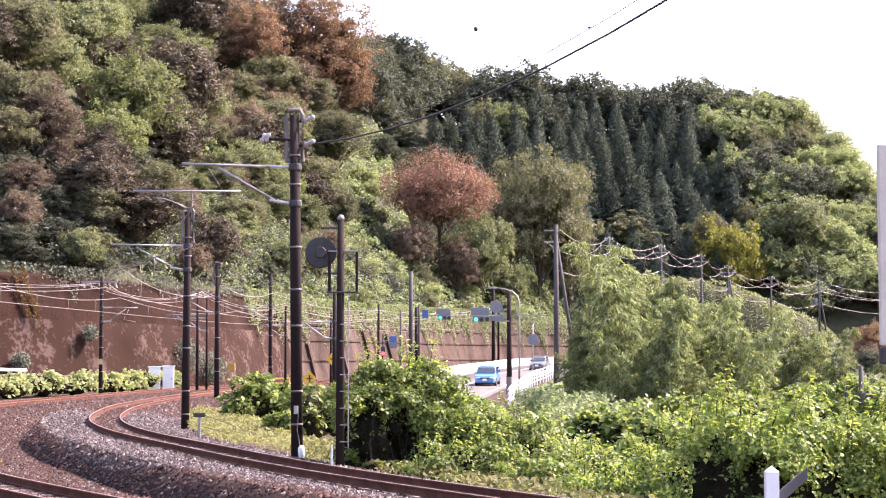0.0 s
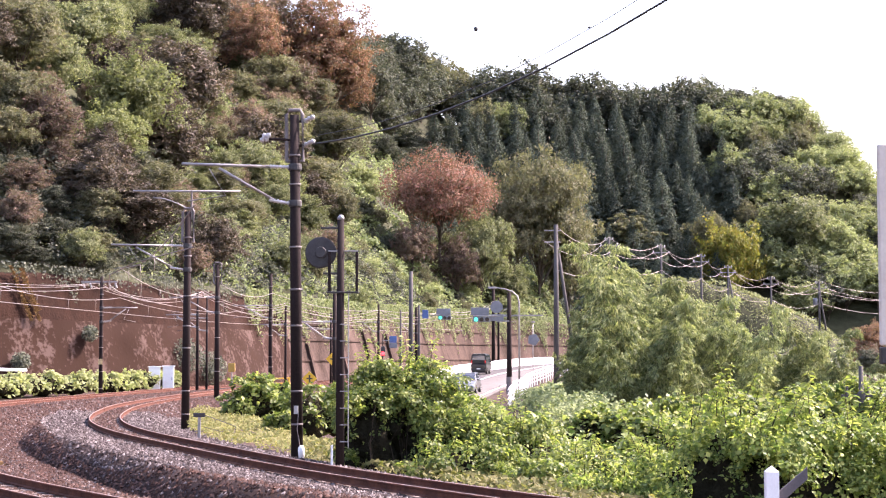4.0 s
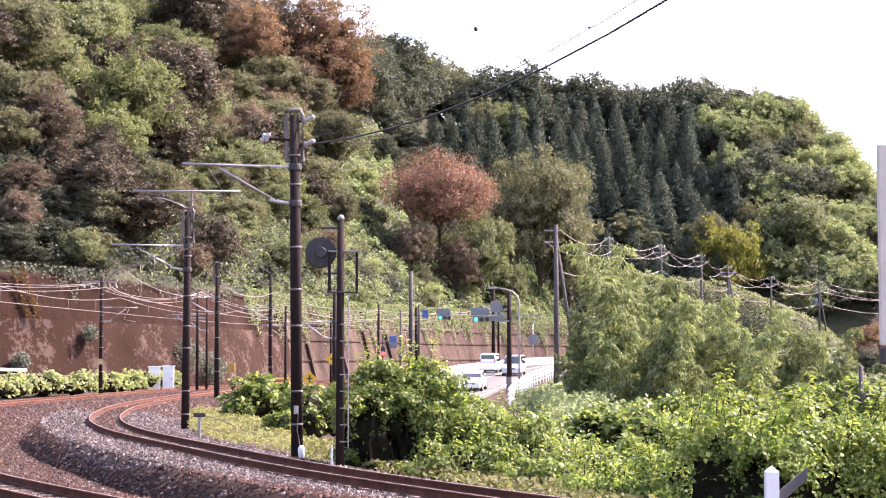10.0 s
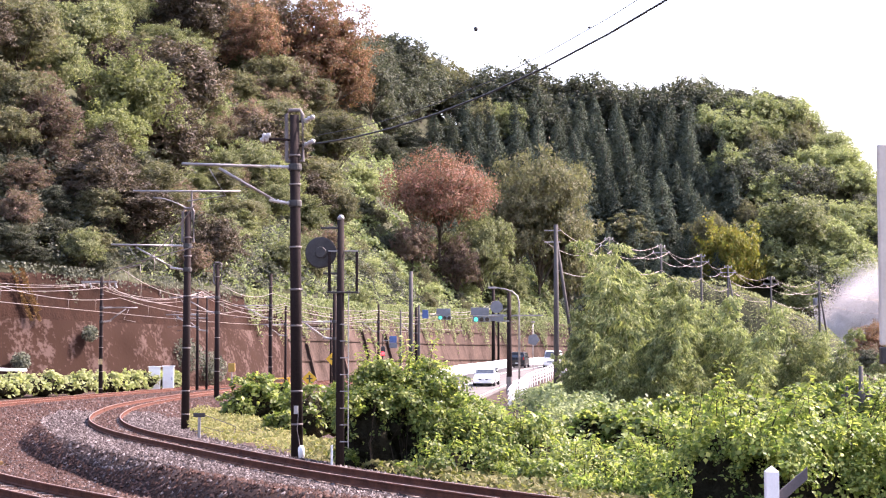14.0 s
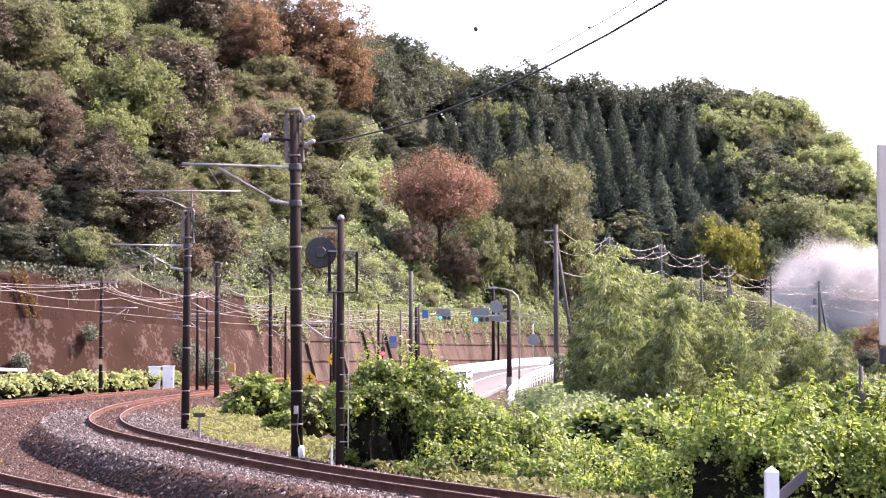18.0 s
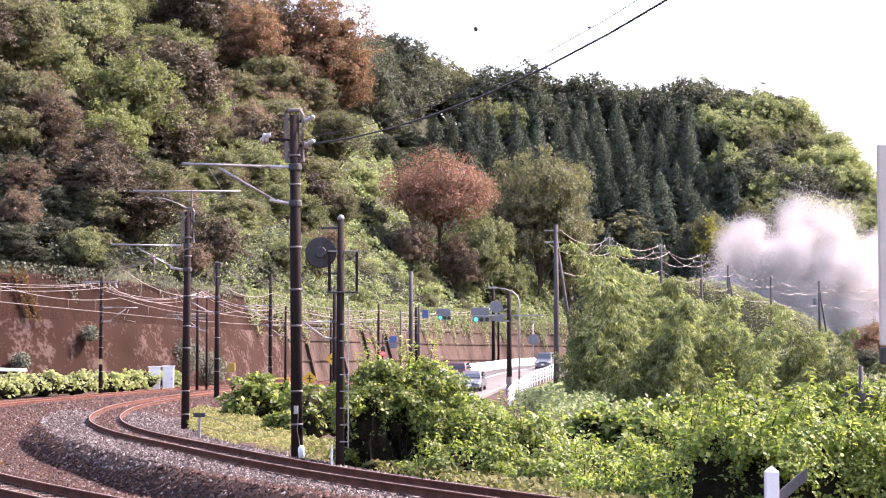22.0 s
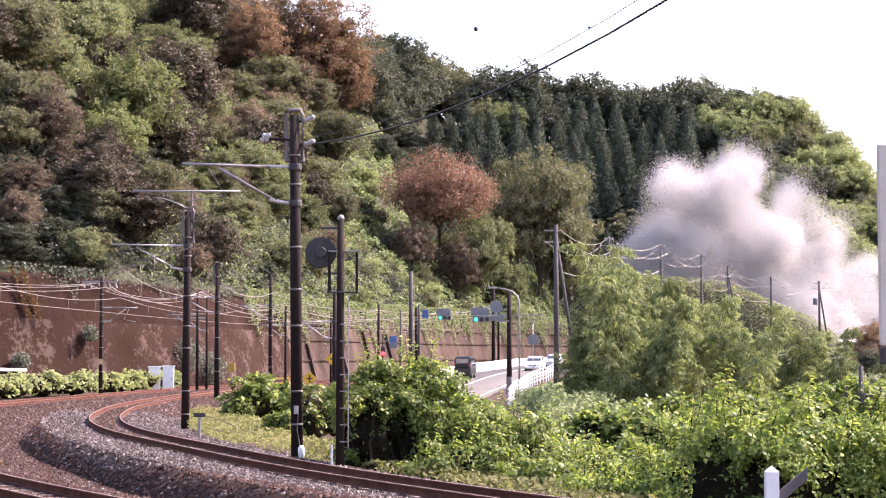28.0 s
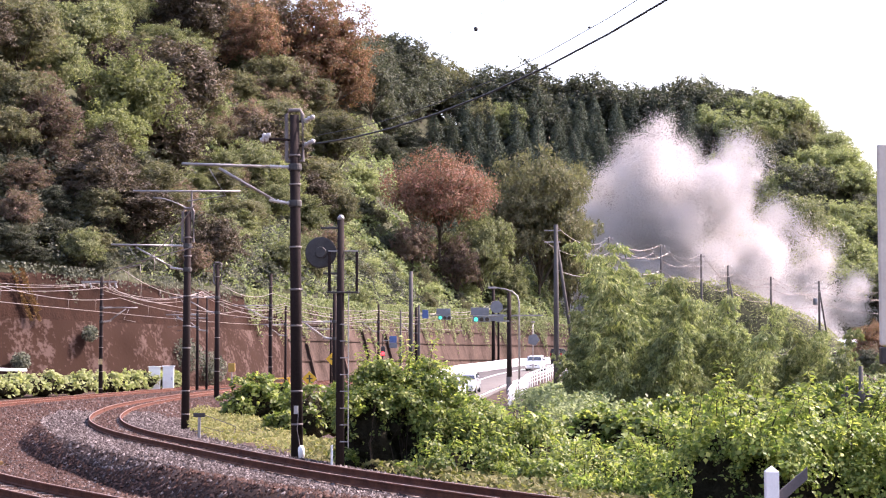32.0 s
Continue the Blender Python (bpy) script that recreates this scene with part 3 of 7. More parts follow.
def make_tree(name, seed, w, h, z0, leaf_material, label, n, leaf, clumps=240, flat=0.8):
    """A broadleaved tree: tapered trunk, limbs reaching the clumps, crown of many small leaves."""
    rng = np.random.default_rng(seed)
    t = thing(name, pose(0, 0, 0), label, "tree", "hillside trees")
    centres, (v, f) = crown_leaves(rng, w, h, z0, n, leaf, clumps, flat)
    b = Build()
    b.tube([(0, 0, -0.8), (0.1, 0, z0 * 0.5), (0.05, 0.1, z0), (0, 0, h * 0.7)], [0.03 * h * 0.6, 0.022 * h * 0.6, 0.018 * h * 0.6, 0.05], 7)
    for c in centres[:16]:
        s = rng.uniform(0.6, 1.4) * z0
        mid = (c[0] * 0.45, c[1] * 0.45, s + (c[2] - s) * 0.6)
        b.tube([(0, 0, s), mid, tuple(c)], [0.07 * h / 10, 0.045 * h / 10, 0.02], 5)
    part("trunk", b, M_BARK, t, smooth=True)
    part("crown", tri_mesh("crown", v, f, leaf_material), None, t)
    return t


def make_cedar(name, seed, w, h, n, leaf, label):
    """A conifer: drooping boughs round a straight trunk, shorter towards the tip."""
    rng = np.random.default_rng(seed)
    t = thing(name, pose(0, 0, 0), label, "tree", "hillside conifers")
    part("trunk", Build().tube([(0, 0, -1), (0, 0, h * 0.6), (0, 0, h * 0.97)], [0.2, 0.12, 0.02], 6), M_BARK, t, smooth=True)
    boughs = 120
    bu = (np.arange(boughs) + rng.random(boughs)) / boughs
    ba = np.arange(boughs) * 2.4 + rng.normal(0, 0.3, boughs)
    bl = w * 0.5 * (1 - bu) ** 0.7 * rng.uniform(0.7, 1.2, boughs) + 0.25
    k = rng.choice(boughs, n, p=(bl + 0.3) / (bl + 0.3).sum())
    e = rng.random(n) ** 0.6
    r = bl[k] * e
    a = ba[k] + rng.normal(0, 0.22, n)
    z = h * (0.10 + 0.88 * bu[k]) - 0.32 * r + 0.10 * r ** 2 / (bl[k] + 0.1) + rng.normal(0, 0.2, n)
    p = np.stack([r * np.cos(a), r * np.sin(a), np.minimum(z, h)], 1)
    nr = np.stack([np.cos(a) * 0.6, np.sin(a) * 0.6, np.full(n, 0.6)], 1) + rng.normal(0, 0.45, (n, 3))
    nr /= np.linalg.norm(nr, axis=1)[:, None]
    v, f = leaf_cards(p, nr, rng.uniform(0.6, 1.2, n) * leaf * (1.15 - 0.5 * bu[k]), rng, long=1.9)
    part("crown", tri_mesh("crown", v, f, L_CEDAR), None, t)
    return t


SPECIES = {}
for key, args in {
    "broad": ("deciduous_tree", 11, 9.5, 11, 1.6, L_BROAD, "green broadleaved tree on the hillside", 12500, 0.20),
    "broad2": ("deciduous_tree", 12, 8, 12.5, 1.8, L_BROAD, "green broadleaved tree on the hillside", 12500, 0.20),
    "dark": ("evergreen_tree", 13, 8.5, 12, 1.4, L_DARK, "dark evergreen broadleaved tree on the hillside", 12500, 0.20),
    "dusk": ("deciduous_tree", 27, 8.5, 12, 1.4, L_DUSK, "dark brownish broadleaved tree on the hillside", 12500, 0.20),
    "olive": ("deciduous_tree", 14, 9, 11.5, 1.5, L_OLIVE, "olive-green broadleaved tree on the hillside", 12500, 0.20),
    "lime": ("deciduous_tree", 18, 9, 12, 1.5, L_LIME, "bright yellow-green broadleaved tree on the hillside", 12500, 0.20),
    "red": ("autumn_tree", 15, 15, 14, 4.6, L_RED, "spreading tree with reddish-brown autumn leaves on the slope", 26000, 0.17, 420),
    "dome": ("deciduous_tree", 28, 17, 17, 2.5, L_OLIVE, "broad olive-green tree with a rounded crown", 24000, 0.24, 210, 0.6),
    "red2": ("autumn_tree", 26, 12, 18, 1.5, L_RUSSET, "tall tree with reddish-brown autumn leaves on the hillside", 21000, 0.21, 380),
    "brown": ("autumn_tree", 16, 9, 12, 1.5, L_BROWN, "tree turning brown on the hillside", 12500, 0.20),
    "yellow": ("autumn_tree", 17, 9, 9, 1.0, L_YELLOW, "tree with yellow-green leaves at the hill foot", 8000, 0.24),
    "pine": ("pine_tree", 19, 9, 9, 2.0, L_OLIVE, "spreading pine with flat layered boughs at the hill foot", 6000, 0.24, 34, 0.22),
}.items():
    SPECIES[key] = make_tree(*args)
FAR_SPECIES = {
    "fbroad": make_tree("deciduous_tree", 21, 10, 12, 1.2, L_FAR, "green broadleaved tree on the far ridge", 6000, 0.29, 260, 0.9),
    "fdark": make_tree("evergreen_tree", 22, 10, 12.5, 1.2, L_DARK, "dark evergreen tree on the far ridge", 6000, 0.29, 260, 0.9),
    "folive": make_tree("deciduous_tree", 23, 10, 11.5, 1.2, L_OLIVE, "olive-green tree on the far ridge", 6000, 0.29, 260, 0.9),
    "cedar": make_cedar("cedar_tree", 24, 7.6, 15.5, 4600, 0.29, "tall dark conifer on the far ridge"),
    "cedar2": make_cedar("cedar_tree", 25, 6.8, 13.5, 4200, 0.29, "tall dark conifer on the far ridge"),
}
TALL = {"fbroad": 12, "fdark": 12.5, "folive": 11.5, "cedar": 15.5, "cedar2": 13.5}
SPECIES.update(FAR_SPECIES)
USED = set()


def plant(kind, x, y, scale=1.0, turn=0.0, dz=0.0, stretch=1.0):
    """One tree of a kind, rooted in the ground."""
    m = pose(x, y, gz(x, y) + dz, 0, 0, turn) @ Matrix.Diagonal((scale, scale, scale * stretch, 1))
    if kind in USED:
        return copy_thing(SPECIES[kind], m)
    USED.add(kind)
    SPECIES[kind].matrix_basis = m
    return SPECIES[kind]


def scatter(rng, n, x0, x1, y0, y1, gap):
    pts = []
    for _ in range(n * 30):
        p = (rng.uniform(x0, x1), rng.uniform(y0, y1))
        if all((p[0] - q[0]) ** 2 + (p[1] - q[1]) ** 2 > gap ** 2 for q in pts):
            pts.append(p)
            if len(pts) >= n:
                break
    return np.array(pts)


# kind, place, size and stretch of the larger trees
KEY_TREES = [
    ("olive", -43.0, 170, 1.07, 0.86), ("broad", -41.5, 191, 1.01, 0.96), ("lime", -32.3, 174, 1.13, 1.02), ("lime", -32.4, 165, 0.73, 0.89),
    ("brown", -36.7, 156, 0.75, 0.9), ("brown", -36.4, 147, 0.68, 0.83), ("dusk", -38.0, 251, 1.48, 0.85), ("brown", -29.3, 276, 1.94, 0.97),
    ("brown", -35.3, 269, 1.59, 0.9), ("dusk", -32.1, 208, 0.98, 0.91), ("brown", -33.0, 265, 1.47, 0.82), ("red2", -30.2, 264, 0.95, 0.86),
    ("red2", -19.7, 275, 1.45, 1.07), ("red2", -16.2, 280, 0.86, 1.13), ("brown", -26.2, 274, 1.22, 0.9), ("brown", -24.3, 254, 1.03, 0.9),
    ("olive", -26.7, 261, 1.06, 0.93), ("brown", -23.5, 264, 1.27, 1.05), ("olive", -21.4, 266, 0.99, 0.94), ("brown", -26.6, 230, 1.11, 0.9),
    ("olive", -23.3, 244, 0.99, 0.95), ("olive", -16.2, 255, 0.99, 1.1), ("broad", -22.9, 204, 0.86, 0.94), ("broad", -25.8, 193, 0.61, 0.94),
    ("dusk", -29.1, 179, 0.77, 0.85), ("brown", -28.6, 216, 0.8, 0.96), ("dark", -29.4, 166, 0.65, 0.86), ("dusk", -31.3, 152, 0.66, 0.8),
    ("dark", -33.0, 144, 0.68, 0.73), ("dark", -35.3, 139, 0.71, 0.7), ("dusk", -27.9, 153, 0.72, 0.69), ("brown", -29.9, 167, 0.68, 0.66),
    ("dark", -25.8, 170, 0.67, 0.71), ("olive", -40.4, 157, 0.7, 0.96), ("broad", -40.3, 175, 0.74, 1.04), ("broad", -19.6, 206, 0.72, 0.96),
    ("olive", -17.2, 229, 0.85, 1.01), ("dark", -14.6, 237, 0.84, 0.93), ("broad", -20.2, 198, 0.69, 0.85), ("olive", -21.8, 181, 0.67, 0.78),
    ("broad2", -16.8, 206, 0.77, 0.71), ("broad", -22.8, 173, 0.55, 0.77), ("olive", -30.7, 145, 0.54, 0.63), ("dark", -33.9, 140, 0.55, 0.57),
    ("dark", -11.8, 244, 0.77, 0.85), ("dark", -11.2, 355, 1.32, 0.84), ("dark", -13.0, 299, 0.94, 0.93), ("dark", -5.9, 359, 1.27, 0.85),
    ("dark", -9.6, 339, 1.33, 0.82), ("fdark", -2.9, 355, 1.06, 0.87), ("dark", -9.7, 277, 0.87, 0.99), ("dark", -5.5, 336, 1.05, 0.89),
    ("dark", -7.0, 337, 1.12, 0.92), ("dark", -3.6, 335, 1.12, 0.86), ("dark", -8.8, 332, 0.98, 0.83), ("red", -0.5, 246, 1.12, 1.18),
    ("brown", -4.3, 238, 0.97, 1.1), ("brown", 2.1, 240, 0.98, 1.3), ("dome", 15.1, 264, 0.96, 1.61), ("olive", 10.1, 260, 1.06, 1.53),
    ("olive", 19.8, 268, 0.99, 2.18), ("dark", 7.6, 300, 1.29, 1.48), ("broad", 5.4, 244, 0.94, 1.48), ("broad2", 10.1, 250, 0.94, 1.24),
    ("broad", 1.4, 255, 0.89, 0.61), ("pine", 35.0, 321, 1.31, 0.97), ("yellow", 52.1, 309, 1.37, 1.49), ("olive", 49.6, 314, 0.99, 1.68),
    ("broad", 66.5, 320, 1.68, 0.9), ("fbroad", 73.4, 320, 1.17, 0.81), ("fbroad", 81.4, 326, 0.98, 1.01), ("fdark", 60.7, 321, 0.96, 0.78),
    ("folive", 52.1, 368, 0.86, 1.16), ("folive", 56.9, 371, 0.87, 1.23), ("fbroad", 66.1, 357, 1.13, 0.92), ("fbroad", 72.3, 358, 1.01, 0.93),
]


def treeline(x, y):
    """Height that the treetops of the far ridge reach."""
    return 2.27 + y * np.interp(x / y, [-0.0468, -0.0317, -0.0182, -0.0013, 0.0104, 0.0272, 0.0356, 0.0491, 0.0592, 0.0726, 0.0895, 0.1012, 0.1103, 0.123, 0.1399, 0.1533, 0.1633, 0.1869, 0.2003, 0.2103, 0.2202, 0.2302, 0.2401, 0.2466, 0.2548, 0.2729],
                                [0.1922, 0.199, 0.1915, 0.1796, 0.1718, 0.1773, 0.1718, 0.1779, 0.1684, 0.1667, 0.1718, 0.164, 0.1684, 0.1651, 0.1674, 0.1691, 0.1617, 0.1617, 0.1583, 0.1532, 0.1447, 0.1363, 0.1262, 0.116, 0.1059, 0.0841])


def build_woods():
    for i, (kind, x, y, k, st) in enumerate(KEY_TREES):
        plant(kind, x, y, k, 47 * i, -0.3, st)
    plant("red2", 48.5, 192, 0.46, 20, 0)
    plant("dark", 46.0, 184, 0.55, 70, 0)
    plant("brown", 47.0, 186, 0.5, 70, 0)
    rng = np.random.default_rng(8)
    # trees behind the retaining wall
    pts = scatter(rng, 330, -84, 0, 128, 290, 4.3)
    dw, iw, sw = nearest(WALL, pts[:, 0], pts[:, 1])
    for (x, y), d, s in zip(pts, dw, sw):
        if s > -3.5 or d > 115 or x / y > -0.062 or x / y < -0.29 or gz(x, y) > 2.3 + 0.222 * y:
            continue
        kind = rng.choice(["broad", "broad2", "dark", "olive", "brown", "dusk"], p=[0.25, 0.14, 0.15, 0.22, 0.14, 0.10])
        plant(str(kind), x, y, rng.uniform(0.45, 0.72) * (0.8 if d < 8 else 1), rng.uniform(0, 360))

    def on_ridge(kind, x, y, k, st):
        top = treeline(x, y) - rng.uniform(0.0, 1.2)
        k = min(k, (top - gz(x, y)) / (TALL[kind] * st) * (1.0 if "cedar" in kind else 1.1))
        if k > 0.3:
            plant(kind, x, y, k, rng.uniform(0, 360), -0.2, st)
    # conifers on the far ridge
    pts = scatter(rng, 300, -2, 66, 296, 374, 4.0)
    for (x, y), h in zip(pts, ground_z(pts[:, 0], pts[:, 1])):
        b = x / y
        if h > 7 and 0.0 + 0.02 * math.sin(y) < b < np.interp(y, [316, 340, 362], [0.180, 0.166, 0.135]) + 0.008 * math.sin(y * 2.1) and (y < 350 or b > 0.075 or rng.random() < 0.4):
            on_ridge(str(rng.choice(["cedar", "cedar2"])), x, y, rng.uniform(0.85, 1.25), rng.uniform(0.82, 1.05))
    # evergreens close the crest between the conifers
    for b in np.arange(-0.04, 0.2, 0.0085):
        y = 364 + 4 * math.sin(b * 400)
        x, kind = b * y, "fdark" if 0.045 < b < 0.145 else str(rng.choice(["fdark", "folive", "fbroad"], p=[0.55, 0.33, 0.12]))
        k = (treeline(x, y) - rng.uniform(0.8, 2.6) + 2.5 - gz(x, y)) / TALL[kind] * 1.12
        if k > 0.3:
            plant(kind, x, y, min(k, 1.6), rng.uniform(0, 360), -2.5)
    # broadleaved trees on its crest and its right shoulder
    for x0, x1, y0, y1, gap, n, mix in ((44, 118, 300, 374, 4.4, 220, [0.66, 0.14, 0.2]), (-42, 40, 285, 374, 4.6, 170, [0.12, 0.36, 0.52])):
        pts = scatter(rng, n, x0, x1, y0, y1, gap)
        for (x, y), h in zip(pts, ground_z(pts[:, 0], pts[:, 1])):
            b = x / y
            if h < 8 or b > 0.3 or b < -0.1:
                continue
            if 0.0 < b < np.interp(y, [316, 340, 362], [0.185, 0.171, 0.14]) and not (y > 348 and b < 0.08):
                continue
            on_ridge("fdark" if b < 0.012 else str(rng.choice(["fbroad", "folive", "fdark"], p=mix)), x, y, rng.uniform(0.6, 1.0), 1.0)


def slope_cover(name, n, leaf, material, label, x0, x1, y0, y1, keep, lift=0.5, clump=0.5):
    """Leafy undergrowth laid over the land: one mass of small leaves."""
    rng = np.random.default_rng(len(name) + n)
    x, y = rng.uniform(x0, x1, n * 5), rng.uniform(y0, y1, n * 5)
    m = keep(x, y)
    x, y = x[m][:n], y[m][:n]
    c = np.sin(x * 1.7 + 2 * np.sin(y * 0.9)) * np.sin(y * 1.4 + 1.5 * np.sin(x * 0.8)) + 0.6 * np.sin(x * 0.5 + y * 0.7)
    z = ground_z(x, y) + lift * rng.random(len(x)) + clump * (c + 1)
    nr = np.stack([rng.normal(0, 0.5, len(x)) + 0.1, rng.normal(0, 0.5, len(x)) - 0.4, np.full(len(x), 0.8)], 1)
    nr /= np.linalg.norm(nr, axis=1)[:, None]
    v, f = leaf_cards(np.stack([x, y, z], 1), nr, rng.uniform(0.6, 1.3, len(x)) * leaf, rng)
    tagged(new(name, tri_mesh(name, v, f, material)), label, "undergrowth", kind="stuff")


def behind_wall(x, y, a, b):
    dw, iw, sw = nearest(WALL, x, y)
    return (sw < -a) & (dw < b)


def lobes_top(lobes):
    """The upper surface of a set of (centre, radii) lobes, as a function of the place."""
    def height(x, y):
        z = -9.0
        for c, r in lobes:
            q = 1 - ((x - c[0]) / r[0]) ** 2 - ((y - c[1]) / r[1]) ** 2
            if q > 0:
                z = max(z, c[2] + r[2] * math.sqrt(q))
        return z
    return height


def kudzu_mass(name, lobes, n, leaf, seed, label, hollow=(), fine=True, leaves=None, shoots=0):
    """A thicket overgrown with kudzu: dark lumps for the shade within, broad leaves outside in loose layers."""
    rng = np.random.default_rng(seed)
    t = thing(name, Matrix.Translation((lobes[0][0][0], lobes[0][0][1], gz(lobes[0][0][0], lobes[0][0][1]))), label, "bush", "thickets")
    org = np.array(t.matrix_basis.translation)
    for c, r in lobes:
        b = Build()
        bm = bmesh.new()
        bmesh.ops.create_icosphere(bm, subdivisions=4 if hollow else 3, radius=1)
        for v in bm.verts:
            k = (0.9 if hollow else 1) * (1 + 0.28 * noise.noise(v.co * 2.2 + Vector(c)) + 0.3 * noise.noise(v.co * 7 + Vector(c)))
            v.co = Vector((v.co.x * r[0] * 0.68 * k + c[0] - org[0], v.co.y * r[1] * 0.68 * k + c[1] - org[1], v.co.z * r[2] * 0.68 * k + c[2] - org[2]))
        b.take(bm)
        part("stem_tangle", b, M_CORE, t, "dark lump standing in for shade inside the thicket", smooth=True)
    if hollow:
        for x0, x1, top in hollow:
            for q in range(9):
                x = rng.uniform(x0, x1)
                near = min(lobes, key=lambda l: abs(l[0][0] - x))
                y = near[0][1] - near[1][1] * rng.uniform(0.7, 0.95)
                g = gz(x, y)
                bend = rng.normal(0, 0.22, 2)
                part("stem", Build().tube([(x - org[0], y - org[1], g - 0.1 - org[2]), (x + bend[0] - org[0], y + 0.1 - org[1], (g + top) / 2 - org[2]), (x + bend[1] - org[0], y + 0.25 - org[1], top + 0.3 - org[2])], [0.011, 0.009, 0.005], 5), M_STEM, t)
    # clumps of leaves bulge from each lobe and leave dark gaps between
    sc, sr = [], []
    for c, r in lobes:
        m = 46 if fine else 26
        v = unit(rng, m)
        v[:, 2] = np.where(v[:, 2] < -0.3, -v[:, 2], v[:, 2])
        sc.append(np.array(c) + v * np.array(r) * rng.uniform(0.62, 1.02, m)[:, None])
        sr.append(min(r) * rng.uniform(0.1, 0.36, m))
    sc, sr = np.vstack(sc), np.concatenate(sr)
    k = rng.choice(len(sr), n, p=sr ** 2 / (sr ** 2).sum())
    u = unit(rng, n)
    u[:, 2] = np.where((u[:, 2] < -0.2) & (rng.random(n) < 0.7), -u[:, 2], u[:, 2])
    p = sc[k] + u * (sr[k] * np.clip(rng.normal(0.9, 0.2, n), 0.3, 1.6))[:, None] * np.array([1, 1, 0.85])
    # sparse leaves between the clumps, nearer the dark core
    q = rng.random(n) < 0.24
    w = rng.integers(0, len(lobes), n)
    lc, lr = np.array([l[0] for l in lobes])[w], np.array([l[1] for l in lobes])[w]
    p[q] = (lc + u * lr * rng.uniform(0.7, 0.95, n)[:, None])[q]
    keep = p[:, 2] > ground_z(p[:, 0], p[:, 1]) + 0.03
    inside = np.zeros(n, bool)
    for cc, rr in lobes:
        inside |= (((p - np.array(cc)) / np.array(rr)) ** 2).sum(1) < 0.42
    keep &= ~inside
    # leaves thinned here, so the core with its painted shade shows
    for x0, x1, top in hollow:
        keep &= ~((p[:, 0] > x0) & (p[:, 0] < x1) & (p[:, 2] < top + 0.25 * np.sin(p[:, 0] * 6)) & (rng.random(n) < 0.82))
    p, u = p[keep] - org, u[keep]
    nr = u * (0.75 if fine else 0.4) + np.array([0.05, -0.1, 0.35 if fine else 0.6]) + rng.normal(0, 0.42, (len(p), 3))
    nr /= np.linalg.norm(nr, axis=1)[:, None]
    # three leaflets to a leaf
    m = len(p)
    size = rng.uniform(0.35, 1.0, m) ** 1.5 * 1.75 * leaf
    tvec = np.cross(nr, rng.normal(0, 1, (m, 3)))
    tvec /= np.linalg.norm(tvec, axis=1)[:, None]
    bvec = np.cross(nr, tvec)
    vs, fs, cnt = [], [], 0
    for a, ln in ((0.0, 1.0), (2.0, 0.85), (-2.0, 0.85)) if fine else ((0.0, 1.3),):
        d1 = tvec * math.cos(a) + bvec * math.sin(a)
        d2 = -tvec * math.sin(a) + bvec * math.cos(a)
        s = (size * ln)[:, None]
        droop = nr * s * 0.18
        base, tip = p + d1 * s * 0.12, p + d1 * s * 1.05 - droop
        q = np.stack([base, p + d1 * s * 0.55 + d2 * s * 0.42 + droop * 0.4, tip, p + d1 * s * 0.5 - d2 * s * 0.4 + droop * 0.4], 1).reshape(-1, 3)
        fs.append((np.array([(0, 1, 2), (0, 2, 3)])[None] + 4 * np.arange(m)[:, None, None]).reshape(-1, 3) + cnt)
        vs.append(q)
        cnt += len(q)
    part("leaves", tri_mesh("leaves", np.vstack(vs), np.vstack(fs), leaves or L_KUDZU), None, t)
    if shoots:
        # upright shoots with long narrow leaves, growing through the creeper
        vs, sb = [], Build()
        top = lobes_top(lobes)
        for q in range(shoots):
            c, r = lobes[int(rng.integers(0, len(lobes)))]
            a, u = rng.uniform(0, 6.283), rng.uniform(0.1, 0.85)
            foot = np.array([c[0] + r[0] * u * math.cos(a), c[1] - r[1] * abs(u * math.sin(a)), 0.0])
            foot[2] = top(foot[0], foot[1]) - 0.15
            ln, way = rng.uniform(0.45, 0.95), np.array([rng.normal(0, 0.3), rng.normal(-0.12, 0.3), 1.0])
            tip = foot + way * ln
            sb.tube([tuple(foot - org), tuple((foot + tip) / 2 - org + rng.normal(0, 0.03, 3)), tuple(tip - org)], [0.008, 0.006, 0.003], 4, False)
            m = 24
            e = rng.uniform(0.15, 1.0, m)[:, None]
            at = foot + (tip - foot) * e - org
            b = rng.uniform(0, 6.283, m)
            d = np.stack([np.cos(b), np.sin(b), rng.uniform(-0.5, 0.6, m)], 1)
            d /= np.linalg.norm(d, axis=1)[:, None]
            w = np.cross(d, rng.normal(0, 0.35, (m, 3)) + np.array([0, 0, 1.0]))
            w /= np.linalg.norm(w, axis=1)[:, None]
            k = rng.uniform(0.08, 0.17, m)[:, None]
            vs.append(np.stack([at, at + d * k * 0.5 + w * k * 0.17, at + d * k - np.array([0, 0, 1]) * k * 0.3, at + d * k * 0.5 - w * k * 0.17], 1).reshape(-1, 3))
        v = np.vstack(vs)
        f = (np.array([(0, 1, 2), (0, 2, 3)])[None] + 4 * np.arange(len(v) // 4)[:, None, None]).reshape(-1, 3)
        part("shoot_leaves", tri_mesh("shoot_leaves", v, f, L_SHOOT), None, t, "long narrow leaves on upright shoots")
        tagged(part("shoot_stem", sb, M_STEM, t), kind="stuff")
    return t


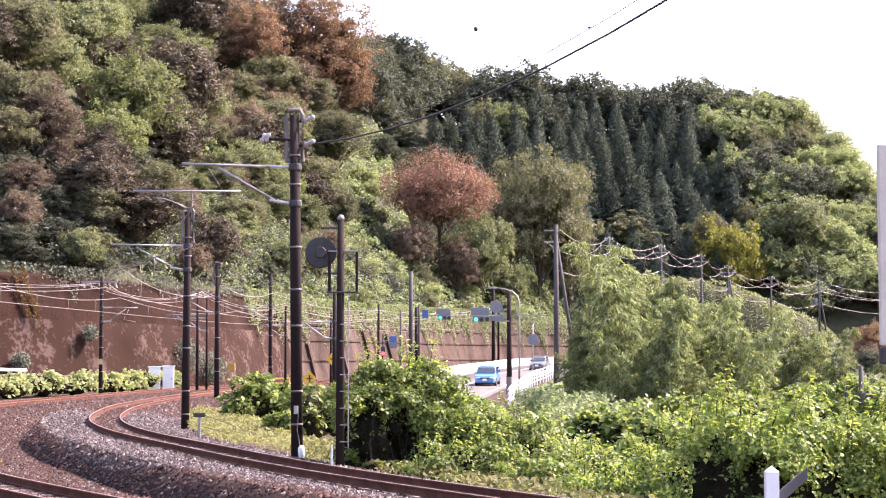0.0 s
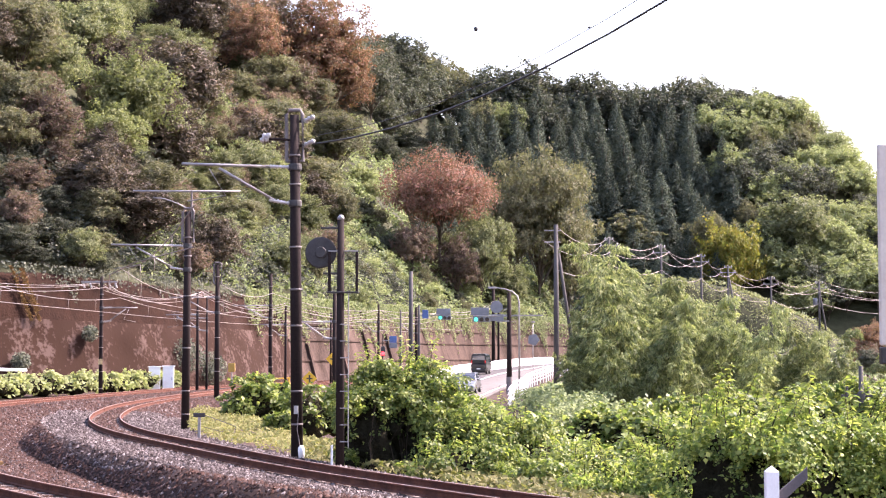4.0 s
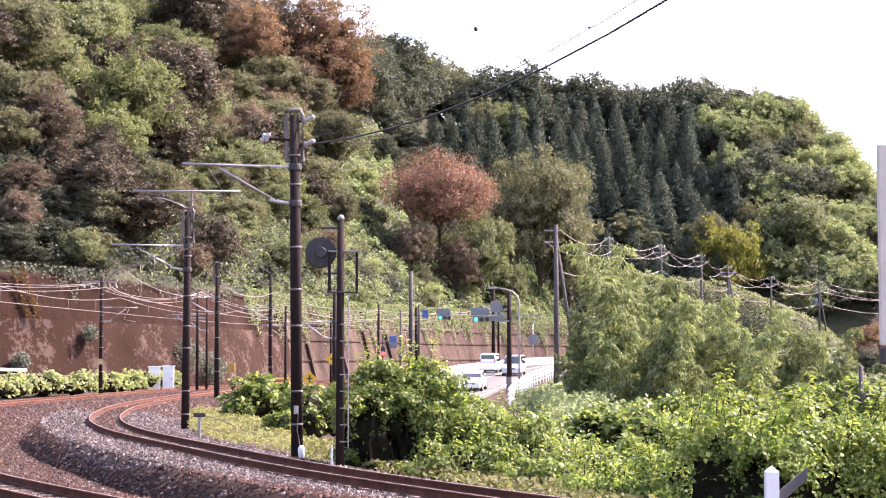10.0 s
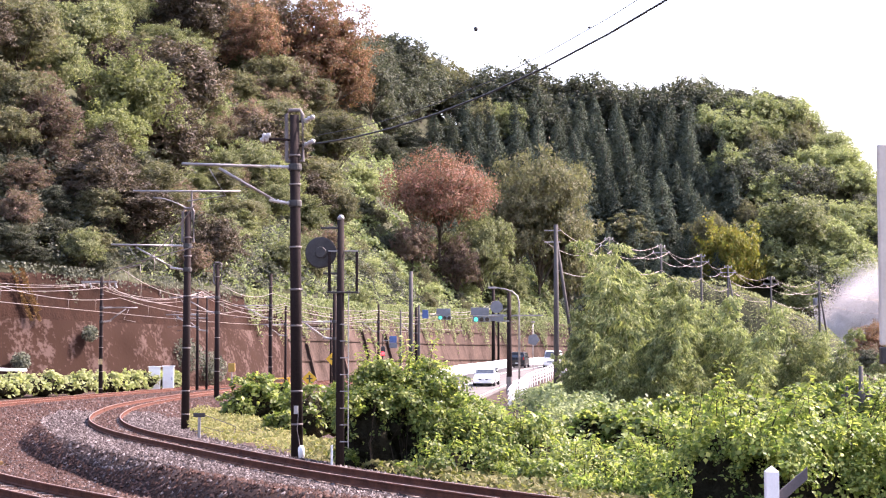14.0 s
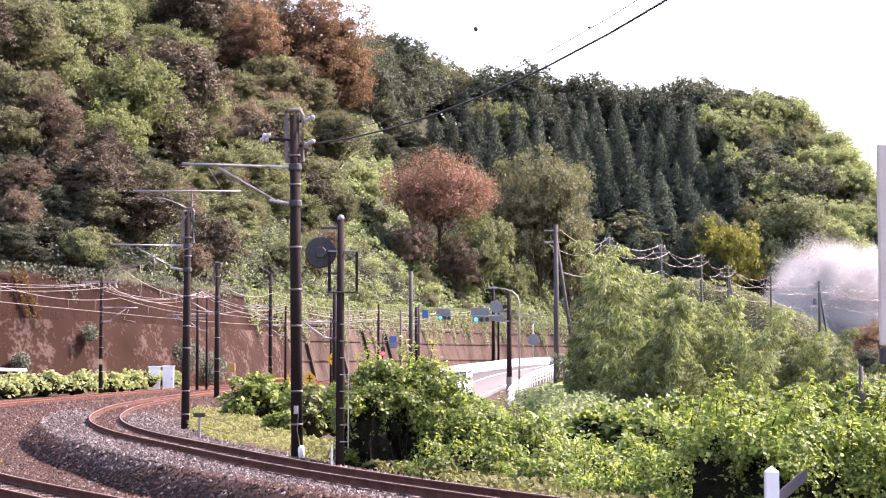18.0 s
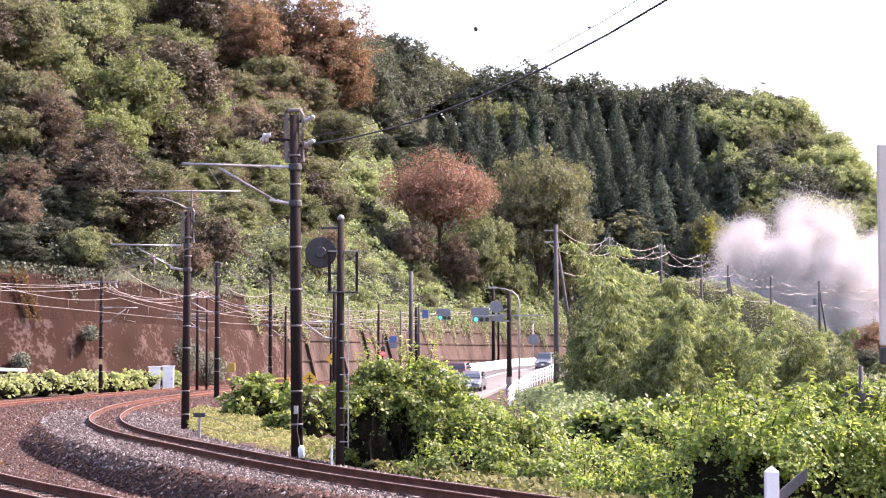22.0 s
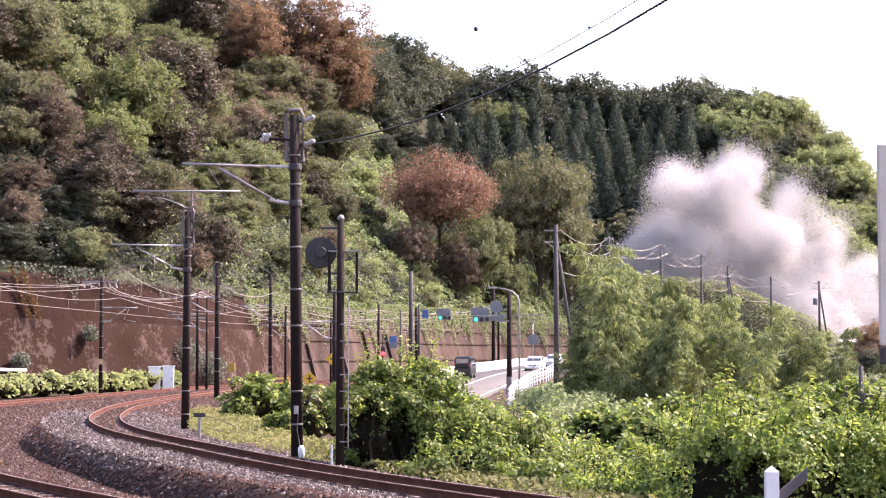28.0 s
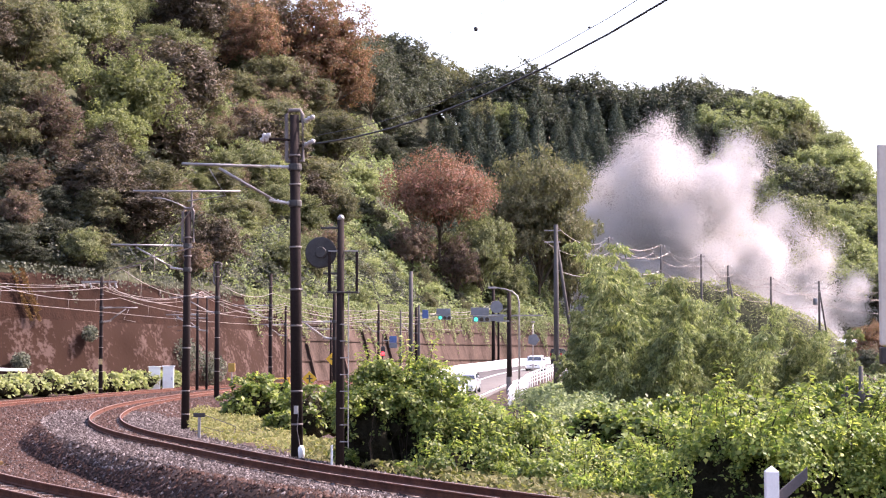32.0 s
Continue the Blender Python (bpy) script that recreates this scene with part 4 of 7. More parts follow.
def make_bamboo(seed, h, lean, name="bamboo"):
    """One bamboo: an arching jointed culm, drooping side twigs, each with a brush of narrow hanging leaves."""
    rng = np.random.default_rng(seed)
    t = thing(name, Matrix(), "tall leafy green bamboo arching at the tip", "bamboo", "bamboo grove")
    q = np.array([(lean * (k / 10) ** 2.6 * h * 0.32, 0, h * (k / 10) * (1 - 0.06 * lean * (k / 10) ** 3)) for k in range(11)])
    part("culm", Build().tube([tuple(a) for a in q], [0.045 * (1 - 0.085 * k) for k in range(11)], 6), M_CULM, t, smooth=True)
    twigs = 58
    su = np.sort(rng.uniform(0.22, 1, twigs))
    sa = np.arange(twigs) * 2.4 + rng.normal(0, 0.4, twigs)
    sl = (0.35 + 0.95 * np.sin(math.pi * np.clip(su * 0.85 + 0.1, 0, 1))) * rng.uniform(0.6, 1.15, twigs)
    n = 5000
    k = rng.choice(twigs, n, p=sl / sl.sum())
    e = 1 - rng.random(n) ** 1.6 * 0.85
    out = np.stack([np.cos(sa[k]), np.sin(sa[k]), np.zeros(n)], 1)
    base = np.stack([np.interp(su[k], np.linspace(0, 1, 11), q[:, i]) for i in range(3)], 1)
    r = (sl[k] * e)[:, None]
    p = base + out * r + np.array([0, 0, 1.0]) * (0.55 * r - 0.62 * r ** 2 / sl[k][:, None]) + rng.normal(0, 0.085, (n, 3))
    way = out * 0.55 + np.array([0, 0, -0.75]) + rng.normal(0, 0.38, (n, 3))
    way /= np.linalg.norm(way, axis=1)[:, None]
    side = np.cross(way, rng.normal(0, 1, (n, 3)))
    side /= np.linalg.norm(side, axis=1)[:, None]
    ln = rng.uniform(0.2, 0.38, n)[:, None]
    v = np.stack([p, p + way * ln * 0.4 + side * 0.048, p + way * ln, p + way * ln * 0.35 - side * 0.016], 1)
    f = (np.array([(0, 1, 2), (0, 2, 3)])[None] + 4 * np.arange(n)[:, None, None]).reshape(-1, 3)
    part("leaves", tri_mesh("leaves", v.reshape(-1, 3), f, L_BAMBOO), None, t)
    return t


TRAIN_LINE = curve_through([(-60, 296), (0, 286), (30, 284), (60, 286), (100, 292), (180, 306), (300, 320)], 2.0)
BAMBOO = [make_bamboo(31, 9.5, 0.9), make_bamboo(32, 8.5, 0.6), make_bamboo(33, 7.5, 1.2)]


GROVE = []


def build_bamboo():
    rng = np.random.default_rng(14)
    used = set()
    for i in range(104):
        x = rng.uniform(7.5, 23.0)
        y = rng.uniform(88, 106)
        lim = np.interp(x, [7.5, 8.6, 11, 15.5, 18, 19.3, 20, 22, 23], [0.75, 1.12, 1.14, 0.92, 0.64, 0.5, 0.66, 0.66, 0.4])
        k = int(rng.integers(0, 3))
        m = pose(x, y, gz(x, y), rng.uniform(-4, 4), rng.uniform(-4, 4), rng.uniform(0, 360)) @ Matrix.Scale(lim * rng.uniform(0.84, 1.3), 4)
        if k in used:
            GROVE.append((copy_thing(BAMBOO[k], m), m))
        else:
            used.add(k)
            BAMBOO[k].matrix_basis = m
            GROVE.append((BAMBOO[k], m))


def build_bushes():
    """Low leafy bushes that hide the feet of the trees."""
    rng = np.random.default_rng(23)
    count = 0
    for x0, x1, y0, y1, n, a, b, k0, k1 in ((-19, 24, 160, 262, 70, 3.5, 34, 0.24, 0.44), (-46, -17, 128, 176, 34, 4.5, 17, 0.2, 0.36)):
        pts = scatter(rng, n * 3, x0, x1, y0, y1, 2.2)
        for (x, y), ok in zip(pts, behind_wall(pts[:, 0], pts[:, 1], a, b)):
            if ok and -0.275 < x / y < 0.09 and count < 110:
                count += 1
                tagged(plant(str(rng.choice(["fbroad", "folive", "fdark"], p=[0.55, 0.25, 0.2] if x > -19 else [0.15, 0.15, 0.7])), x, y, rng.uniform(k0, k1), rng.uniform(0, 360), -0.9, rng.uniform(0.7, 1.0)), "leafy green bush on the slope above the wall", "bush", "hillside bushes")


build_woods()
build_bushes()
slope_cover("slope_undergrowth", 60000, 0.36, L_SLOPE, "mass of kudzu and shrubs covering the slope above the wall", -32, 40, 150, 300, lambda x, y: behind_wall(x, y, 2.0, 44) & (x > -0.16 * y + 6 - 12), 0.6, 0.9)
slope_cover("cliff_undergrowth", 52000, 0.2, L_DARK, "shrubs overhanging the top of the wall", -66, 6, 110, 225, lambda x, y: behind_wall(x, y, 3.4, 18) & (x > -50), 1.4, 0.8)
slope_cover("bank_grass", 16000, 0.22, L_BANK, "yellow-green grass and weeds on a steep bank", 12, 82, 262, 282, lambda x, y: ground_z(x, y) > 2.6, 0.35, 0.3)
kudzu_mass("kudzu_thicket", [((-1.2, 41, 0.55), (1.25, 1.4, 1.7)), ((-1.7, 40.6, 0.1), (1.1, 1.5, 2.05)), ((-0.5, 41, 0.1), (1.2, 1.6, 2.1)), ((0.7, 40.5, -0.2), (1.2, 1.6, 1.7)), ((1.9, 40, -0.5), (1.3, 1.6, 1.25)), ((3.0, 39, -0.9), (1.4, 1.5, 1.0)), ((0.6, 37.8, -0.5), (1.6, 1.2, 0.95)), ((2.2, 36.5, -0.8), (1.4, 1.2, 0.9))],
           27000, 0.085, 41, "sprawling bush overgrown with broad kudzu leaves beside the track", hollow=((-1.95, -0.8, 1.0),), shoots=34)
kudzu_mass("kudzu_thicket", [((6.3, 30, -0.7), (1.8, 1.4, 2.1)), ((5.3, 30.4, -0.7), (1.5, 1.1, 2.4)), ((8.2, 30.5, -0.7), (1.6, 1.5, 2.0)), ((4.7, 33, -1.0), (1.5, 1.5, 1.7)), ((3.5, 33.5, -1.2), (1.5, 1.5, 1.3)), ((9.4, 30, -0.9), (1.2, 1.5, 1.8))],
           32000, 0.08, 42, "tall bush overgrown with broad kudzu leaves", hollow=((4.2, 5.9, 0.35), (8.9, 11, 0.0)), shoots=90)
for lobes, n, leaf, seed, label in (
    ([((-8.3, 75, 0.1), (1.2, 1.4, 1.3)), ((-7.3, 76, 0.2), (1.1, 1.4, 1.0)), ((-8.9, 74, -0.3), (0.8, 1.0, 0.9)), ((-6.8, 75, -0.3), (1.0, 1.0, 0.9))], 3200, 0.13, 43, "leafy green shrub behind the trackside mast"),
    ([((-4.9, 62, 0.0), (0.9, 1.2, 1.2)), ((-4.2, 63, 0.1), (0.9, 1.2, 1.1)), ((-5.7, 61, -0.4), (0.8, 1.0, 0.7))], 2600, 0.12, 44, "light green shrub between mast and signal"),
    ([((9.5, 80, -1.5), (2.2, 2.0, 1.9)), ((12.5, 78, -1.5), (2.4, 2.0, 2.1)), ((15.5, 77, -1.2), (2.4, 2.0, 2.0)), ((18.5, 78, -1.1), (2.4, 2.0, 2.1)), ((21, 80, -1.0), (2.2, 2.0, 1.9)), ((6.0, 69, -1.3), (1.5, 1.4, 1.6)), ((7.8, 68, -1.3), (1.6, 1.4, 1.7))], 14000, 0.15, 45, "belt of shrubs at the foot of the bamboo"),
    ([((1.6, 46, -1.2), (1.2, 1.1, 2.1)), ((2.6, 45.5, -1.4), (1.0, 1.0, 2.0)), ((0.9, 45.5, -1.2), (1.0, 1.0, 1.9)), ((3.4, 46, -1.4), (1.2, 1.1, 1.9)), ((4.6, 45, -1.6), (1.3, 1.1, 1.75)), ((5.7, 44, -1.7), (1.2, 1.1, 1.6))], 8000, 0.13, 48, "bright green bush overgrown with creepers by the road"),
    ([((13.2, 61, -0.9), (1.9, 1.6, 1.8)), ((11.2, 60.5, -1.0), (1.9, 1.6, 1.9)), ((9.3, 60, -1.2), (1.9, 1.6, 1.7)), ((7.6, 60, -1.4), (1.8, 1.6, 1.6)), ((15.6, 60, -1.0), (1.7, 1.6, 1.6))], 9000, 0.17, 46, "thicket of broad leaves and grasses"),
):
    kudzu_mass("shrub", lobes, int(n * 1.5), leaf, seed, label, fine=False)


def hedge_line():
    """A low clipped row of shrubs beyond the far track."""
    lobes = []
    for k in range(17):
        u = k / 15
        lobes.append(((-31.5 + 8.6 * u, 101 + 34 * u, 0.25 - 0.1 * math.sin(k * 1.7)), (1.5, 1.7, 0.85 + 0.12 * math.sin(k * 2.9))))
    kudzu_mass("hedge", lobes, 14000, 0.16, 47, "pale green clipped hedge along the far track", fine=False, leaves=L_HEDGE)


hedge_line()
slope_cover("track_grass", 9000, 0.10, L_GRASS, "dry grass and weeds on the track shoulder", -4, 9, 24, 58, lambda x, y: (nearest(LINE_A, x, y)[2] > 2.5) & (nearest(LINE_A, x, y)[2] < 5.5), 0.22, 0.06)
slope_cover("trough_straw", 2600, 0.10, L_STRAW, "dead brown grass in the dip between the tracks", -16, -3, 26, 84, lambda x, y: (nearest(LINE_A, x, y)[2] < -3.4) & (nearest(LINE_B, x, y)[2] > 2.6) & (np.sin(x * 1.1) * np.sin(y * 0.35 + 0.5) > 0.1), 0.25, 0.05)
slope_cover("patch_grass", 14000, 0.075, L_GRASS, "patch of yellow-green grass beside the track", -14, -3, 47, 84, lambda x, y: (nearest(LINE_A, x, y)[2] > 3.0) & (nearest(LINE_A, x, y)[2] < 8), 0.25, 0.06)
slope_cover("valley_scrub", 12000, 0.3, L_SLOPE, "scrub and grass on the valley floor", -2, 95, 92, 292, lambda x, y: (nearest(ROAD, x, y)[0] > 8.5) & (x > 0.04 * y) & (nearest((TRAIN_LINE[0], TRAIN_LINE[1]), x, y)[0] > 3.2) & ~behind_wall(x, y, 0, 60), 0.7, 0.35)
build_bamboo()


def wall_vines():
    """Curtains of creeper hanging down the retaining wall, one mass of small leaves."""
    rng = np.random.default_rng(91)
    pts, hd = WALL
    out, nrm = [], []
    for i in range(6, len(pts) - 2):
        p, h = pts[i], hd[i]
        top = float(wall_top(p[0]))
        dense = 0.5 + 0.5 * math.sin(i * 0.83) * math.sin(i * 0.31 + 1)
        if p[0] < -17:
            drop, n = 1.2 + 2.2 * max(0, math.sin(i * 1.3) * math.sin(i * 0.47)), int(16 + 110 * dense ** 2)
        else:
            drop, n = 1.6 + 4.2 * abs(math.sin(i * 1.7) * math.sin(i * 0.57 + 0.6)), int(110 + 520 * dense ** 2)
        a = rng.uniform(-0.7, 0.7, n)
        z = top + 0.6 - (drop + 0.6) * rng.random(n) ** 1.5 * (1 - np.abs(a) * 0.7)
        o = -0.28 * (z + 0.9) + rng.uniform(0.05, 0.45, n)
        out.append(np.stack([p[0] + h[0] * a + h[1] * o, p[1] + h[1] * a - h[0] * o, z], 1))
        nrm.append(np.stack([np.full(n, h[1]), np.full(n, -h[0]), np.full(n, 0.4)], 1))
    for x, y, z, r, n in ((-33.2, 133.6, 1.9, 0.8, 700), (-29.0, 139.5, 4.2, 0.7, 420), (-22.5, 149.2, 2.4, 1.6, 1200), (-20.8, 151.8, 1.2, 1.6, 1400)):
        q = unit(rng, n) * (rng.random(n) ** 0.4 * r)[:, None]
        out.append(q + np.array([x, y, z]))
        nrm.append(unit(rng, n) * 0.5 + np.array([0.6, -0.7, 0.5]))
    p, nr = np.vstack(out), np.vstack(nrm)
    nr = nr + rng.normal(0, 0.4, nr.shape)
    nr /= np.linalg.norm(nr, axis=1)[:, None]
    for sel, material, label in ((p[:, 0] < -19, L_DARK, "dark creeper hanging over the bare earth bank"), (p[:, 0] >= -19, L_SLOPE, "creeper and ferns hanging down the retaining wall")):
        m = int(sel.sum())
        v, f = leaf_cards(p[sel], nr[sel], rng.uniform(0.6, 1.3, m) * 0.16, rng)
        tagged(new("wall_creeper", tri_mesh("wall_creeper", v, f, material)), label, "creeper", kind="stuff")
    # dry ochre streamers on the bare earth
    out = []
    for x0, z0, ln in ((-33.0, 9.6, 4.4), (-32.4, 9.4, 3.4), (-32.0, 8.8, 3.6)):
        i = int(np.argmin(np.abs(pts[:, 0] - x0)))
        n = 520
        z = z0 - ln * rng.random(n)
        o = -0.28 * (z + 0.9) + 0.35
        a = rng.normal(0, 0.16, n) * (0.3 + 0.7 * rng.random(n)) + 0.28 * (z0 - z)
        out.append(np.stack([pts[i][0] + hd[i][0] * a + hd[i][1] * o, pts[i][1] + hd[i][1] * a - hd[i][0] * o, z], 1))
    p = np.vstack(out)
    v, f = leaf_cards(p, unit(rng, len(p)), 0.075, rng, long=3.4)
    tagged(new("dry_streamers", tri_mesh("dry_streamers", v, f, L_STRAW)), "ochre dead grass hanging down the bare earth", "dead grass", kind="stuff")


wall_vines()
slope_cover("creeper_mat", 24000, 0.14, L_SLOPE, "creepers and weeds trailing over the bank", 1.0, 15, 40, 140, lambda x, y: (nearest(LINE_A, x, y)[2] > 4.5) & (nearest(ROAD, x, y)[2] > 5.5) & (y < 92), 0.8, 0.42)
slope_cover("verge_grass", 12000, 0.15, L_SLOPE, "bright green grass and creepers on the road embankment", 1.5, 12, 66, 140, lambda x, y: (nearest(ROAD, x, y)[2] > 6.6) & (nearest(ROAD, x, y)[2] < 12), 0.5, 0.2)


# ------------------------------------------------------------ railway masts, wires, signals
M_BAND = mat("dull_band", (0.20, 0.175, 0.17), (0.12, 0.10, 0.097), rough=0.7, metal=0.3, bump=0.1)


def heading_at(line, x, y):
    d, i, s = nearest(line, np.array([x]), np.array([y]))
    return Vector((*line[1][int(i[0])], 0)), float(s[0])


def insulator(b, p, q, r=0.055, ribs=6):
    """A ribbed insulator from p to q."""
    p, q = Vector(p), Vector(q)
    path, rad = [], []
    for k in range(ribs * 2 + 1):
        path.append(p.lerp(q, k / (ribs * 2)))
        rad.append(r if k % 2 else r * 0.5)
    b.tube(path, rad, 8)


def mast(x, y, z0, h, r=0.165, line=None, reach=2.6, z_tube=6.1, cap=True, lean=(0, 0), label="dark weathered concrete overhead-line mast beside the track", bands=True):
    """A round concrete mast with a hinged steel bracket that carries the overhead line."""
    t = thing("catenary_mast", Matrix.Translation((x, y, z0)) @ pose(0, 0, 0, lean[1], lean[0], 0), label, "mast", "overhead-line masts")
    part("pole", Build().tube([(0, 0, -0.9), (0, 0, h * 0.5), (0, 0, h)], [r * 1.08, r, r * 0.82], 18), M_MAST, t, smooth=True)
    if bands:
        for k in range(int(h / 1.15)):
            z = 0.5 + k * 1.15 + 0.25 * math.sin(k * 2.3 + x)
            part("band", Build().turn([(r * 1.07, z), (r * 1.1, z + 0.01), (r * 1.1, z + 0.035), (r * 1.07, z + 0.045)], n=18), M_BAND, t, smooth=True)
    if cap:
        w, a, c = r * 1.45, h - 1.15, h + 0.12
        part("cap_frame", Build().tube([(-w, 0, a), (-w, 0, c - 0.12), (-w * 0.7, 0, c), (w * 0.7, 0, c), (w, 0, c - 0.12), (w, 0, a), (-w, 0, a)], r * 0.34, 8), M_BAND, t, "grey steel cap frame")
    if line is not None:
        hd, side = heading_at(line, x, y)
        out = Vector((-hd.y, hd.x, 0)) if side > 0 else Vector((hd.y, -hd.x, 0))
        br = part("bracket", Build().tube([out * (r + 0.5) + Vector((0, 0, z_tube)), out * (r + reach) + Vector((0, 0, z_tube))], 0.035, 8), M_STEEL, t, "galvanised steel bracket tube", smooth=True)
        part("stay", Build().tube([out * (r + 0.42) + Vector((0, 0, z_tube - 0.82)), out * (r + reach * 0.66) + Vector((0, 0, z_tube - 0.08))], 0.035, 8), M_STEEL, t, smooth=True)
        for dz, e in ((0, 0.0), (-0.9, 0.0)):
            b = Build()
            insulator(b, out * r + Vector((0, 0, z_tube + dz)), out * (r + 0.52) + Vector((0, 0, z_tube + dz * 0.92)))
            part("insulator", b, M_PORCELAIN, t, "white ribbed porcelain insulator", smooth=True)
            part("clamp", Build().turn([(r * 1.15, z_tube + dz - 0.08), (r * 1.2, z_tube + dz - 0.06), (r * 1.2, z_tube + dz + 0.06), (r * 1.15, z_tube + dz + 0.08)], n=16), M_DARKSTEEL, t)
        part("steady_arm", Build().tube([out * (r + reach * 0.75) + Vector((0, 0, z_tube - 0.1)), out * (r + reach * 0.6) + Vector((0, 0, z_tube - 0.75)), out * (r + reach * 0.95) + Vector((0, 0, z_tube - 0.9))], 0.018, 6), M_STEEL, t, smooth=True)
    return t


def wire(name, pts, sag, r, material, label, steps=14):
    path = []
    for a, b in zip(pts[:-1], pts[1:]):
        a, b = Vector(a), Vector(b)
        for k in range(steps + (b == Vector(pts[-1]))):
            u = k / steps
            path.append(a.lerp(b, u) - Vector((0, 0, sag * 4 * u * (1 - u))))
    ob = new(name, Build().tube(path, r, 5).mesh(name, material, True))
    return tagged(ob, label, "wire", "overhead wires")


def build_railway():
    m1 = mast(-3.57, 41.7, 0.0, 8.25, 0.138, LINE_A, 2.7, 6.95, lean=(-0.75, 0))
    for z in (8.1, 7.5):
        b = Build()
        insulator(b, (0.24, 0.05, z), (0.5, -0.2, z + 0.08), 0.07, 3)
        part("pin_insulator", b, M_PORCELAIN, m1, "pale porcelain insulator", smooth=True)
        part("side_arm", Build().tube([(0, 0, z - 0.02), (0.3, 0.05, z)], 0.035, 6), M_MAST, m1)
    part("side_arm", Build().tube([(0, 0, 7.62), (-0.85, -0.1, 7.68)], 0.035, 6), M_MAST, m1)
    for dx in (-0.72, -0.82):
        b = Build()
        insulator(b, (dx, -0.1, 7.66 + dx * 0.1), (dx + 0.12, -0.14, 7.86 + dx * 0.1), 0.075, 2)
        part("pin_insulator", b, M_PORCELAIN, m1, "pale porcelain insulator", smooth=True)
    part("number_plate", Build().box(-0.06, -0.165, 0.88, 0.05, -0.142, 1.08, 0.01), M_PORCELAIN, m1, "small pale plate")
    part("ground_cable", Build().tube([(0.05, -0.155, 0.9), (0.02, -0.16, 0.5), (0.1, -0.18, 0.0)], 0.012, 6), M_BAND, m1, "thin grey cable")
    part("foot_sack", Build().turn([(0.03, 0.12), (0.065, 0.08), (0.085, 0.0), (0.06, -0.3)], (0.12, -0.2, 0), n=10), M_WHITE, m1, "white wrapped cable foot", smooth=True)
    m2 = mast(-9.66, 63.8, -0.45, 8.2, 0.145, LINE_A, 2.7, 6.9, lean=(0.3, 0))
    part("top_post", Build().tube([(0.12, 0, 7.9), (0.12, 0, 9.0)], 0.04, 8), M_BAND, m2)
    part("top_arm", Build().tube([(-2.1, 0, 8.96), (1.95, 0, 8.98)], 0.035, 8), M_STEEL, m2, "pale steel cross tube", smooth=True)
    part("top_hook", Build().tube([(-1.35, 0, 8.72), (-0.9, 0, 8.68), (-0.4, 0, 8.5), (-0.1, 0, 8.35)], 0.025, 6), M_STEEL, m2, smooth=True)
    mast(-13.4, 100.7, -0.5, 8.25, 0.15, LINE_A, 2.7, 6.3)
    mast(-12.5, 123, -0.3, 8.6, 0.14, LINE_A, 2.7, 6.3, cap=False)
    m5 = mast(-21.75, 108, -0.2, 7.6, 0.12, LINE_B, 2.2, 5.6, cap=False)
    part("crossarm", Build().box(-1.3, -0.05, 7.2, 1.0, 0.05, 7.3, 0.01), M_STEEL, m5)
    for dx in (-1.2, -0.75, 0.45, 0.85):
        b = Build()
        insulator(b, (dx, 0, 7.18), (dx + 0.12, 0, 6.85), 0.07, 3)
        part("insulator", b, M_PORCELAIN, m5, smooth=True)
    part("plate", Build().box(-0.13, -0.2, 2.0, 0.13, -0.15, 2.35, 0.01), mat("tan_plate", (0.55, 0.4, 0.2), scale=3), m5, "tan marker plate")
    for x, y, h, r in ((-17.5, 121, 7.3, 0.1), (-16.9, 121.5, 7.0, 0.08), (-12.7, 137, 6.8, 0.1), (-9.9, 150, 6.6, 0.1), (-5.75, 90, 6.9, 0.12), (-6.0, 158, 7.6, 0.12), (-2.6, 166, 7.6, 0.16), (6.3, 212, 11.2, 0.22), (7.0, 214, 10.2, 0.14)):
        mast(x, y, min(0.1, gz(x, y)), h, r, LINE_B if x < -16 else LINE_A, 2.2, h * 0.78, cap=False, bands=False)
    mast(-27.2, 72, -0.3, 8.2, 0.14, LINE_B, 2.4, 6.1, cap=False)
    # contact and messenger wires over both tracks
    for line, off, lo, hi in ((LINE_A, 0.0, 5.15, 6.05), (LINE_B, 0.0, 5.0, 5.8)):
        pts, hd = line
        sel = [i for i in range(len(pts)) if pts[i][1] > (44 if line is LINE_A else 44) and pts[i][1] < 190]
        con = [(pts[i][0], pts[i][1], lo) for i in sel[::8]]
        wire("contact_wire", con, 0.0, 0.016, M_WIRE, "thin overhead contact wire above the track", 1)
        sup = con[::4]
        wire("messenger_wire", [(p[0], p[1], hi + 0.2) for p in sup], 0.55, 0.018, M_WIRE, "sagging messenger wire above the track", 10)
        for a, b in zip(sup[:-1], sup[1:]):
            for u in (0.2, 0.4, 0.6, 0.8):
                p = Vector(a).lerp(Vector(b), u)
                wire("dropper", [(p.x, p.y, lo), (p.x, p.y, hi + 0.2 - 0.55 * 4 * u * (1 - u))], 0.0, 0.010, M_WIRE, "short vertical dropper wire", 1)
    # feeders on the left side
    for k, (dz, dy) in enumerate(((0, 0), (0.25, 1.0), (-0.4, 0.4))):
        wire("feeder_wire", [(-28.5, 72 + dy, 7.0 + dz), (-22.5 + 0.5 * k, 108, 6.85 + dz * 0.4), (-17.2, 121 + dy, 6.9 + dz * 0.5), (-12.6, 136 + dy, 6.4 + dz), (-6.0, 158, 6.4 + dz), (0.2, 172, 6.8 + dz), (6.3, 212, 9.0 + dz)], 0.75, 0.017, M_WIRE, "pale sagging feeder wire")
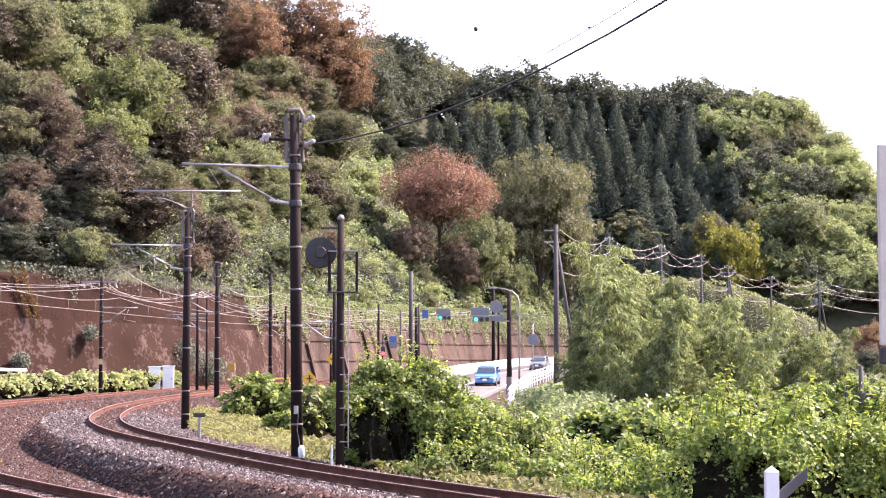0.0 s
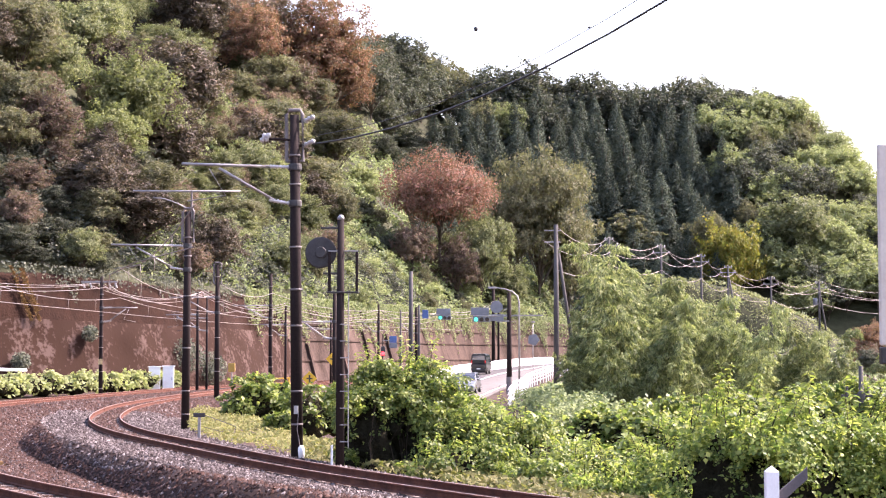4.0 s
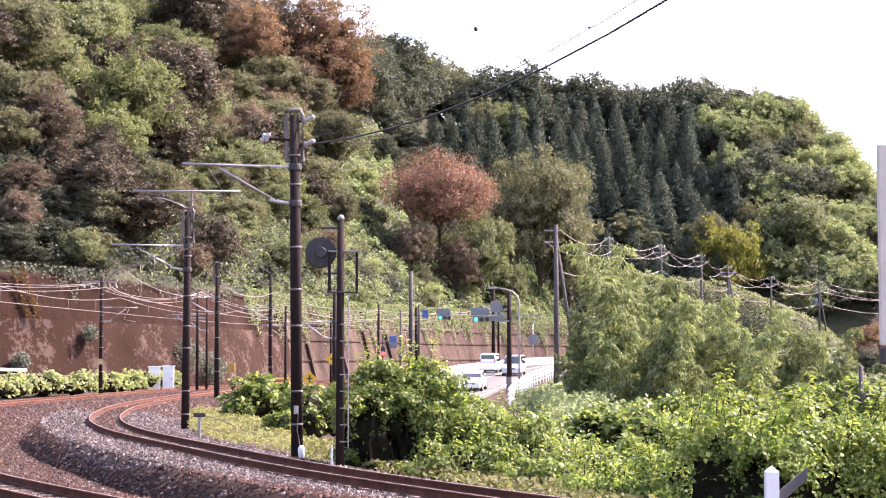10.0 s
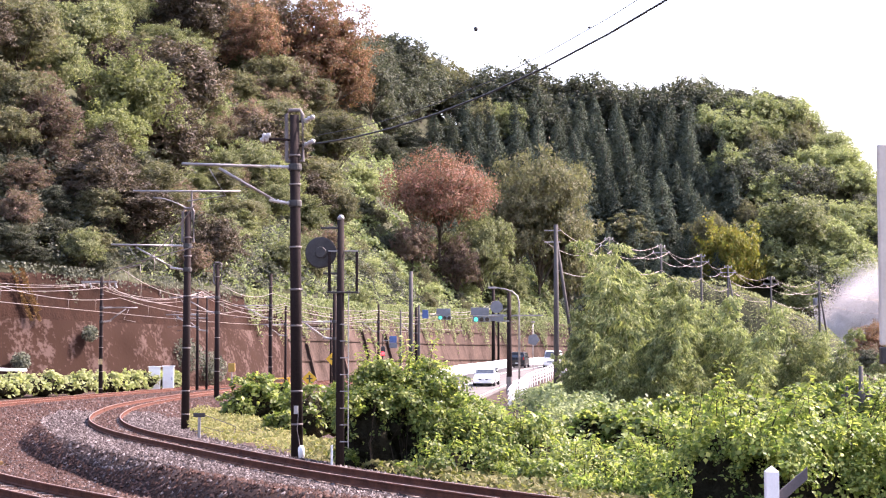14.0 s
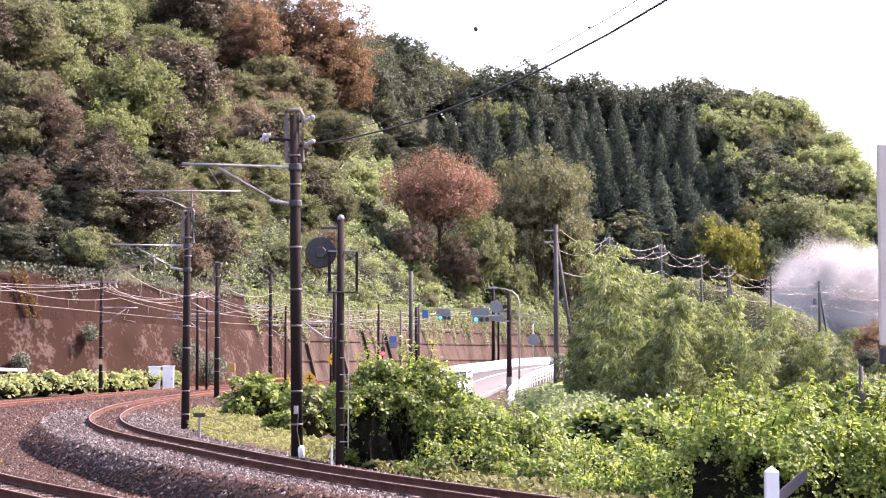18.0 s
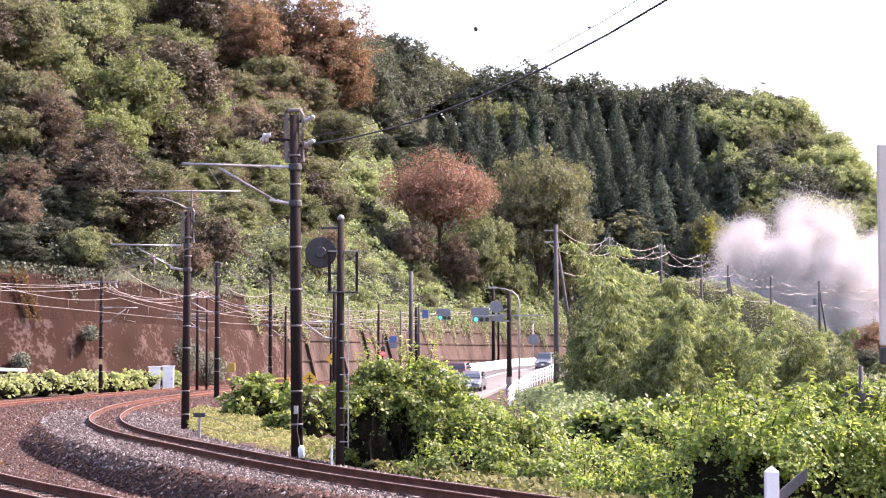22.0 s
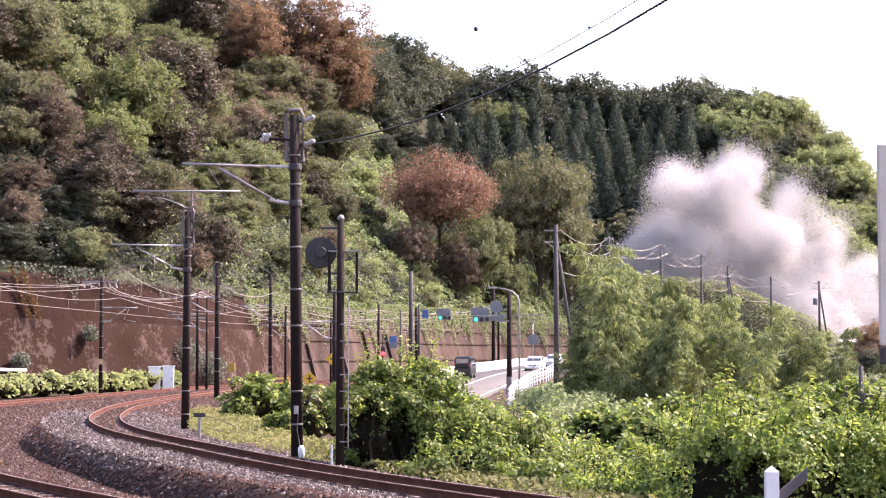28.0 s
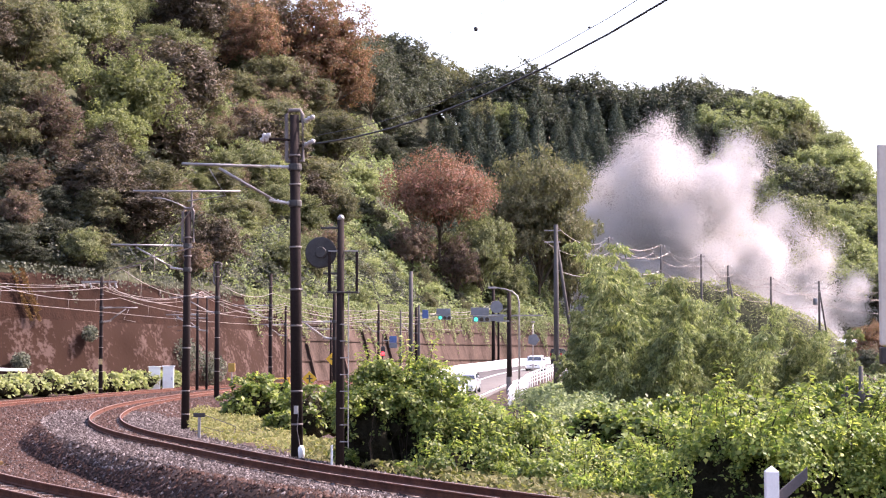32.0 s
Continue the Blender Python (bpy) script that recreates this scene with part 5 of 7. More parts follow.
    wire("feeder_wire", [(-13.2, 100.7, 6.6), (-12.4, 123, 6.9), (-6.0, 158, 6.6), (6.3, 212, 8.4)], 0.5, 0.02, M_WIRE, "pale sagging feeder wire")
    # lines leaving the near mast
    wire("feeder_cable", [(-3.2, 41.5, 7.5), (11.2, 14.4, 12.97)], 1.86, 0.022, M_CABLE, "black feeder cable running from the mast")
    wire("feeder_cable", [(-3.1, 41.5, 7.72), (11.0, 14.4, 13.4)], 1.9, 0.009, M_CABLE, "thin black cable running from the mast")
    w = wire("feeder_cable", [(-3.3, 41.4, 8.15), (9.0, 14.4, 10.6)], 0.05, 0.0035, M_CABLE, "hair-thin cable crossing the sky")
    for x, y, z, r in ((0.63, 32.1, 8.53, 0.045), (3.06, 35.1, 9.15, 0.028)):
        ball = Build().turn([(r * 0.3, -r), (r * 0.85, -r * 0.6), (r, 0), (r * 0.85, r * 0.6), (r * 0.3, r)], (x, y, z), n=10)
        tagged(new("line_spacer", ball.mesh("line_spacer", M_CABLE, True)), "small round black spacer on a cable", "spacer", "line spacers")
    # signal seen from behind
    s = thing("railway_signal", pose(-2.34, 38.7, 0), "round black railway signal on a grey tubular post seen from behind", "signal")
    part("post", Build().tube([(0, 0, -0.5), (0, 0, 2.5), (0, 0, 5.42)], [0.1, 0.095, 0.075], 14), M_MAST, s, smooth=True)
    part("post_cap", Build().turn([(0.078, 5.40), (0.08, 5.46), (0.05, 5.5), (0.01, 5.52)], n=12), M_STEEL, s, smooth=True)
    d = part("backboard", Build().turn([(0.33, -0.03), (0.36, -0.02), (0.36, 0.02), (0.33, 0.03)], (-0.46, 0.12, 4.66), "y", 28), M_DARKSTEEL, s, "round black backboard")
    part("lamp_housing", Build().turn([(0.12, 0.0), (0.16, 0.03), (0.16, 0.2), (0.13, 0.24)], (-0.46, 0.14, 4.66), "y", 18), M_DARKSTEEL, s)
    part("hub", Build().turn([(0.12, -0.06), (0.13, -0.04), (0.13, 0.09)], (-0.46, 0.05, 4.66), "y", 18), M_DARKSTEEL, s)
    part("arm", Build().box(-0.46, -0.03, 5.19, 0.06, 0.03, 5.24, 0.01), M_DARKSTEEL, s)
    part("arm", Build().box(-0.4, -0.03, 4.15, 0.06, 0.03, 4.2, 0.01), M_DARKSTEEL, s)
    part("arm", Build().box(-0.28, -0.03, 4.67, 0.4, 0.01, 4.70, 0.005), M_STEEL, s)
    part("hanging_rod", Build().box(-0.29, -0.03, 3.75, -0.22, 0.01, 4.68, 0.008), M_MAST, s)
    part("hanging_rod", Build().box(0.34, -0.03, 3.75, 0.4, 0.01, 4.68, 0.008), M_MAST, s)
    part("platform", Build().box(-0.32, -0.12, 3.72, 0.42, 0.12, 3.76, 0.01), M_DARKSTEEL, s)
    for k in range(8):
        part("rung", Build().tube([(0.0, -0.1, 0.35 + 0.38 * k), (0.19, -0.1, 0.35 + 0.38 * k)], 0.012, 6), M_STEEL, s)
    part("ladder_rail", Build().tube([(0.19, -0.1, 0.2), (0.19, -0.1, 3.72)], 0.014, 6), M_STEEL, s)
    part("marker_stub", Build().box(-0.2, -0.16, -0.2, -0.15, -0.1, 0.28, 0.01), M_WHITE, s, "short white stub")
    # distance post by the near track
    k = thing("marker_post", pose(4.91, 25.5, 0), "square white-painted marker post with a pointed top", "post")
    part("post", Build().add([(x, y, z) for z in (-1.6, 0.56) for x, y in ((-0.095, -0.095), (0.095, -0.095), (0.095, 0.095), (-0.095, 0.095))] + [(0, 0, 0.65)],
                             [(0, 1, 5, 4), (1, 2, 6, 5), (2, 3, 7, 6), (3, 0, 4, 7), (4, 5, 8), (5, 6, 8), (6, 7, 8), (7, 4, 8)]), M_WHITE, k)
    part("board", Build().add([(0.11, 0.02, 0.06), (0.56, 0.1, 0.44), (0.56, 0.1, 0.62), (0.11, 0.02, 0.26), (0.11, 0.06, 0.06), (0.56, 0.14, 0.44), (0.56, 0.14, 0.62), (0.11, 0.06, 0.26)],
                              [(0, 1, 2, 3), (7, 6, 5, 4), (0, 4, 5, 1), (3, 2, 6, 7), (1, 5, 6, 2), (0, 3, 7, 4)]), mat("dark_board", (0.10, 0.09, 0.095), (0.06, 0.055, 0.06)), k, "dark slanting board")
    # board on the platform edge
    q = thing("platform_sign", pose(3.42, 12.0, 0), "tall beige board on a steel post", "sign")
    part("panel", Build().box(-0.33, -0.03, 2.35, 0.5, 0.03, 3.78, 0.012), mat("beige_board", (0.62, 0.55, 0.47), (0.5, 0.43, 0.36), rough=0.6), q)
    part("lower_rail", Build().box(-0.33, -0.04, 2.22, 0.5, 0.04, 2.34, 0.01), M_DARKSTEEL, q)
    part("post", Build().box(0.3, -0.05, -0.6, 0.4, 0.05, 2.35, 0.008), M_STEEL, q)
    # two relay cabinets and a small plate on a stake
    for x, y in ((-22.6, 133.2), (-21.55, 133.4)):
        c = thing("relay_cabinet", pose(x, y, gz(x, y), 0, 0, 8), "pale grey steel relay cabinet beside the track", "cabinet", "relay cabinets")
        part("plinth", Build().box(-0.48, -0.38, -0.3, 0.48, 0.38, 0.12, 0.02), M_WALL, c)
        part("body", Build().box(-0.44, -0.34, 0.12, 0.44, 0.34, 1.95, 0.03), M_WHITE, c)
        part("roof", Build().box(-0.5, -0.4, 1.95, 0.5, 0.4, 2.05, 0.02), M_WHITE, c)
        dd = part("door", Build().box(-0.4, -0.36, 0.2, 0.4, -0.343, 1.88, 0.008), M_WHITE, c)
        part("handle", Build().box(0.26, -0.39, 0.95, 0.3, -0.36, 1.15, 0.006), M_DARKSTEEL, dd)
    st = thing("stake_sign", pose(-8.1, 56.6, gz(-8.1, 56.6)), "small dark plate on a pale stake in grass", "sign")
    part("stake", Build().box(-0.05, -0.03, -0.3, 0.05, 0.03, 0.75, 0.01), M_STEEL, st)
    part("plate", Build().box(-0.2, -0.06, 0.7, 0.2, -0.032, 0.84, 0.01), M_DARKSTEEL, st)
    part("handrail", Build().tube([(0.15, 0.4, 0.75), (1.05, 1.2, 0.35), (1.05, 1.2, -0.3)], 0.014, 6), M_POLE, st)
    part("handrail", Build().tube([(0.1, 0.5, 0.35), (1.05, 1.2, 0.05)], 0.01, 6), M_POLE, st)


# ------------------------------------------------------------ road furniture, utility poles
M_YELLOW = mat("yellow_paint", (0.75, 0.45, 0.03), (0.55, 0.32, 0.02), rough=0.5, bump=0.05)
M_BLUE = mat("blue_sign", (0.07, 0.13, 0.30), (0.06, 0.10, 0.24), rough=0.4, bump=0.02)
M_SIGNBACK = mat("sign_back", (0.20, 0.205, 0.225), (0.14, 0.145, 0.16), rough=0.5, metal=0.3, bump=0.05)
M_GREENLAMP = glow_mat("green_lamp", (0.02, 0.62, 0.30), 1.0)
M_REDLAMP = glow_mat("red_lamp", (0.9, 0.03, 0.03), 2.5)
M_DEADLAMP = mat("unlit_lens", (0.08, 0.06, 0.05), (0.05, 0.04, 0.04), rough=0.2)


def traffic_light(x, y, z, turn, pole_x, pole_y, board=True):
    t = thing("traffic_light", pose(x, y, z, 0, 0, turn), "horizontal traffic light showing green on an arm over the road", "traffic light", "traffic lights")
    part("housing", Build().box(-0.62, -0.1, -0.19, 0.62, 0.1, 0.19, 0.05), M_SIGNBACK, t)
    for k, (dx, m) in enumerate(((-0.4, M_GREENLAMP), (0, M_DEADLAMP), (0.4, M_DEADLAMP))):
        part("lens", Build().turn([(0.15, -0.115), (0.14, -0.125), (0.05, -0.13)], (dx, 0, 0), "y", 16), m, t, "glowing green lens" if k == 0 else "")
        b = Build()
        for j in range(9):
            a = math.pi * j / 8
            b.v += [(dx + 0.165 * math.cos(a), -0.1, 0.165 * math.sin(a)), (dx + 0.165 * math.cos(a), -0.34, 0.165 * math.sin(a) + 0.01), (dx + 0.18 * math.cos(a), -0.1, 0.18 * math.sin(a)), (dx + 0.18 * math.cos(a), -0.34, 0.18 * math.sin(a) + 0.01)]
        for j in range(8):
            o = j * 4
            b.f += [(o, o + 1, o + 5, o + 4), (o + 2, o + 6, o + 7, o + 3), (o + 1, o + 3, o + 7, o + 5)]
        part("visor", b, M_SIGNBACK, t)
    if board:
        part("name_board", Build().box(-0.75, 0.05, 0.3, 0.55, 0.09, 0.85, 0.02), M_SIGNBACK, t, "grey-blue board above the lamps")
    inv = t.matrix_basis.inverted()
    part("arm", Build().tube([inv @ Vector((pole_x, pole_y, z + 0.25)), (0.6, 0.06, 0.25), (-0.6, 0.06, 0.25)], 0.045, 8), M_STEEL, t)
    return t


def plain_pole(name, x, y, z1, r, material, label, category="pole", z0=None):
    b = gz(x, y) - 0.6 if z0 is None else z0
    t = thing(name, pose(x, y, b), label, category, "roadside poles")
    part("pole", Build().tube([(0, 0, 0), (0, 0, (z1 - b) * 0.5), (0, 0, z1 - b)], [r * 1.15, r, r * 0.8], 12), material, t, smooth=True)
    return t, z1 - b


def build_roadside():
    t, h = plain_pole("utility_pole", 4.76, 122, 6.9, 0.18, M_MAST, "dark utility pole with a pale wrapped foot beside the road", "utility pole")
    part("wrap", Build().turn([(0.215, 0.3), (0.22, 0.31), (0.22, 1.8), (0.215, 1.82)], n=12), M_BAND, t, "pale wrap on the foot")
    part("crossarm", Build().box(-0.2, -0.05, h - 1.7, 2.4, 0.05, h - 1.6, 0.01), M_STEEL, t)
    traffic_light(2.75, 121.5, 4.95, 4, 4.76, 122)
    s = thing("road_sign", pose(3.85, 121.8, 5.3), "round and square road signs seen from behind", "road sign", "road signs")
    part("disc", Build().turn([(0.44, -0.01), (0.45, 0), (0.44, 0.012)], (0, 0, 0.55), "y", 22), M_SIGNBACK, s)
    part("panel", Build().box(-0.5, -0.015, -0.45, 0.5, 0.015, 0.02, 0.01), M_SIGNBACK, s)
    part("bracket", Build().box(-0.05, 0.01, -0.5, 0.9, 0.05, -0.4, 0.01), M_STEEL, s)
    t, h = plain_pole("traffic_light_pole", -2.2, 156, 7.0, 0.12, M_POLE, "grey pole carrying a traffic light", "pole")
    traffic_light(0.15, 155.6, 5.85, 4, -2.2, 156)
    part("blue_sign", Build().box(0.3, -0.2, h - 1.2, 0.85, -0.17, h - 0.4, 0.02), M_BLUE, t, "blue guide sign")
    # street lamp
    b0 = gz(5.75, 128)
    t = thing("street_lamp", pose(5.75, 128, b0), "slender grey street lamp with a curved arm", "street lamp")
    hh = 7.2 - b0
    part("pole", Build().tube([(0, 0, -0.4), (0, 0, hh - 0.9), (-0.12, 0, hh - 0.35), (-0.5, 0, hh), (-1.1, 0, hh + 0.2), (-1.8, 0, hh + 0.3)], [0.09, 0.065, 0.055, 0.05, 0.045, 0.04], 10), M_STEEL, t, smooth=True)
    part("lamp_head", Build().box(-2.35, -0.14, hh + 0.22, -1.7, 0.14, hh + 0.36, 0.05), M_STEEL, t)
    # sign on a thin post
    t, h = plain_pole("road_sign", 8.0, 151, 5.4, 0.04, M_STEEL, "grey-backed road sign on a thin post", "road sign")
    part("plate", Build().turn([(0.55, -0.01), (0.56, 0), (0.55, 0.012)], (0.05, -0.06, h - 1.6), "y", 5), M_SIGNBACK, t)
    part("lamp", Build().box(-0.15, -0.3, h - 0.1, 0.15, 0.1, h + 0.05, 0.03), M_STEEL, t)
    plain_pole("utility_pole", -2.85, 151, 9.9, 0.2, M_POLE, "pale grey concrete utility pole", "utility pole")
    plain_pole("utility_pole", -3.75, 150, 6.4, 0.09, M_POLE, "thin pale pole beside the railway", "utility pole")
    # red lamp and blue guide sign on one post
    t, h = plain_pole("crossing_signal", -5.0, 141, 4.2, 0.05, M_MAST, "level-crossing signal post with a red lamp and blue sign", "signal")
    part("lamp_box", Build().box(-0.16, -0.16, h - 1.85, 0.2, 0.1, h - 1.05, 0.05), M_DARKSTEEL, t)
    part("lamp", Build().turn([(0.16, -0.17), (0.15, -0.18), (0.05, -0.19)], (0.02, 0, h - 1.65), "y", 16), M_REDLAMP, t, "glowing red lamp")
    part("sign", Build().box(0.55, -0.1, h - 0.75, 1.15, -0.07, h - 0.2, 0.02), M_BLUE, t, "blue sign")
    part("sign_plate", Build().box(0.55, -0.1, h - 1.2, 1.2, -0.07, h - 0.77, 0.02), M_SIGNBACK, t)
    part("sign_arm", Build().box(0, -0.06, h - 0.6, 0.9, -0.02, h - 0.54, 0.005), M_STEEL, t)
    # yellow diamond boards
    for x, y, z in ((-7.85, 100, 1.0), (-6.6, 102, 2.15)):
        b0 = gz(x, y)
        t = thing("warning_sign", pose(x, y, b0), "yellow diamond warning board with a black bar", "warning sign", "warning signs")
        part("post", Build().tube([(0, 0.05, -0.3), (0, 0.05, z - b0 + 0.2)], 0.035, 8), M_STEEL, t)
        k = 0.44
        part("board", Build().add([(0, -0.01, z - b0 - k), (k, -0.01, z - b0), (0, -0.01, z - b0 + k), (-k, -0.01, z - b0), (0, 0.015, z - b0 - k), (k, 0.015, z - b0), (0, 0.015, z - b0 + k), (-k, 0.015, z - b0)],
                                  [(0, 1, 2, 3), (7, 6, 5, 4), (0, 4, 5, 1), (1, 5, 6, 2), (2, 6, 7, 3), (3, 7, 4, 0)]), M_YELLOW, t)
        part("bar", Build().box(-0.05, -0.018, z - b0 - 0.2, 0.05, -0.012, z - b0 + 0.2), M_DARKSTEEL, t, "black bar")
        part("bar", Build().box(-0.18, -0.0182, z - b0 - 0.04, 0.18, -0.0125, z - b0 + 0.04), M_DARKSTEEL, t, "black bar")
    # crossing barrier and yellow box
    t = thing("crossing_barrier", pose(-15.4, 138, gz(-15.4, 138)), "yellow and steel barrier rails at a level crossing", "barrier")
    for x in (-1.5, 0, 1.6, 2.9):
        part("post", Build().box(x - 0.06, -0.06, -0.3, x + 0.06, 0.06, 1.05, 0.01), M_DARKSTEEL if x < 0 else M_YELLOW, t)
    for z in (0.55, 0.95):
        part("rail", Build().tube([(-1.6, -0.08, z), (3.0, -0.08, z)], 0.045, 8), M_YELLOW, t)
    t = thing("equipment_box", pose(-16.9, 136, gz(-16.9, 136)), "ochre equipment box on a post", "equipment box")
    part("post", Build().tube([(0, 0, -0.3), (0, 0, 1.6)], 0.05, 8), M_STEEL, t)
    part("box", Build().box(-0.26, -0.18, 1.5, 0.26, 0.18, 2.2, 0.03), mat("ochre_paint", (0.42, 0.26, 0.05), (0.3, 0.18, 0.04), rough=0.6), t)
    # guard rail behind the hedge
    line = curve_through([(-40, 112, 1.45), (-34, 119.5, 1.42), (-30.5, 125, 1.3)], 1.0)
    g = thing("guard_rail", Matrix(), "white steel guard rail behind a hedge", "guard rail", kind="structure")
    part("beam", sweep([(0, -0.11), (0.05, -0.06), (0.0, 0), (0.05, 0.06), (0, 0.11), (-0.02, 0)], line[0], line[1]), M_WHITE, g)
    for i in range(0, len(line[0]), 3):
        p = line[0][i]
        part("post", Build().tube([(p[0] - 0.1, p[1] + 0.1, gz(p[0], p[1]) - 0.3), (p[0] - 0.1, p[1] + 0.1, p[2] + 0.1)], 0.05, 8), M_POLE, g)
    # tall pole with a slanting strut at the bamboo
    t, h = plain_pole("utility_pole", 8.75, 131, 12.5, 0.2, M_POLE, "tall grey concrete utility pole with a slanting strut", "utility pole")
    part("strut", Build().tube([(0.05, 0.2, h - 1.2), (1.75, 0.6, 1.2)], 0.13, 10), M_POLE, t, smooth=True)
    for z in (h - 0.5, h - 1.4):
        part("crossarm", Build().box(-0.9, -0.05, z, 0.35, 0.05, z + 0.09, 0.01), M_STEEL, t)
    # line of poles receding to the right
    tops = []
    for i, (x, y, z) in enumerate(((21.1, 215, 17.5), (29.0, 225, 17.2), (36.0, 236, 16.6), (41.4, 246, 15.6), (48.4, 250, 14.1), (56.6, 255, 13.7))):
        t, h = plain_pole("utility_pole", x, y, z, 0.17, M_POLE, "grey concrete utility pole with crossarms on the valley side", "utility pole")
        for dz, w in ((0.35, 0.55), (1.1, 1.15)):
            part("crossarm", Build().box(-w, -0.06, h - dz - 0.05, w, 0.06, h - dz + 0.05, 0.01), M_STEEL, t)
            for k in (-0.9, 0.9):
                b = Build()
                insulator(b, (w * k, 0, h - dz + 0.05), (w * k, 0, h - dz + 0.3), 0.07, 2)
                part("insulator", b, M_PORCELAIN, t)
        if i in (3, 5):
            part("strut", Build().tube([(0.05, 0, h - 1.4), (2.3 if i == 3 else 1.6, 0.3, 0.5)], 0.13, 8), M_POLE, t, smooth=True)
        if i == 5:
            part("transformer", Build().turn([(0.3, h - 3.6), (0.34, h - 3.55), (0.34, h - 2.7), (0.28, h - 2.6)], (-0.6, 0, 0), n=14), M_SIGNBACK, t, "grey pole transformer", smooth=True)
        tops.append((x, y, z))
    tops = [(8.75, 131, 12.4)] + tops + [(75, 262, 12.8)]
    for dx, dz in ((0.0, 0.0), (-1.0, -1.1), (1.0, -1.1), (0.1, -3.4)):
        wire("power_line", [(x + dx, y, z + dz) for x, y, z in tops], 1.25 if dz > -2 else 1.0, 0.028, M_WIRE, "sagging silvery power line between utility poles", 10)
    # low pole with crossarms in the thicket
    t, h = plain_pole("utility_pole", 14.75, 60, 1.95, 0.1, M_POLE, "low grey pole with crossarms in the thicket", "utility pole")
    for z in (h - 1.05, h - 2.3):
        part("crossarm", Build().box(-0.7, -0.05, z - 0.05, 1.1, 0.05, z + 0.05, 0.01), M_POLE, t)
        for k in (-0.5, 0.25, 0.7):
            b = Build()
            insulator(b, (k, 0, z + 0.05), (k, 0, z + 0.32), 0.06, 3)
            part("insulator", b, M_POLE, t)
    part("collar", Build().turn([(0.12, h - 1.2), (0.14, h - 1.15), (0.14, h - 0.95), (0.11, h - 0.9)], n=12), M_POLE, t)


build_railway()
build_roadside()


# ------------------------------------------------------------ vehicles
M_TYRE = mat("tyre", (0.03, 0.03, 0.03), (0.02, 0.02, 0.02), rough=0.8)
M_GLASS = mat("tinted_glass", (0.035, 0.045, 0.055), (0.025, 0.03, 0.035), rough=0.08, bump=0.0, spec=0.8)
M_RIM = mat("alloy", (0.55, 0.55, 0.56), (0.4, 0.4, 0.41), rough=0.35, metal=0.8, bump=0.02)
M_LAMP = mat("lamp_glass", (0.8, 0.8, 0.78), (0.65, 0.65, 0.63), rough=0.1, bump=0.0, spec=0.8)
M_TAIL = mat("tail_glass", (0.45, 0.02, 0.02), (0.3, 0.015, 0.015), rough=0.15, bump=0.0, spec=0.7)
M_PLATE = mat("plate_white", (0.75, 0.75, 0.72), (0.65, 0.65, 0.62), rough=0.5, bump=0.02)
PAINTS = {"blue": (0.04, 0.15, 0.35), "black": (0.008, 0.008, 0.009), "white": (0.78, 0.78, 0.77), "silver": (0.45, 0.46, 0.48), "dark grey": (0.09, 0.095, 0.105), "maroon": (0.08, 0.025, 0.025)}
PAINT_MATS = {}
CAR_SHAPES = {  # length, width, height, belt, bonnet, screen foot, roof start, roof end, tail foot
    "sedan": (4.5, 1.7, 1.45, 0.92, 0.88, 1.05, 0.35, -1.15, -1.75),
    "hatchback": (3.9, 1.69, 1.52, 0.95, 0.9, 1.05, 0.4, -1.55, -1.88),
    "minivan": (4.6, 1.72, 1.85, 1.02, 0.98, 1.55, 0.75, -2.1, -2.24),
    "kei_van": (3.4, 1.5, 1.9, 1.05, 1.0, 1.5, 1.05, -1.6, -1.66),
    "suv": (4.5, 1.78, 1.72, 1.05, 1.0, 1.1, 0.45, -1.85, -2.15),
}


def paint(colour):
    if colour not in PAINT_MATS:
        c = PAINTS[colour]
        m = mat(colour.replace(" ", "_") + "_paint", c, tuple(k * 0.88 for k in c), rough=0.28, bump=0.01, spec=0.6 if max(c) > 0.05 else 0.25, scale=2)
        m.node_tree.nodes["Principled BSDF"].inputs["Coat Weight"].default_value = 0.6 if max(c) > 0.05 else 0.15
        PAINT_MATS[colour] = m
    return PAINT_MATS[colour]


def hull(sections):
    """A closed body through (y, [(x, z), ...]) sections of equal corner count."""
    n, b = len(sections[0][1]), Build()
    for y, ring in sections:
        b.v += [(x, y, z) for x, z in ring]
    for i in range(len(sections) - 1):
        b.f += [(i * n + j, i * n + (j + 1) % n, (i + 1) * n + (j + 1) % n, (i + 1) * n + j) for j in range(n)]
    b.f += [tuple(range(n)), tuple(range((len(sections) - 1) * n, len(sections) * n))[::-1]]
    return b


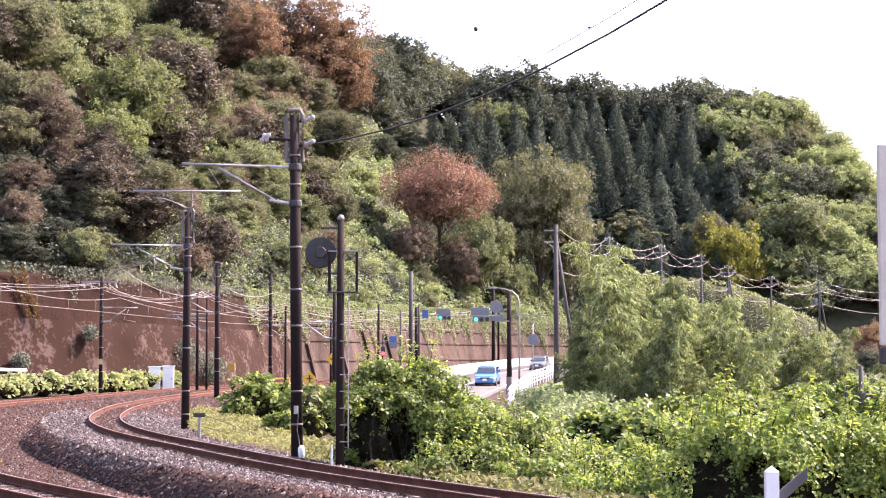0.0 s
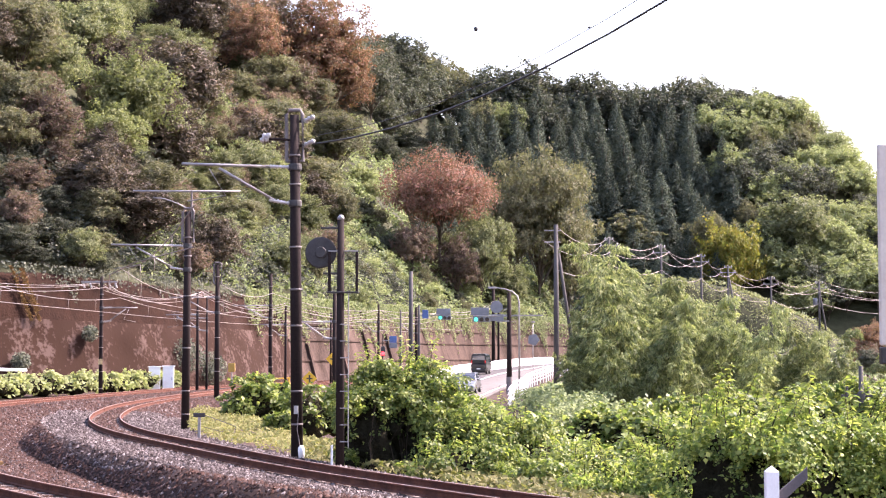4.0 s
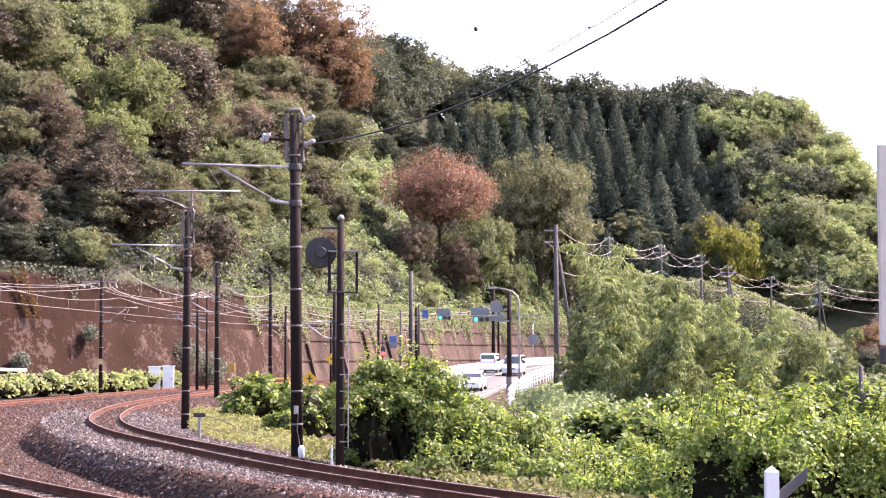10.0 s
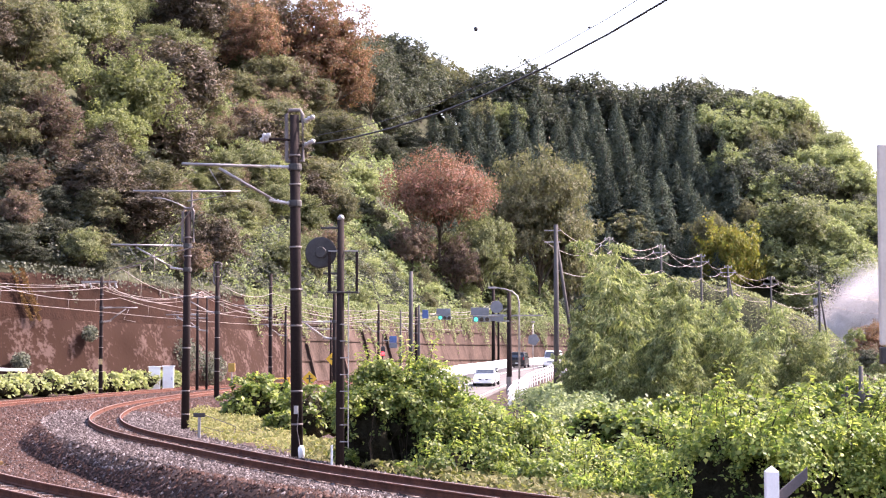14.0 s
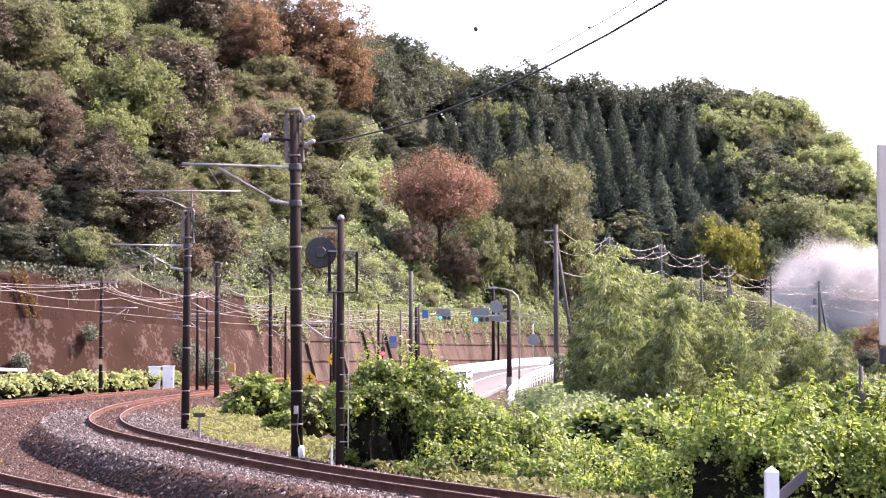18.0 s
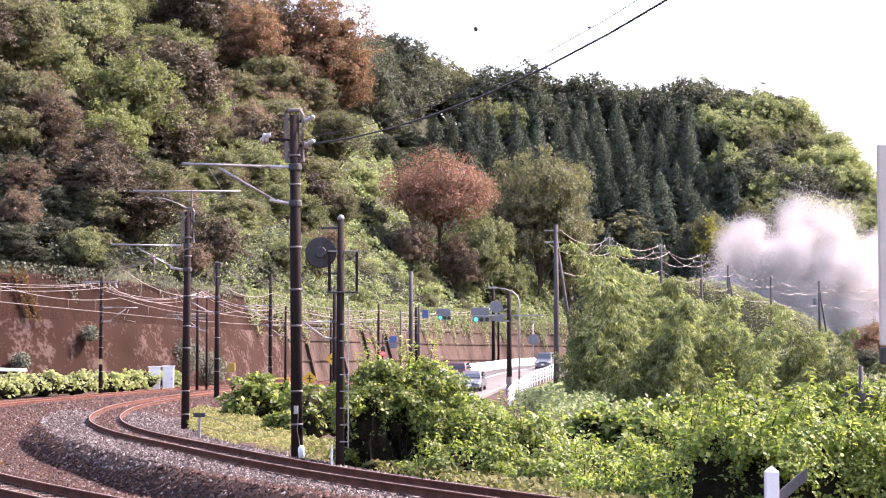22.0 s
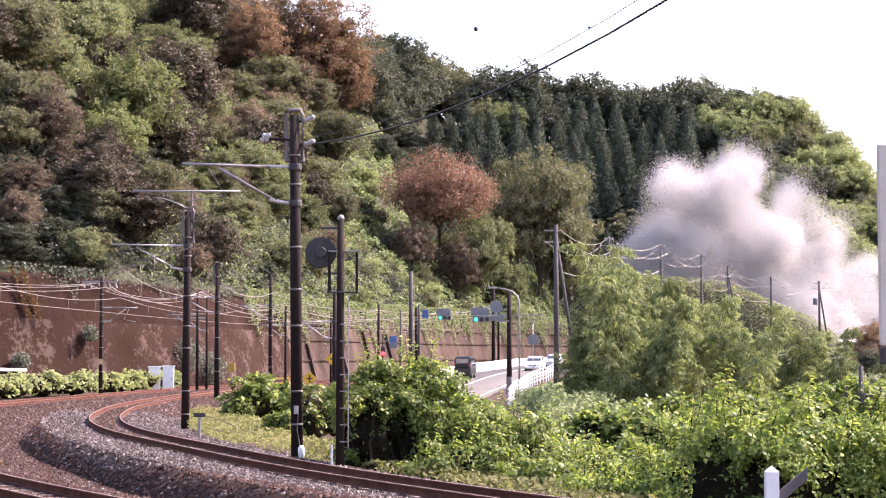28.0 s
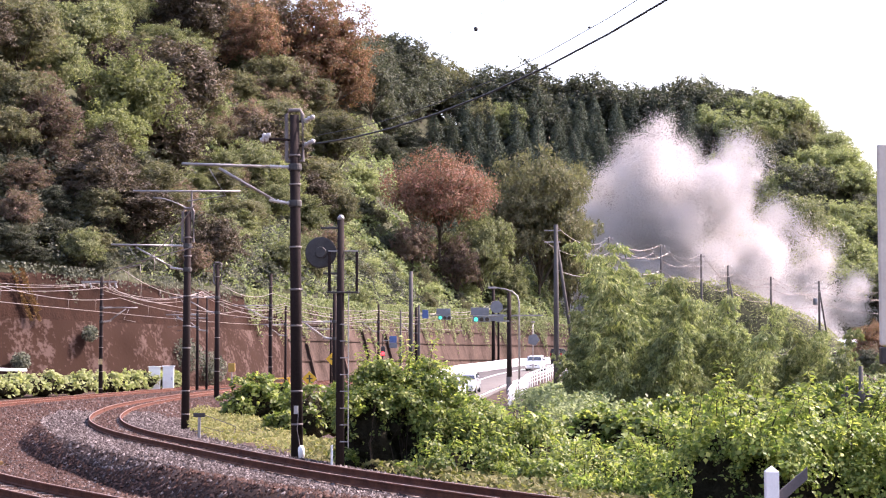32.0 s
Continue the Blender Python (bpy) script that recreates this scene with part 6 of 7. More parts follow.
def make_car(shape, colour, label):
    L, W, H, belt, hood, sf, r0, r1, tf = CAR_SHAPES[shape]
    t = thing("car" if shape != "kei_van" else "van", pose(0, 0, -20), label, "car" if shape != "kei_van" else "van", "passing vehicles")
    p, w, e = paint(colour), W / 2, L / 2

    def ring(k, zt, lo=0.24):
        return [(-w * k * 0.9, lo), (w * k * 0.9, lo), (w * k, lo + 0.14), (w * k, zt - 0.16), (w * k * 0.95, zt - 0.03), (w * k * 0.82, zt), (-w * k * 0.82, zt), (-w * k * 0.95, zt - 0.03), (-w * k, zt - 0.16), (-w * k, lo + 0.14)]
    rear = belt if shape != "sedan" else belt + 0.02
    part("body", hull([(-e, ring(0.86, rear - 0.14, 0.36)), (-e + 0.08, ring(0.96, rear - 0.04, 0.28)), (-e + 0.5, ring(1, rear)), (0, ring(1, belt)), (sf, ring(1, belt - 0.01)), (sf + 0.25, ring(0.99, hood)), (e - 0.22, ring(0.96, hood - 0.12)), (e - 0.05, ring(0.9, hood - 0.22, 0.28)), (e, ring(0.8, hood - 0.3, 0.36))]), p, t, smooth=False)

    def cab(k, z):
        return [(-w * k, belt - 0.03), (w * k, belt - 0.03), (w * (k - 0.035), belt + (z - belt) * 0.55), (w * (k - 0.12), z - 0.06), (w * (k - 0.22), z), (-w * (k - 0.22), z), (-w * (k - 0.12), z - 0.06), (-w * (k - 0.035), belt + (z - belt) * 0.55)]
    part("cabin", hull([(tf, cab(0.93, belt + 0.02)), ((tf * 0.35 + r1 * 0.65), cab(0.95, H - 0.12)), (r1, cab(0.96, H - 0.03)), ((r0 + r1) / 2, cab(0.96, H)), (r0, cab(0.95, H - 0.04)), (sf, cab(0.9, belt + 0.02))]), p, t)
    gt, gb = belt + (H - belt) * 0.84, belt + 0.06
    for s in (-1, 1):
        x1, x0 = s * w * 0.965, s * w * 0.885
        for a, b in ((r1 + 0.05, (r0 + r1) / 2 - 0.05), ((r0 + r1) / 2 + 0.05, r0 + 0.12)):
            lean = 0.18 if b > (r0 + r1) / 2 else -0.02
            q = Build().add([(x1, a - 0.06, gb), (x1, b + lean, gb), (x0, b - 0.02, gt), (x0, a + 0.03, gt), (x1 * 0.97, a - 0.06, gb), (x1 * 0.97, b + lean, gb), (x0 * 0.97, b - 0.02, gt), (x0 * 0.97, a + 0.03, gt)], [(0, 1, 2, 3), (7, 6, 5, 4), (0, 4, 5, 1), (1, 5, 6, 2), (2, 6, 7, 3), (3, 7, 4, 0)])
            part("side_window", q, M_GLASS, t, "dark glass")
        part("mirror", Build().box(s * w * 0.98 - 0.1, sf - 0.42, belt + 0.0, s * w * 0.98 + 0.1, sf - 0.3, belt + 0.13, 0.03), p, t)
        part("headlight", Build().box(s * w * 0.66 - 0.17, e - 0.19, hood - 0.36, s * w * 0.66 + 0.15, e - 0.02, hood - 0.22, 0.03), M_LAMP, t, "clear headlight")
        zt = H - 0.65 if shape in ("minivan", "kei_van", "hatchback", "suv") else belt - 0.25
        part("tail_light", Build().box(s * w * 0.84 - 0.07, -e - 0.005, zt - 0.2, s * w * 0.84 + 0.05, -e + 0.3, zt + 0.08, 0.02), M_TAIL, t, "red tail light")

    def pane(y0, z0, y1, z1, k0, k1, push):
        return Build().add([(-w * k0, y0 + push, z0), (w * k0, y0 + push, z0), (w * k1, y1 + push, z1), (-w * k1, y1 + push, z1), (-w * k0, y0 - push * 2, z0), (w * k0, y0 - push * 2, z0), (w * k1, y1 - push * 2, z1), (-w * k1, y1 - push * 2, z1)],
                           [(0, 1, 2, 3), (7, 6, 5, 4), (0, 4, 5, 1), (1, 5, 6, 2), (2, 6, 7, 3), (3, 7, 4, 0)])
    part("windscreen", pane(sf - 0.08, belt + 0.08, r0 + 0.08, H - 0.12, 0.84, 0.74, 0.03), M_GLASS, t, "dark glass")
    part("rear_window", pane(tf + 0.06, belt + 0.1, r1 - (r1 - tf) * 0.25, H - 0.16, 0.8, 0.72, -0.04), M_GLASS, t, "dark glass")
    for y in (-e, e):
        k = 1 if y > 0 else -1
        part("bumper", Build().box(-w * 0.86, y - 0.12 - 0.02 * k, 0.26, w * 0.86, y + 0.12 - 0.06 * k, 0.5, 0.06), p, t)
        part("licence_plate", Build().box(-0.17, y + k * 0.06 - 0.01, 0.42, 0.17, y + k * 0.075 + 0.01, 0.58), M_PLATE, t, "pale plate")
    part("grille", Build().box(-w * 0.42, e - 0.1, hood - 0.38, w * 0.42, e + 0.012, hood - 0.26, 0.02), M_DARKSTEEL, t)
    part("underbody", Build().box(-w * 0.8, -e + 0.25, 0.16, w * 0.8, e - 0.25, 0.3, 0.03), M_TYRE, t)
    for y in (-e + 0.75, e - 0.8):
        for s in (-1, 1):
            wh = part("wheel", Build().turn([(0.2, -0.09), (0.29, -0.1), (0.31, -0.07), (0.31, 0.07), (0.29, 0.1), (0.2, 0.09)], (0, 0, 0), "x", 20), M_TYRE, t, "black tyre", at=pose(s * (w - 0.09), y, 0.31))
            part("rim", Build().turn([(0.05, -0.095), (0.19, -0.085), (0.2, 0.085), (0.05, 0.095)], (0, 0, 0), "x", 14), M_RIM, wh)
    return t


# lane side (1: coming, -1: going away), shape, colour, wording, times with the distance up the valley
CARS = [
    (1, "hatchback", "blue", "blue hatchback coming down the road", [(0, 134.8), (0.4, 129.6), (1.2, 119)]),
    (1, "sedan", "dark grey", "dark grey sedan coming down the road", [(0, 173.9), (0.8, 163.2), (1.6, 151.7), (2.4, 141.3), (3.5, 127.2)]),
    (-1, "kei_van", "black", "black box-shaped van driving away", [(2.8, 137.6), (3.5, 147.0), (5.5, 188.5), (6.2, 201.5)]),
    (-1, "hatchback", "silver", "silver-white hatchback driving away", [(5.5, 148.4), (6.2, 161.0), (7, 177.3), (7.8, 194.8)]),
    (1, "sedan", "white", "white sedan coming down the road", [(6.6, 181.5), (7.4, 168.0), (8.2, 153.0), (9, 141.0), (10.2, 121.8)]),
    (-1, "minivan", "white", "white minivan driving away", [(8.2, 131.5), (9, 144.0), (9.8, 159.9), (10.6, 176.5), (11.4, 191.7)]),
    (1, "minivan", "silver", "silver minivan coming down the road", [(8.6, 177.2), (9.4, 164.2), (10.2, 149.6), (11, 137.0), (12.2, 118.9)]),
    (-1, "suv", "black", "black off-road car driving away", [(11, 132.5), (11.8, 145.3), (12.6, 159.1), (13.4, 174.5), (14.5, 193.5)]),
    (1, "sedan", "white", "white sedan coming down the road", [(11.8, 174.8), (12.6, 159.6), (13.4, 143.8), (14.5, 126.0)]),
    (1, "minivan", "white", "white minivan coming down the road", [(14.2, 181.5), (14.5, 175.7), (16.5, 138.4), (17.5, 122.6), (18, 115)]),
    (1, "sedan", "dark grey", "dark sedan coming down the road", [(18.5, 181.9), (19.5, 164.2), (20.4, 148.3), (21.2, 136.2), (22, 124.5)]),
    (-1, "hatchback", "maroon", "dark maroon hatchback driving away", [(21.2, 134.5), (22, 144.3), (22.8, 155.0), (24, 171.0), (25.5, 193.0)]),
    (1, "suv", "dark grey", "dark grey off-road car coming down the road", [(22, 178.5), (22.8, 167.0), (23.6, 154.4), (24.4, 142.6), (25.5, 128.0)]),
    (-1, "kei_van", "black", "tall black box-shaped van driving away", [(27.5, 139.8), (28.5, 155.0), (29.5, 170.2), (31, 194.2)]),
    (1, "sedan", "white", "white sedan coming down the road", [(27.5, 178.1), (28.5, 162.5), (29.5, 146.0), (31, 124.5)]),
    (1, "sedan", "silver", "grey-silver sedan coming down the road", [(28.5, 178.8), (29.5, 161.9), (31, 136.3), (32, 120.5)]),
    (1, "hatchback", "white", "white hatchback coming down the road", [(31.4, 180.2), (32, 170.7)]),
]
CAR_THINGS = [make_car(c[1], c[2], c[3]) for c in CARS]


def car_rows(side, marks):
    """Poses along the lane, half a second apart; before and after the marks the pace stays."""
    ln = lane(1.75 * side)
    arc = np.concatenate([[0], np.cumsum(np.linalg.norm(np.diff(ln, axis=0), axis=1))])
    m = (ln[:, 1] > 100) & (ln[:, 1] < 215)
    ts = np.array([a for a, b in marks])
    ss = np.interp([b for a, b in marks], ln[m][:, 1], arc[m])
    v0, v1 = (ss[1] - ss[0]) / (ts[1] - ts[0]), (ss[-1] - ss[-2]) / (ts[-1] - ts[-2])
    rows = []
    for t in np.arange(0, 32.01, 0.5):
        s = ss[0] + v0 * (t - ts[0]) if t < ts[0] else ss[-1] + v1 * (t - ts[-1]) if t > ts[-1] else float(np.interp(t, ts, ss))
        p = np.array([np.interp(s, arc, ln[:, k]) for k in range(3)])
        q = np.array([np.interp(s + 1.5, arc, ln[:, k]) for k in range(3)])
        o = np.array([np.interp(s - 1.5, arc, ln[:, k]) for k in range(3)])
        d = (q - o) * side * -1
        over = min(0, s) if s < 0 else max(0, s - arc[-1])
        if over:
            p = p + (ln[1] - ln[0] if s < 0 else ln[-1] - ln[-2]) * over
            d = (ln[1] - ln[0] if s < 0 else ln[-1] - ln[-2]) * side * -1
        rz = math.degrees(math.atan2(-d[0], d[1]))
        rx = math.degrees(math.atan2(d[2], math.hypot(d[0], d[1])))
        rows.append((float(t), pose(p[0], p[1], p[2] + 0.02, rx, 0, rz)))
    return rows


# ------------------------------------------------------------ steam train
RAIL_Z = 1.55
M_BOILER = mat("boiler_black", (0.035, 0.034, 0.036), (0.02, 0.02, 0.02), rough=0.45, scale=2, fine=20, bump=0.05)
M_COACHBLUE = mat("coach_blue", (0.05, 0.10, 0.32), (0.04, 0.08, 0.26), rough=0.4, bump=0.02)
M_COACHWHITE = mat("coach_white", (0.78, 0.78, 0.78), (0.66, 0.66, 0.66), rough=0.45, bump=0.02)


def wheels(t, xs, r, y=0.56):
    for x in xs:
        for s in (-1, 1):
            part("wheel", Build().turn([(r * 0.3, -0.05), (r * 0.9, -0.05), (r, -0.06), (r * 1.04, 0.05), (r * 0.3, 0.06)], (x, s * y, r), "y", 16), M_DARKSTEEL, t)


def make_loco():
    """Small steam locomotive with tender; it runs towards -x."""
    t = thing("steam_locomotive", pose(0, 0, -20), "black steam locomotive with tender under smoke", "locomotive")
    part("boiler", Build().turn([(0.68, -5.6), (0.74, -5.5), (0.74, -3.2), (0.7, -3.18), (0.7, 1.4), (0.74, 1.42), (0.76, 2.2)], (0, 0, 2.25), "x", 24), M_BOILER, t, smooth=True)
    part("smokebox_door", Build().turn([(0.05, -5.78), (0.5, -5.7), (0.6, -5.6)], (0, 0, 2.25), "x", 20), M_BOILER, t)
    part("chimney", Build().turn([(0.26, 2.9), (0.2, 3.1), (0.2, 3.5), (0.26, 3.55), (0.24, 3.62)], (-4.6, 0, 0), n=16), M_BOILER, t, smooth=True)
    part("dome", Build().turn([(0.36, 2.85), (0.36, 3.15), (0.26, 3.34), (0.05, 3.4)], (-1.6, 0, 0), n=16), M_BOILER, t, smooth=True)
    part("running_board", Build().box(-6.0, -1.2, 1.45, 2.4, 1.2, 1.52, 0.01), M_BOILER, t)
    part("cab", Build().box(2.2, -1.25, 1.3, 4.0, 1.25, 3.3, 0.05), M_BOILER, t)
    part("cab_roof", Build().box(2.0, -1.38, 3.3, 4.3, 1.38, 3.42, 0.04), M_BOILER, t)
    for s in (-1, 1):
        part("cab_window", Build().box(2.6, s * 1.26 - 0.02, 2.4, 3.5, s * 1.26 + 0.02, 2.95), M_GLASS, t)
        part("cylinder", Build().turn([(0.3, -5.2), (0.34, -5.15), (0.34, -4.2), (0.3, -4.15)], (0, s * 0.95, 0.85), "x", 16), M_BOILER, t)
        part("side_rod", Build().box(-3.2, s * 0.8 - 0.04, 0.6, 1.2, s * 0.8 + 0.04, 0.72, 0.01), M_STEEL, t)
        part("smoke_deflector", Build().box(-5.6, s * 1.15 - 0.02, 1.8, -4.2, s * 1.15 + 0.02, 3.2, 0.01), M_BOILER, t)
    part("frame", Build().box(-6.1, -0.5, 0.6, 4.2, 0.5, 1.45, 0.02), M_BOILER, t)
    part("buffer_beam", Build().box(-6.3, -1.2, 0.85, -6.1, 1.2, 1.3, 0.02), M_BOILER, t)
    part("headlamp", Build().turn([(0.15, -6.0), (0.18, -5.98), (0.18, -5.75)], (0, 0, 3.0), "x", 14), M_LAMP, t)
    part("tender", Build().box(4.6, -1.25, 1.0, 9.6, 1.25, 2.9, 0.06), M_BOILER, t)
    part("coal", Build().turn([(1.05, 2.9), (0.8, 3.15), (0.3, 3.25)], (6.6, 0, 0), n=10), M_CORE, t)
    wheels(t, (-3.2, -1.7, -0.2, 1.3), 0.68)
    wheels(t, (-5.0, 5.6, 7.1, 8.6), 0.43)
    return t


def make_coach():
    t = thing("railway_coach", pose(0, 0, -20), "white and blue passenger coach with a pale roof", "railway coach", "coaches")
    part("lower_body", Build().box(-9.6, -1.4, 0.95, 9.6, 1.4, 1.95, 0.06), M_COACHBLUE, t, "blue lower side")
    part("upper_body", Build().box(-9.6, -1.39, 1.95, 9.6, 1.39, 3.25, 0.05), M_COACHWHITE, t)
    part("roof", hull([(-9.7, [(-1.43, 3.22), (1.43, 3.22), (1.2, 3.5), (0.6, 3.68), (-0.6, 3.68), (-1.2, 3.5)]), (9.7, [(-1.43, 3.22), (1.43, 3.22), (1.2, 3.5), (0.6, 3.68), (-0.6, 3.68), (-1.2, 3.5)])]), M_COACHWHITE, t, "pale arched roof", at=pose(0, 0, 0, 0, 0, 90))
    for k in range(9):
        for s in (-1, 1):
            part("window", Build().box(-8.0 + k * 1.95, s * 1.395 - 0.015, 2.05, -6.75 + k * 1.95, s * 1.395 + 0.015, 2.9, 0.01), M_GLASS, t)
    part("underframe", Build().box(-9.4, -1.1, 0.6, 9.4, 1.1, 0.95, 0.03), M_DARKSTEEL, t)
    wheels(t, (-7.6, -5.5, 5.5, 7.6), 0.43)
    return t


LOCO = make_loco()
COACHES = [make_coach()]
for i in range(3):
    COACHES.append(copy_thing(COACHES[0], pose(0, 0, -20)))
TRAIN_PATH = curve_through([(-60, 296), (0, 286), (30, 284), (60, 286), (100, 292), (180, 306), (300, 320)], 0.5)


def build_far_line():
    pts, hd = TRAIN_PATH[0][::4], TRAIN_PATH[1][::4]
    i0 = int(np.argmin(np.abs(pts[:, 0] - 12)))
    strip("embankment", (pts[i0:], hd[i0:]), [(-5.5, -3.0), (-2.2, RAIL_Z - 0.2), (2.2, RAIL_Z - 0.2), (5.5, -3.0)], M_BALLAST, "ballasted embankment of the far line", "embankment")
    t = thing("far_track", Matrix(), "rusty track of the far line", "railway track", kind="structure")
    for s in (-0.55, 0.55):
        part("rail", sweep([(s - 0.05, RAIL_Z - 0.2), (s + 0.05, RAIL_Z - 0.2), (s + 0.035, RAIL_Z), (s - 0.035, RAIL_Z)], pts[i0:], hd[i0:]), M_RUST, t)
    # pipe fence in front of the grassy spur
    f = thing("pipe_fence", Matrix(), "pale two-rail pipe fence on the far slope", "fence", kind="structure")
    for z in (9.0, 6.9):
        part("rail", Build().tube([(47, 291, z), (56, 291, z - 0.1), (64, 291.5, z - 0.3)], 0.06, 6), M_STEEL, f)
    for x in (47, 51.5, 56, 60, 64):
        part("post", Build().tube([(x, 291.1, gz(x, 291) - 0.3), (x, 291.1, 9.0)], 0.07, 6), M_STEEL, f)


def loco_x(t):
    """Where the chimney is along the far line at t."""
    return float(np.interp(t, [0, 12, 16.5, 19, 21, 23, 25.5, 28, 32], [104.5, 72.0, 59.7, 53.2, 48.2, 43.2, 37.2, 31.3, 23.0]))


def on_far_line(x):
    pts, hd = TRAIN_PATH
    i = int(np.argmin(np.abs(pts[:, 0] - x)))
    return pts[i], hd[i]


def train_rows(back):
    rows = []
    for t in np.arange(0, 32.01, 2.0):
        x = loco_x(float(t)) + 4.6 + back
        p, h = on_far_line(x)
        rows.append((float(t), pose(x, float(np.interp(x, TRAIN_PATH[0][:, 0], TRAIN_PATH[0][:, 1])), RAIL_Z, 0, 0, math.degrees(math.atan2(h[1], h[0])))))
    return rows


# ------------------------------------------------------------ bird
M_PLUMAGE = mat("brown_plumage", (0.12, 0.085, 0.06), (0.05, 0.036, 0.028), rough=0.8, scale=6, fine=30, spec=0.1)


def make_bird():
    """A large soaring bird of prey, heading towards -x."""
    t = thing("bird", pose(0, 0, -20), "large brown bird of prey soaring with spread wings", "bird")
    part("body", Build().turn([(0.02, -0.32), (0.06, -0.26), (0.075, -0.18), (0.1, -0.02), (0.085, 0.14), (0.04, 0.26)], axis="x", n=10), M_PLUMAGE, t, smooth=True)
    part("tail", Build().add([(0.2, -0.04, 0.0), (0.2, 0.04, 0.0), (0.5, 0.14, 0.01), (0.45, 0, 0.01), (0.5, -0.14, 0.01), (0.2, -0.04, 0.02), (0.2, 0.04, 0.02), (0.5, 0.14, 0.02), (0.45, 0, 0.02), (0.5, -0.14, 0.02)],
                             [(0, 1, 2, 3, 4), (9, 8, 7, 6, 5), (0, 5, 6, 1), (1, 6, 7, 2), (2, 7, 8, 3), (3, 8, 9, 4), (4, 9, 5, 0)]), M_PLUMAGE, t)
    for k in (-1, 1):
        lo = [(-0.14, 0.05 * k, 0.04), (-0.2, 0.4 * k, 0.12), (-0.08, 0.8 * k, 0.14), (0.1, 0.76 * k, 0.13), (0.12, 0.38 * k, 0.1), (0.14, 0.05 * k, 0.03)]
        part("wing", Build().add(lo + [(x, y, z + 0.025) for x, y, z in lo], [(0, 1, 2, 3, 4, 5), (11, 10, 9, 8, 7, 6)] + [(i, i + 6, (i + 1) % 6 + 6, (i + 1) % 6) for i in range(6)]), M_PLUMAGE, t)
    return t


BIRD = make_bird()
BIRD_WAY = [(0, 96.5, 23.4), (6, 74.2, 22.7), (11, 58.3, 22.4), (13, 48.0, 22.1), (13.5, 43.4, 21.4), (14, 40.1, 21.8), (14.5, 36.8, 22.6), (15.5, 38.6, 24.3), (16.5, 50.1, 26.6), (18, 59.7, 29.8), (20, 58.5, 31.7), (21, 49.5, 32.0), (22, 36.2, 33.1), (22.5, 41.9, 33.6), (23, 52.2, 36.2), (23.5, 48.7, 38.4), (24, 43.0, 39.0), (24.5, 40.4, 39.3), (25, 36.3, 39.2), (26, 27.3, 40.7), (27.3, 11.3, 45.3), (29, -10.6, 55.7), (32, -44.3, 75.4)]


# ------------------------------------------------------------ smoke
def smoke_mat(name, a, b, dense):
    """Thin flakes of smoke: light scatters through them, and each lets part of the view pass."""
    m = leaf_mat(name, [a, b], trans=0.5, rough=1.0, spec=0.0)
    nt = m.node_tree
    for n in nt.nodes:
        if n.bl_idname == "ShaderNodeMix":
            n.inputs[7].default_value = (1, 1, 1, 1)
        if n.bl_idname == "ShaderNodeMapRange":
            n.inputs["To Min"].default_value, n.inputs["To Max"].default_value = 0.97, 1.03
    out = nt.nodes["Material Output"]
    body = out.inputs[0].links[0].from_socket
    clear, mx = nt.nodes.new("ShaderNodeBsdfTransparent"), nt.nodes.new("ShaderNodeMixShader")
    mx.inputs[0].default_value = dense
    nt.links.new(clear.outputs[0], mx.inputs[1])
    nt.links.new(body, mx.inputs[2])
    nt.links.new(mx.outputs[0], out.inputs[0])
    return m


M_SMOKE = smoke_mat("pale_smoke", (0.70, 0.665, 0.645), (0.76, 0.725, 0.705), 0.4)
M_SOOT = smoke_mat("sooty_smoke", (0.30, 0.27, 0.27), (0.42, 0.38, 0.38), 0.6)


def puff_mesh(seed, r, n, flake, material):
    """A soft billow of thin flakes, thinning out towards the rim."""
    rng = np.random.default_rng(seed)
    c = np.vstack([np.zeros((1, 3)), unit(rng, 11) * r * rng.uniform(0.35, 0.75, 11)[:, None]])
    rr = r * np.concatenate([[0.42], rng.uniform(0.16, 0.3, 11)])
    k = rng.choice(12, n, p=rr ** 2 / (rr ** 2).sum())
    p = c[k] + np.clip(rng.normal(0, 1, (n, 3)), -2.4, 2.4) * rr[k][:, None]
    nr = 0.26 * (p - c[k]) / rr[k][:, None] + 0.12 * p / r + np.array([0.25, -0.75, 0.45]) + rng.normal(0, 0.1, (n, 3))
    nr /= np.linalg.norm(nr, axis=1)[:, None]
    v, f = leaf_cards(p, nr, rng.uniform(0.6, 1.3, n) * flake, rng, long=1.2, fold=0.05)
    return tri_mesh("puff", v, f, material)


PUFF_MESHES = [puff_mesh(51 + i, r, n, 0.165, M_SMOKE) for i, (r, n) in enumerate(((2.6, 4200), (3.4, 6000), (4.4, 9000), (5.6, 13000)))]
SOOT_MESHES = [puff_mesh(61 + i, r, 500, 0.2, M_SOOT) for i, r in enumerate((0.9, 1.2, 1.5))]
PUFFS = []


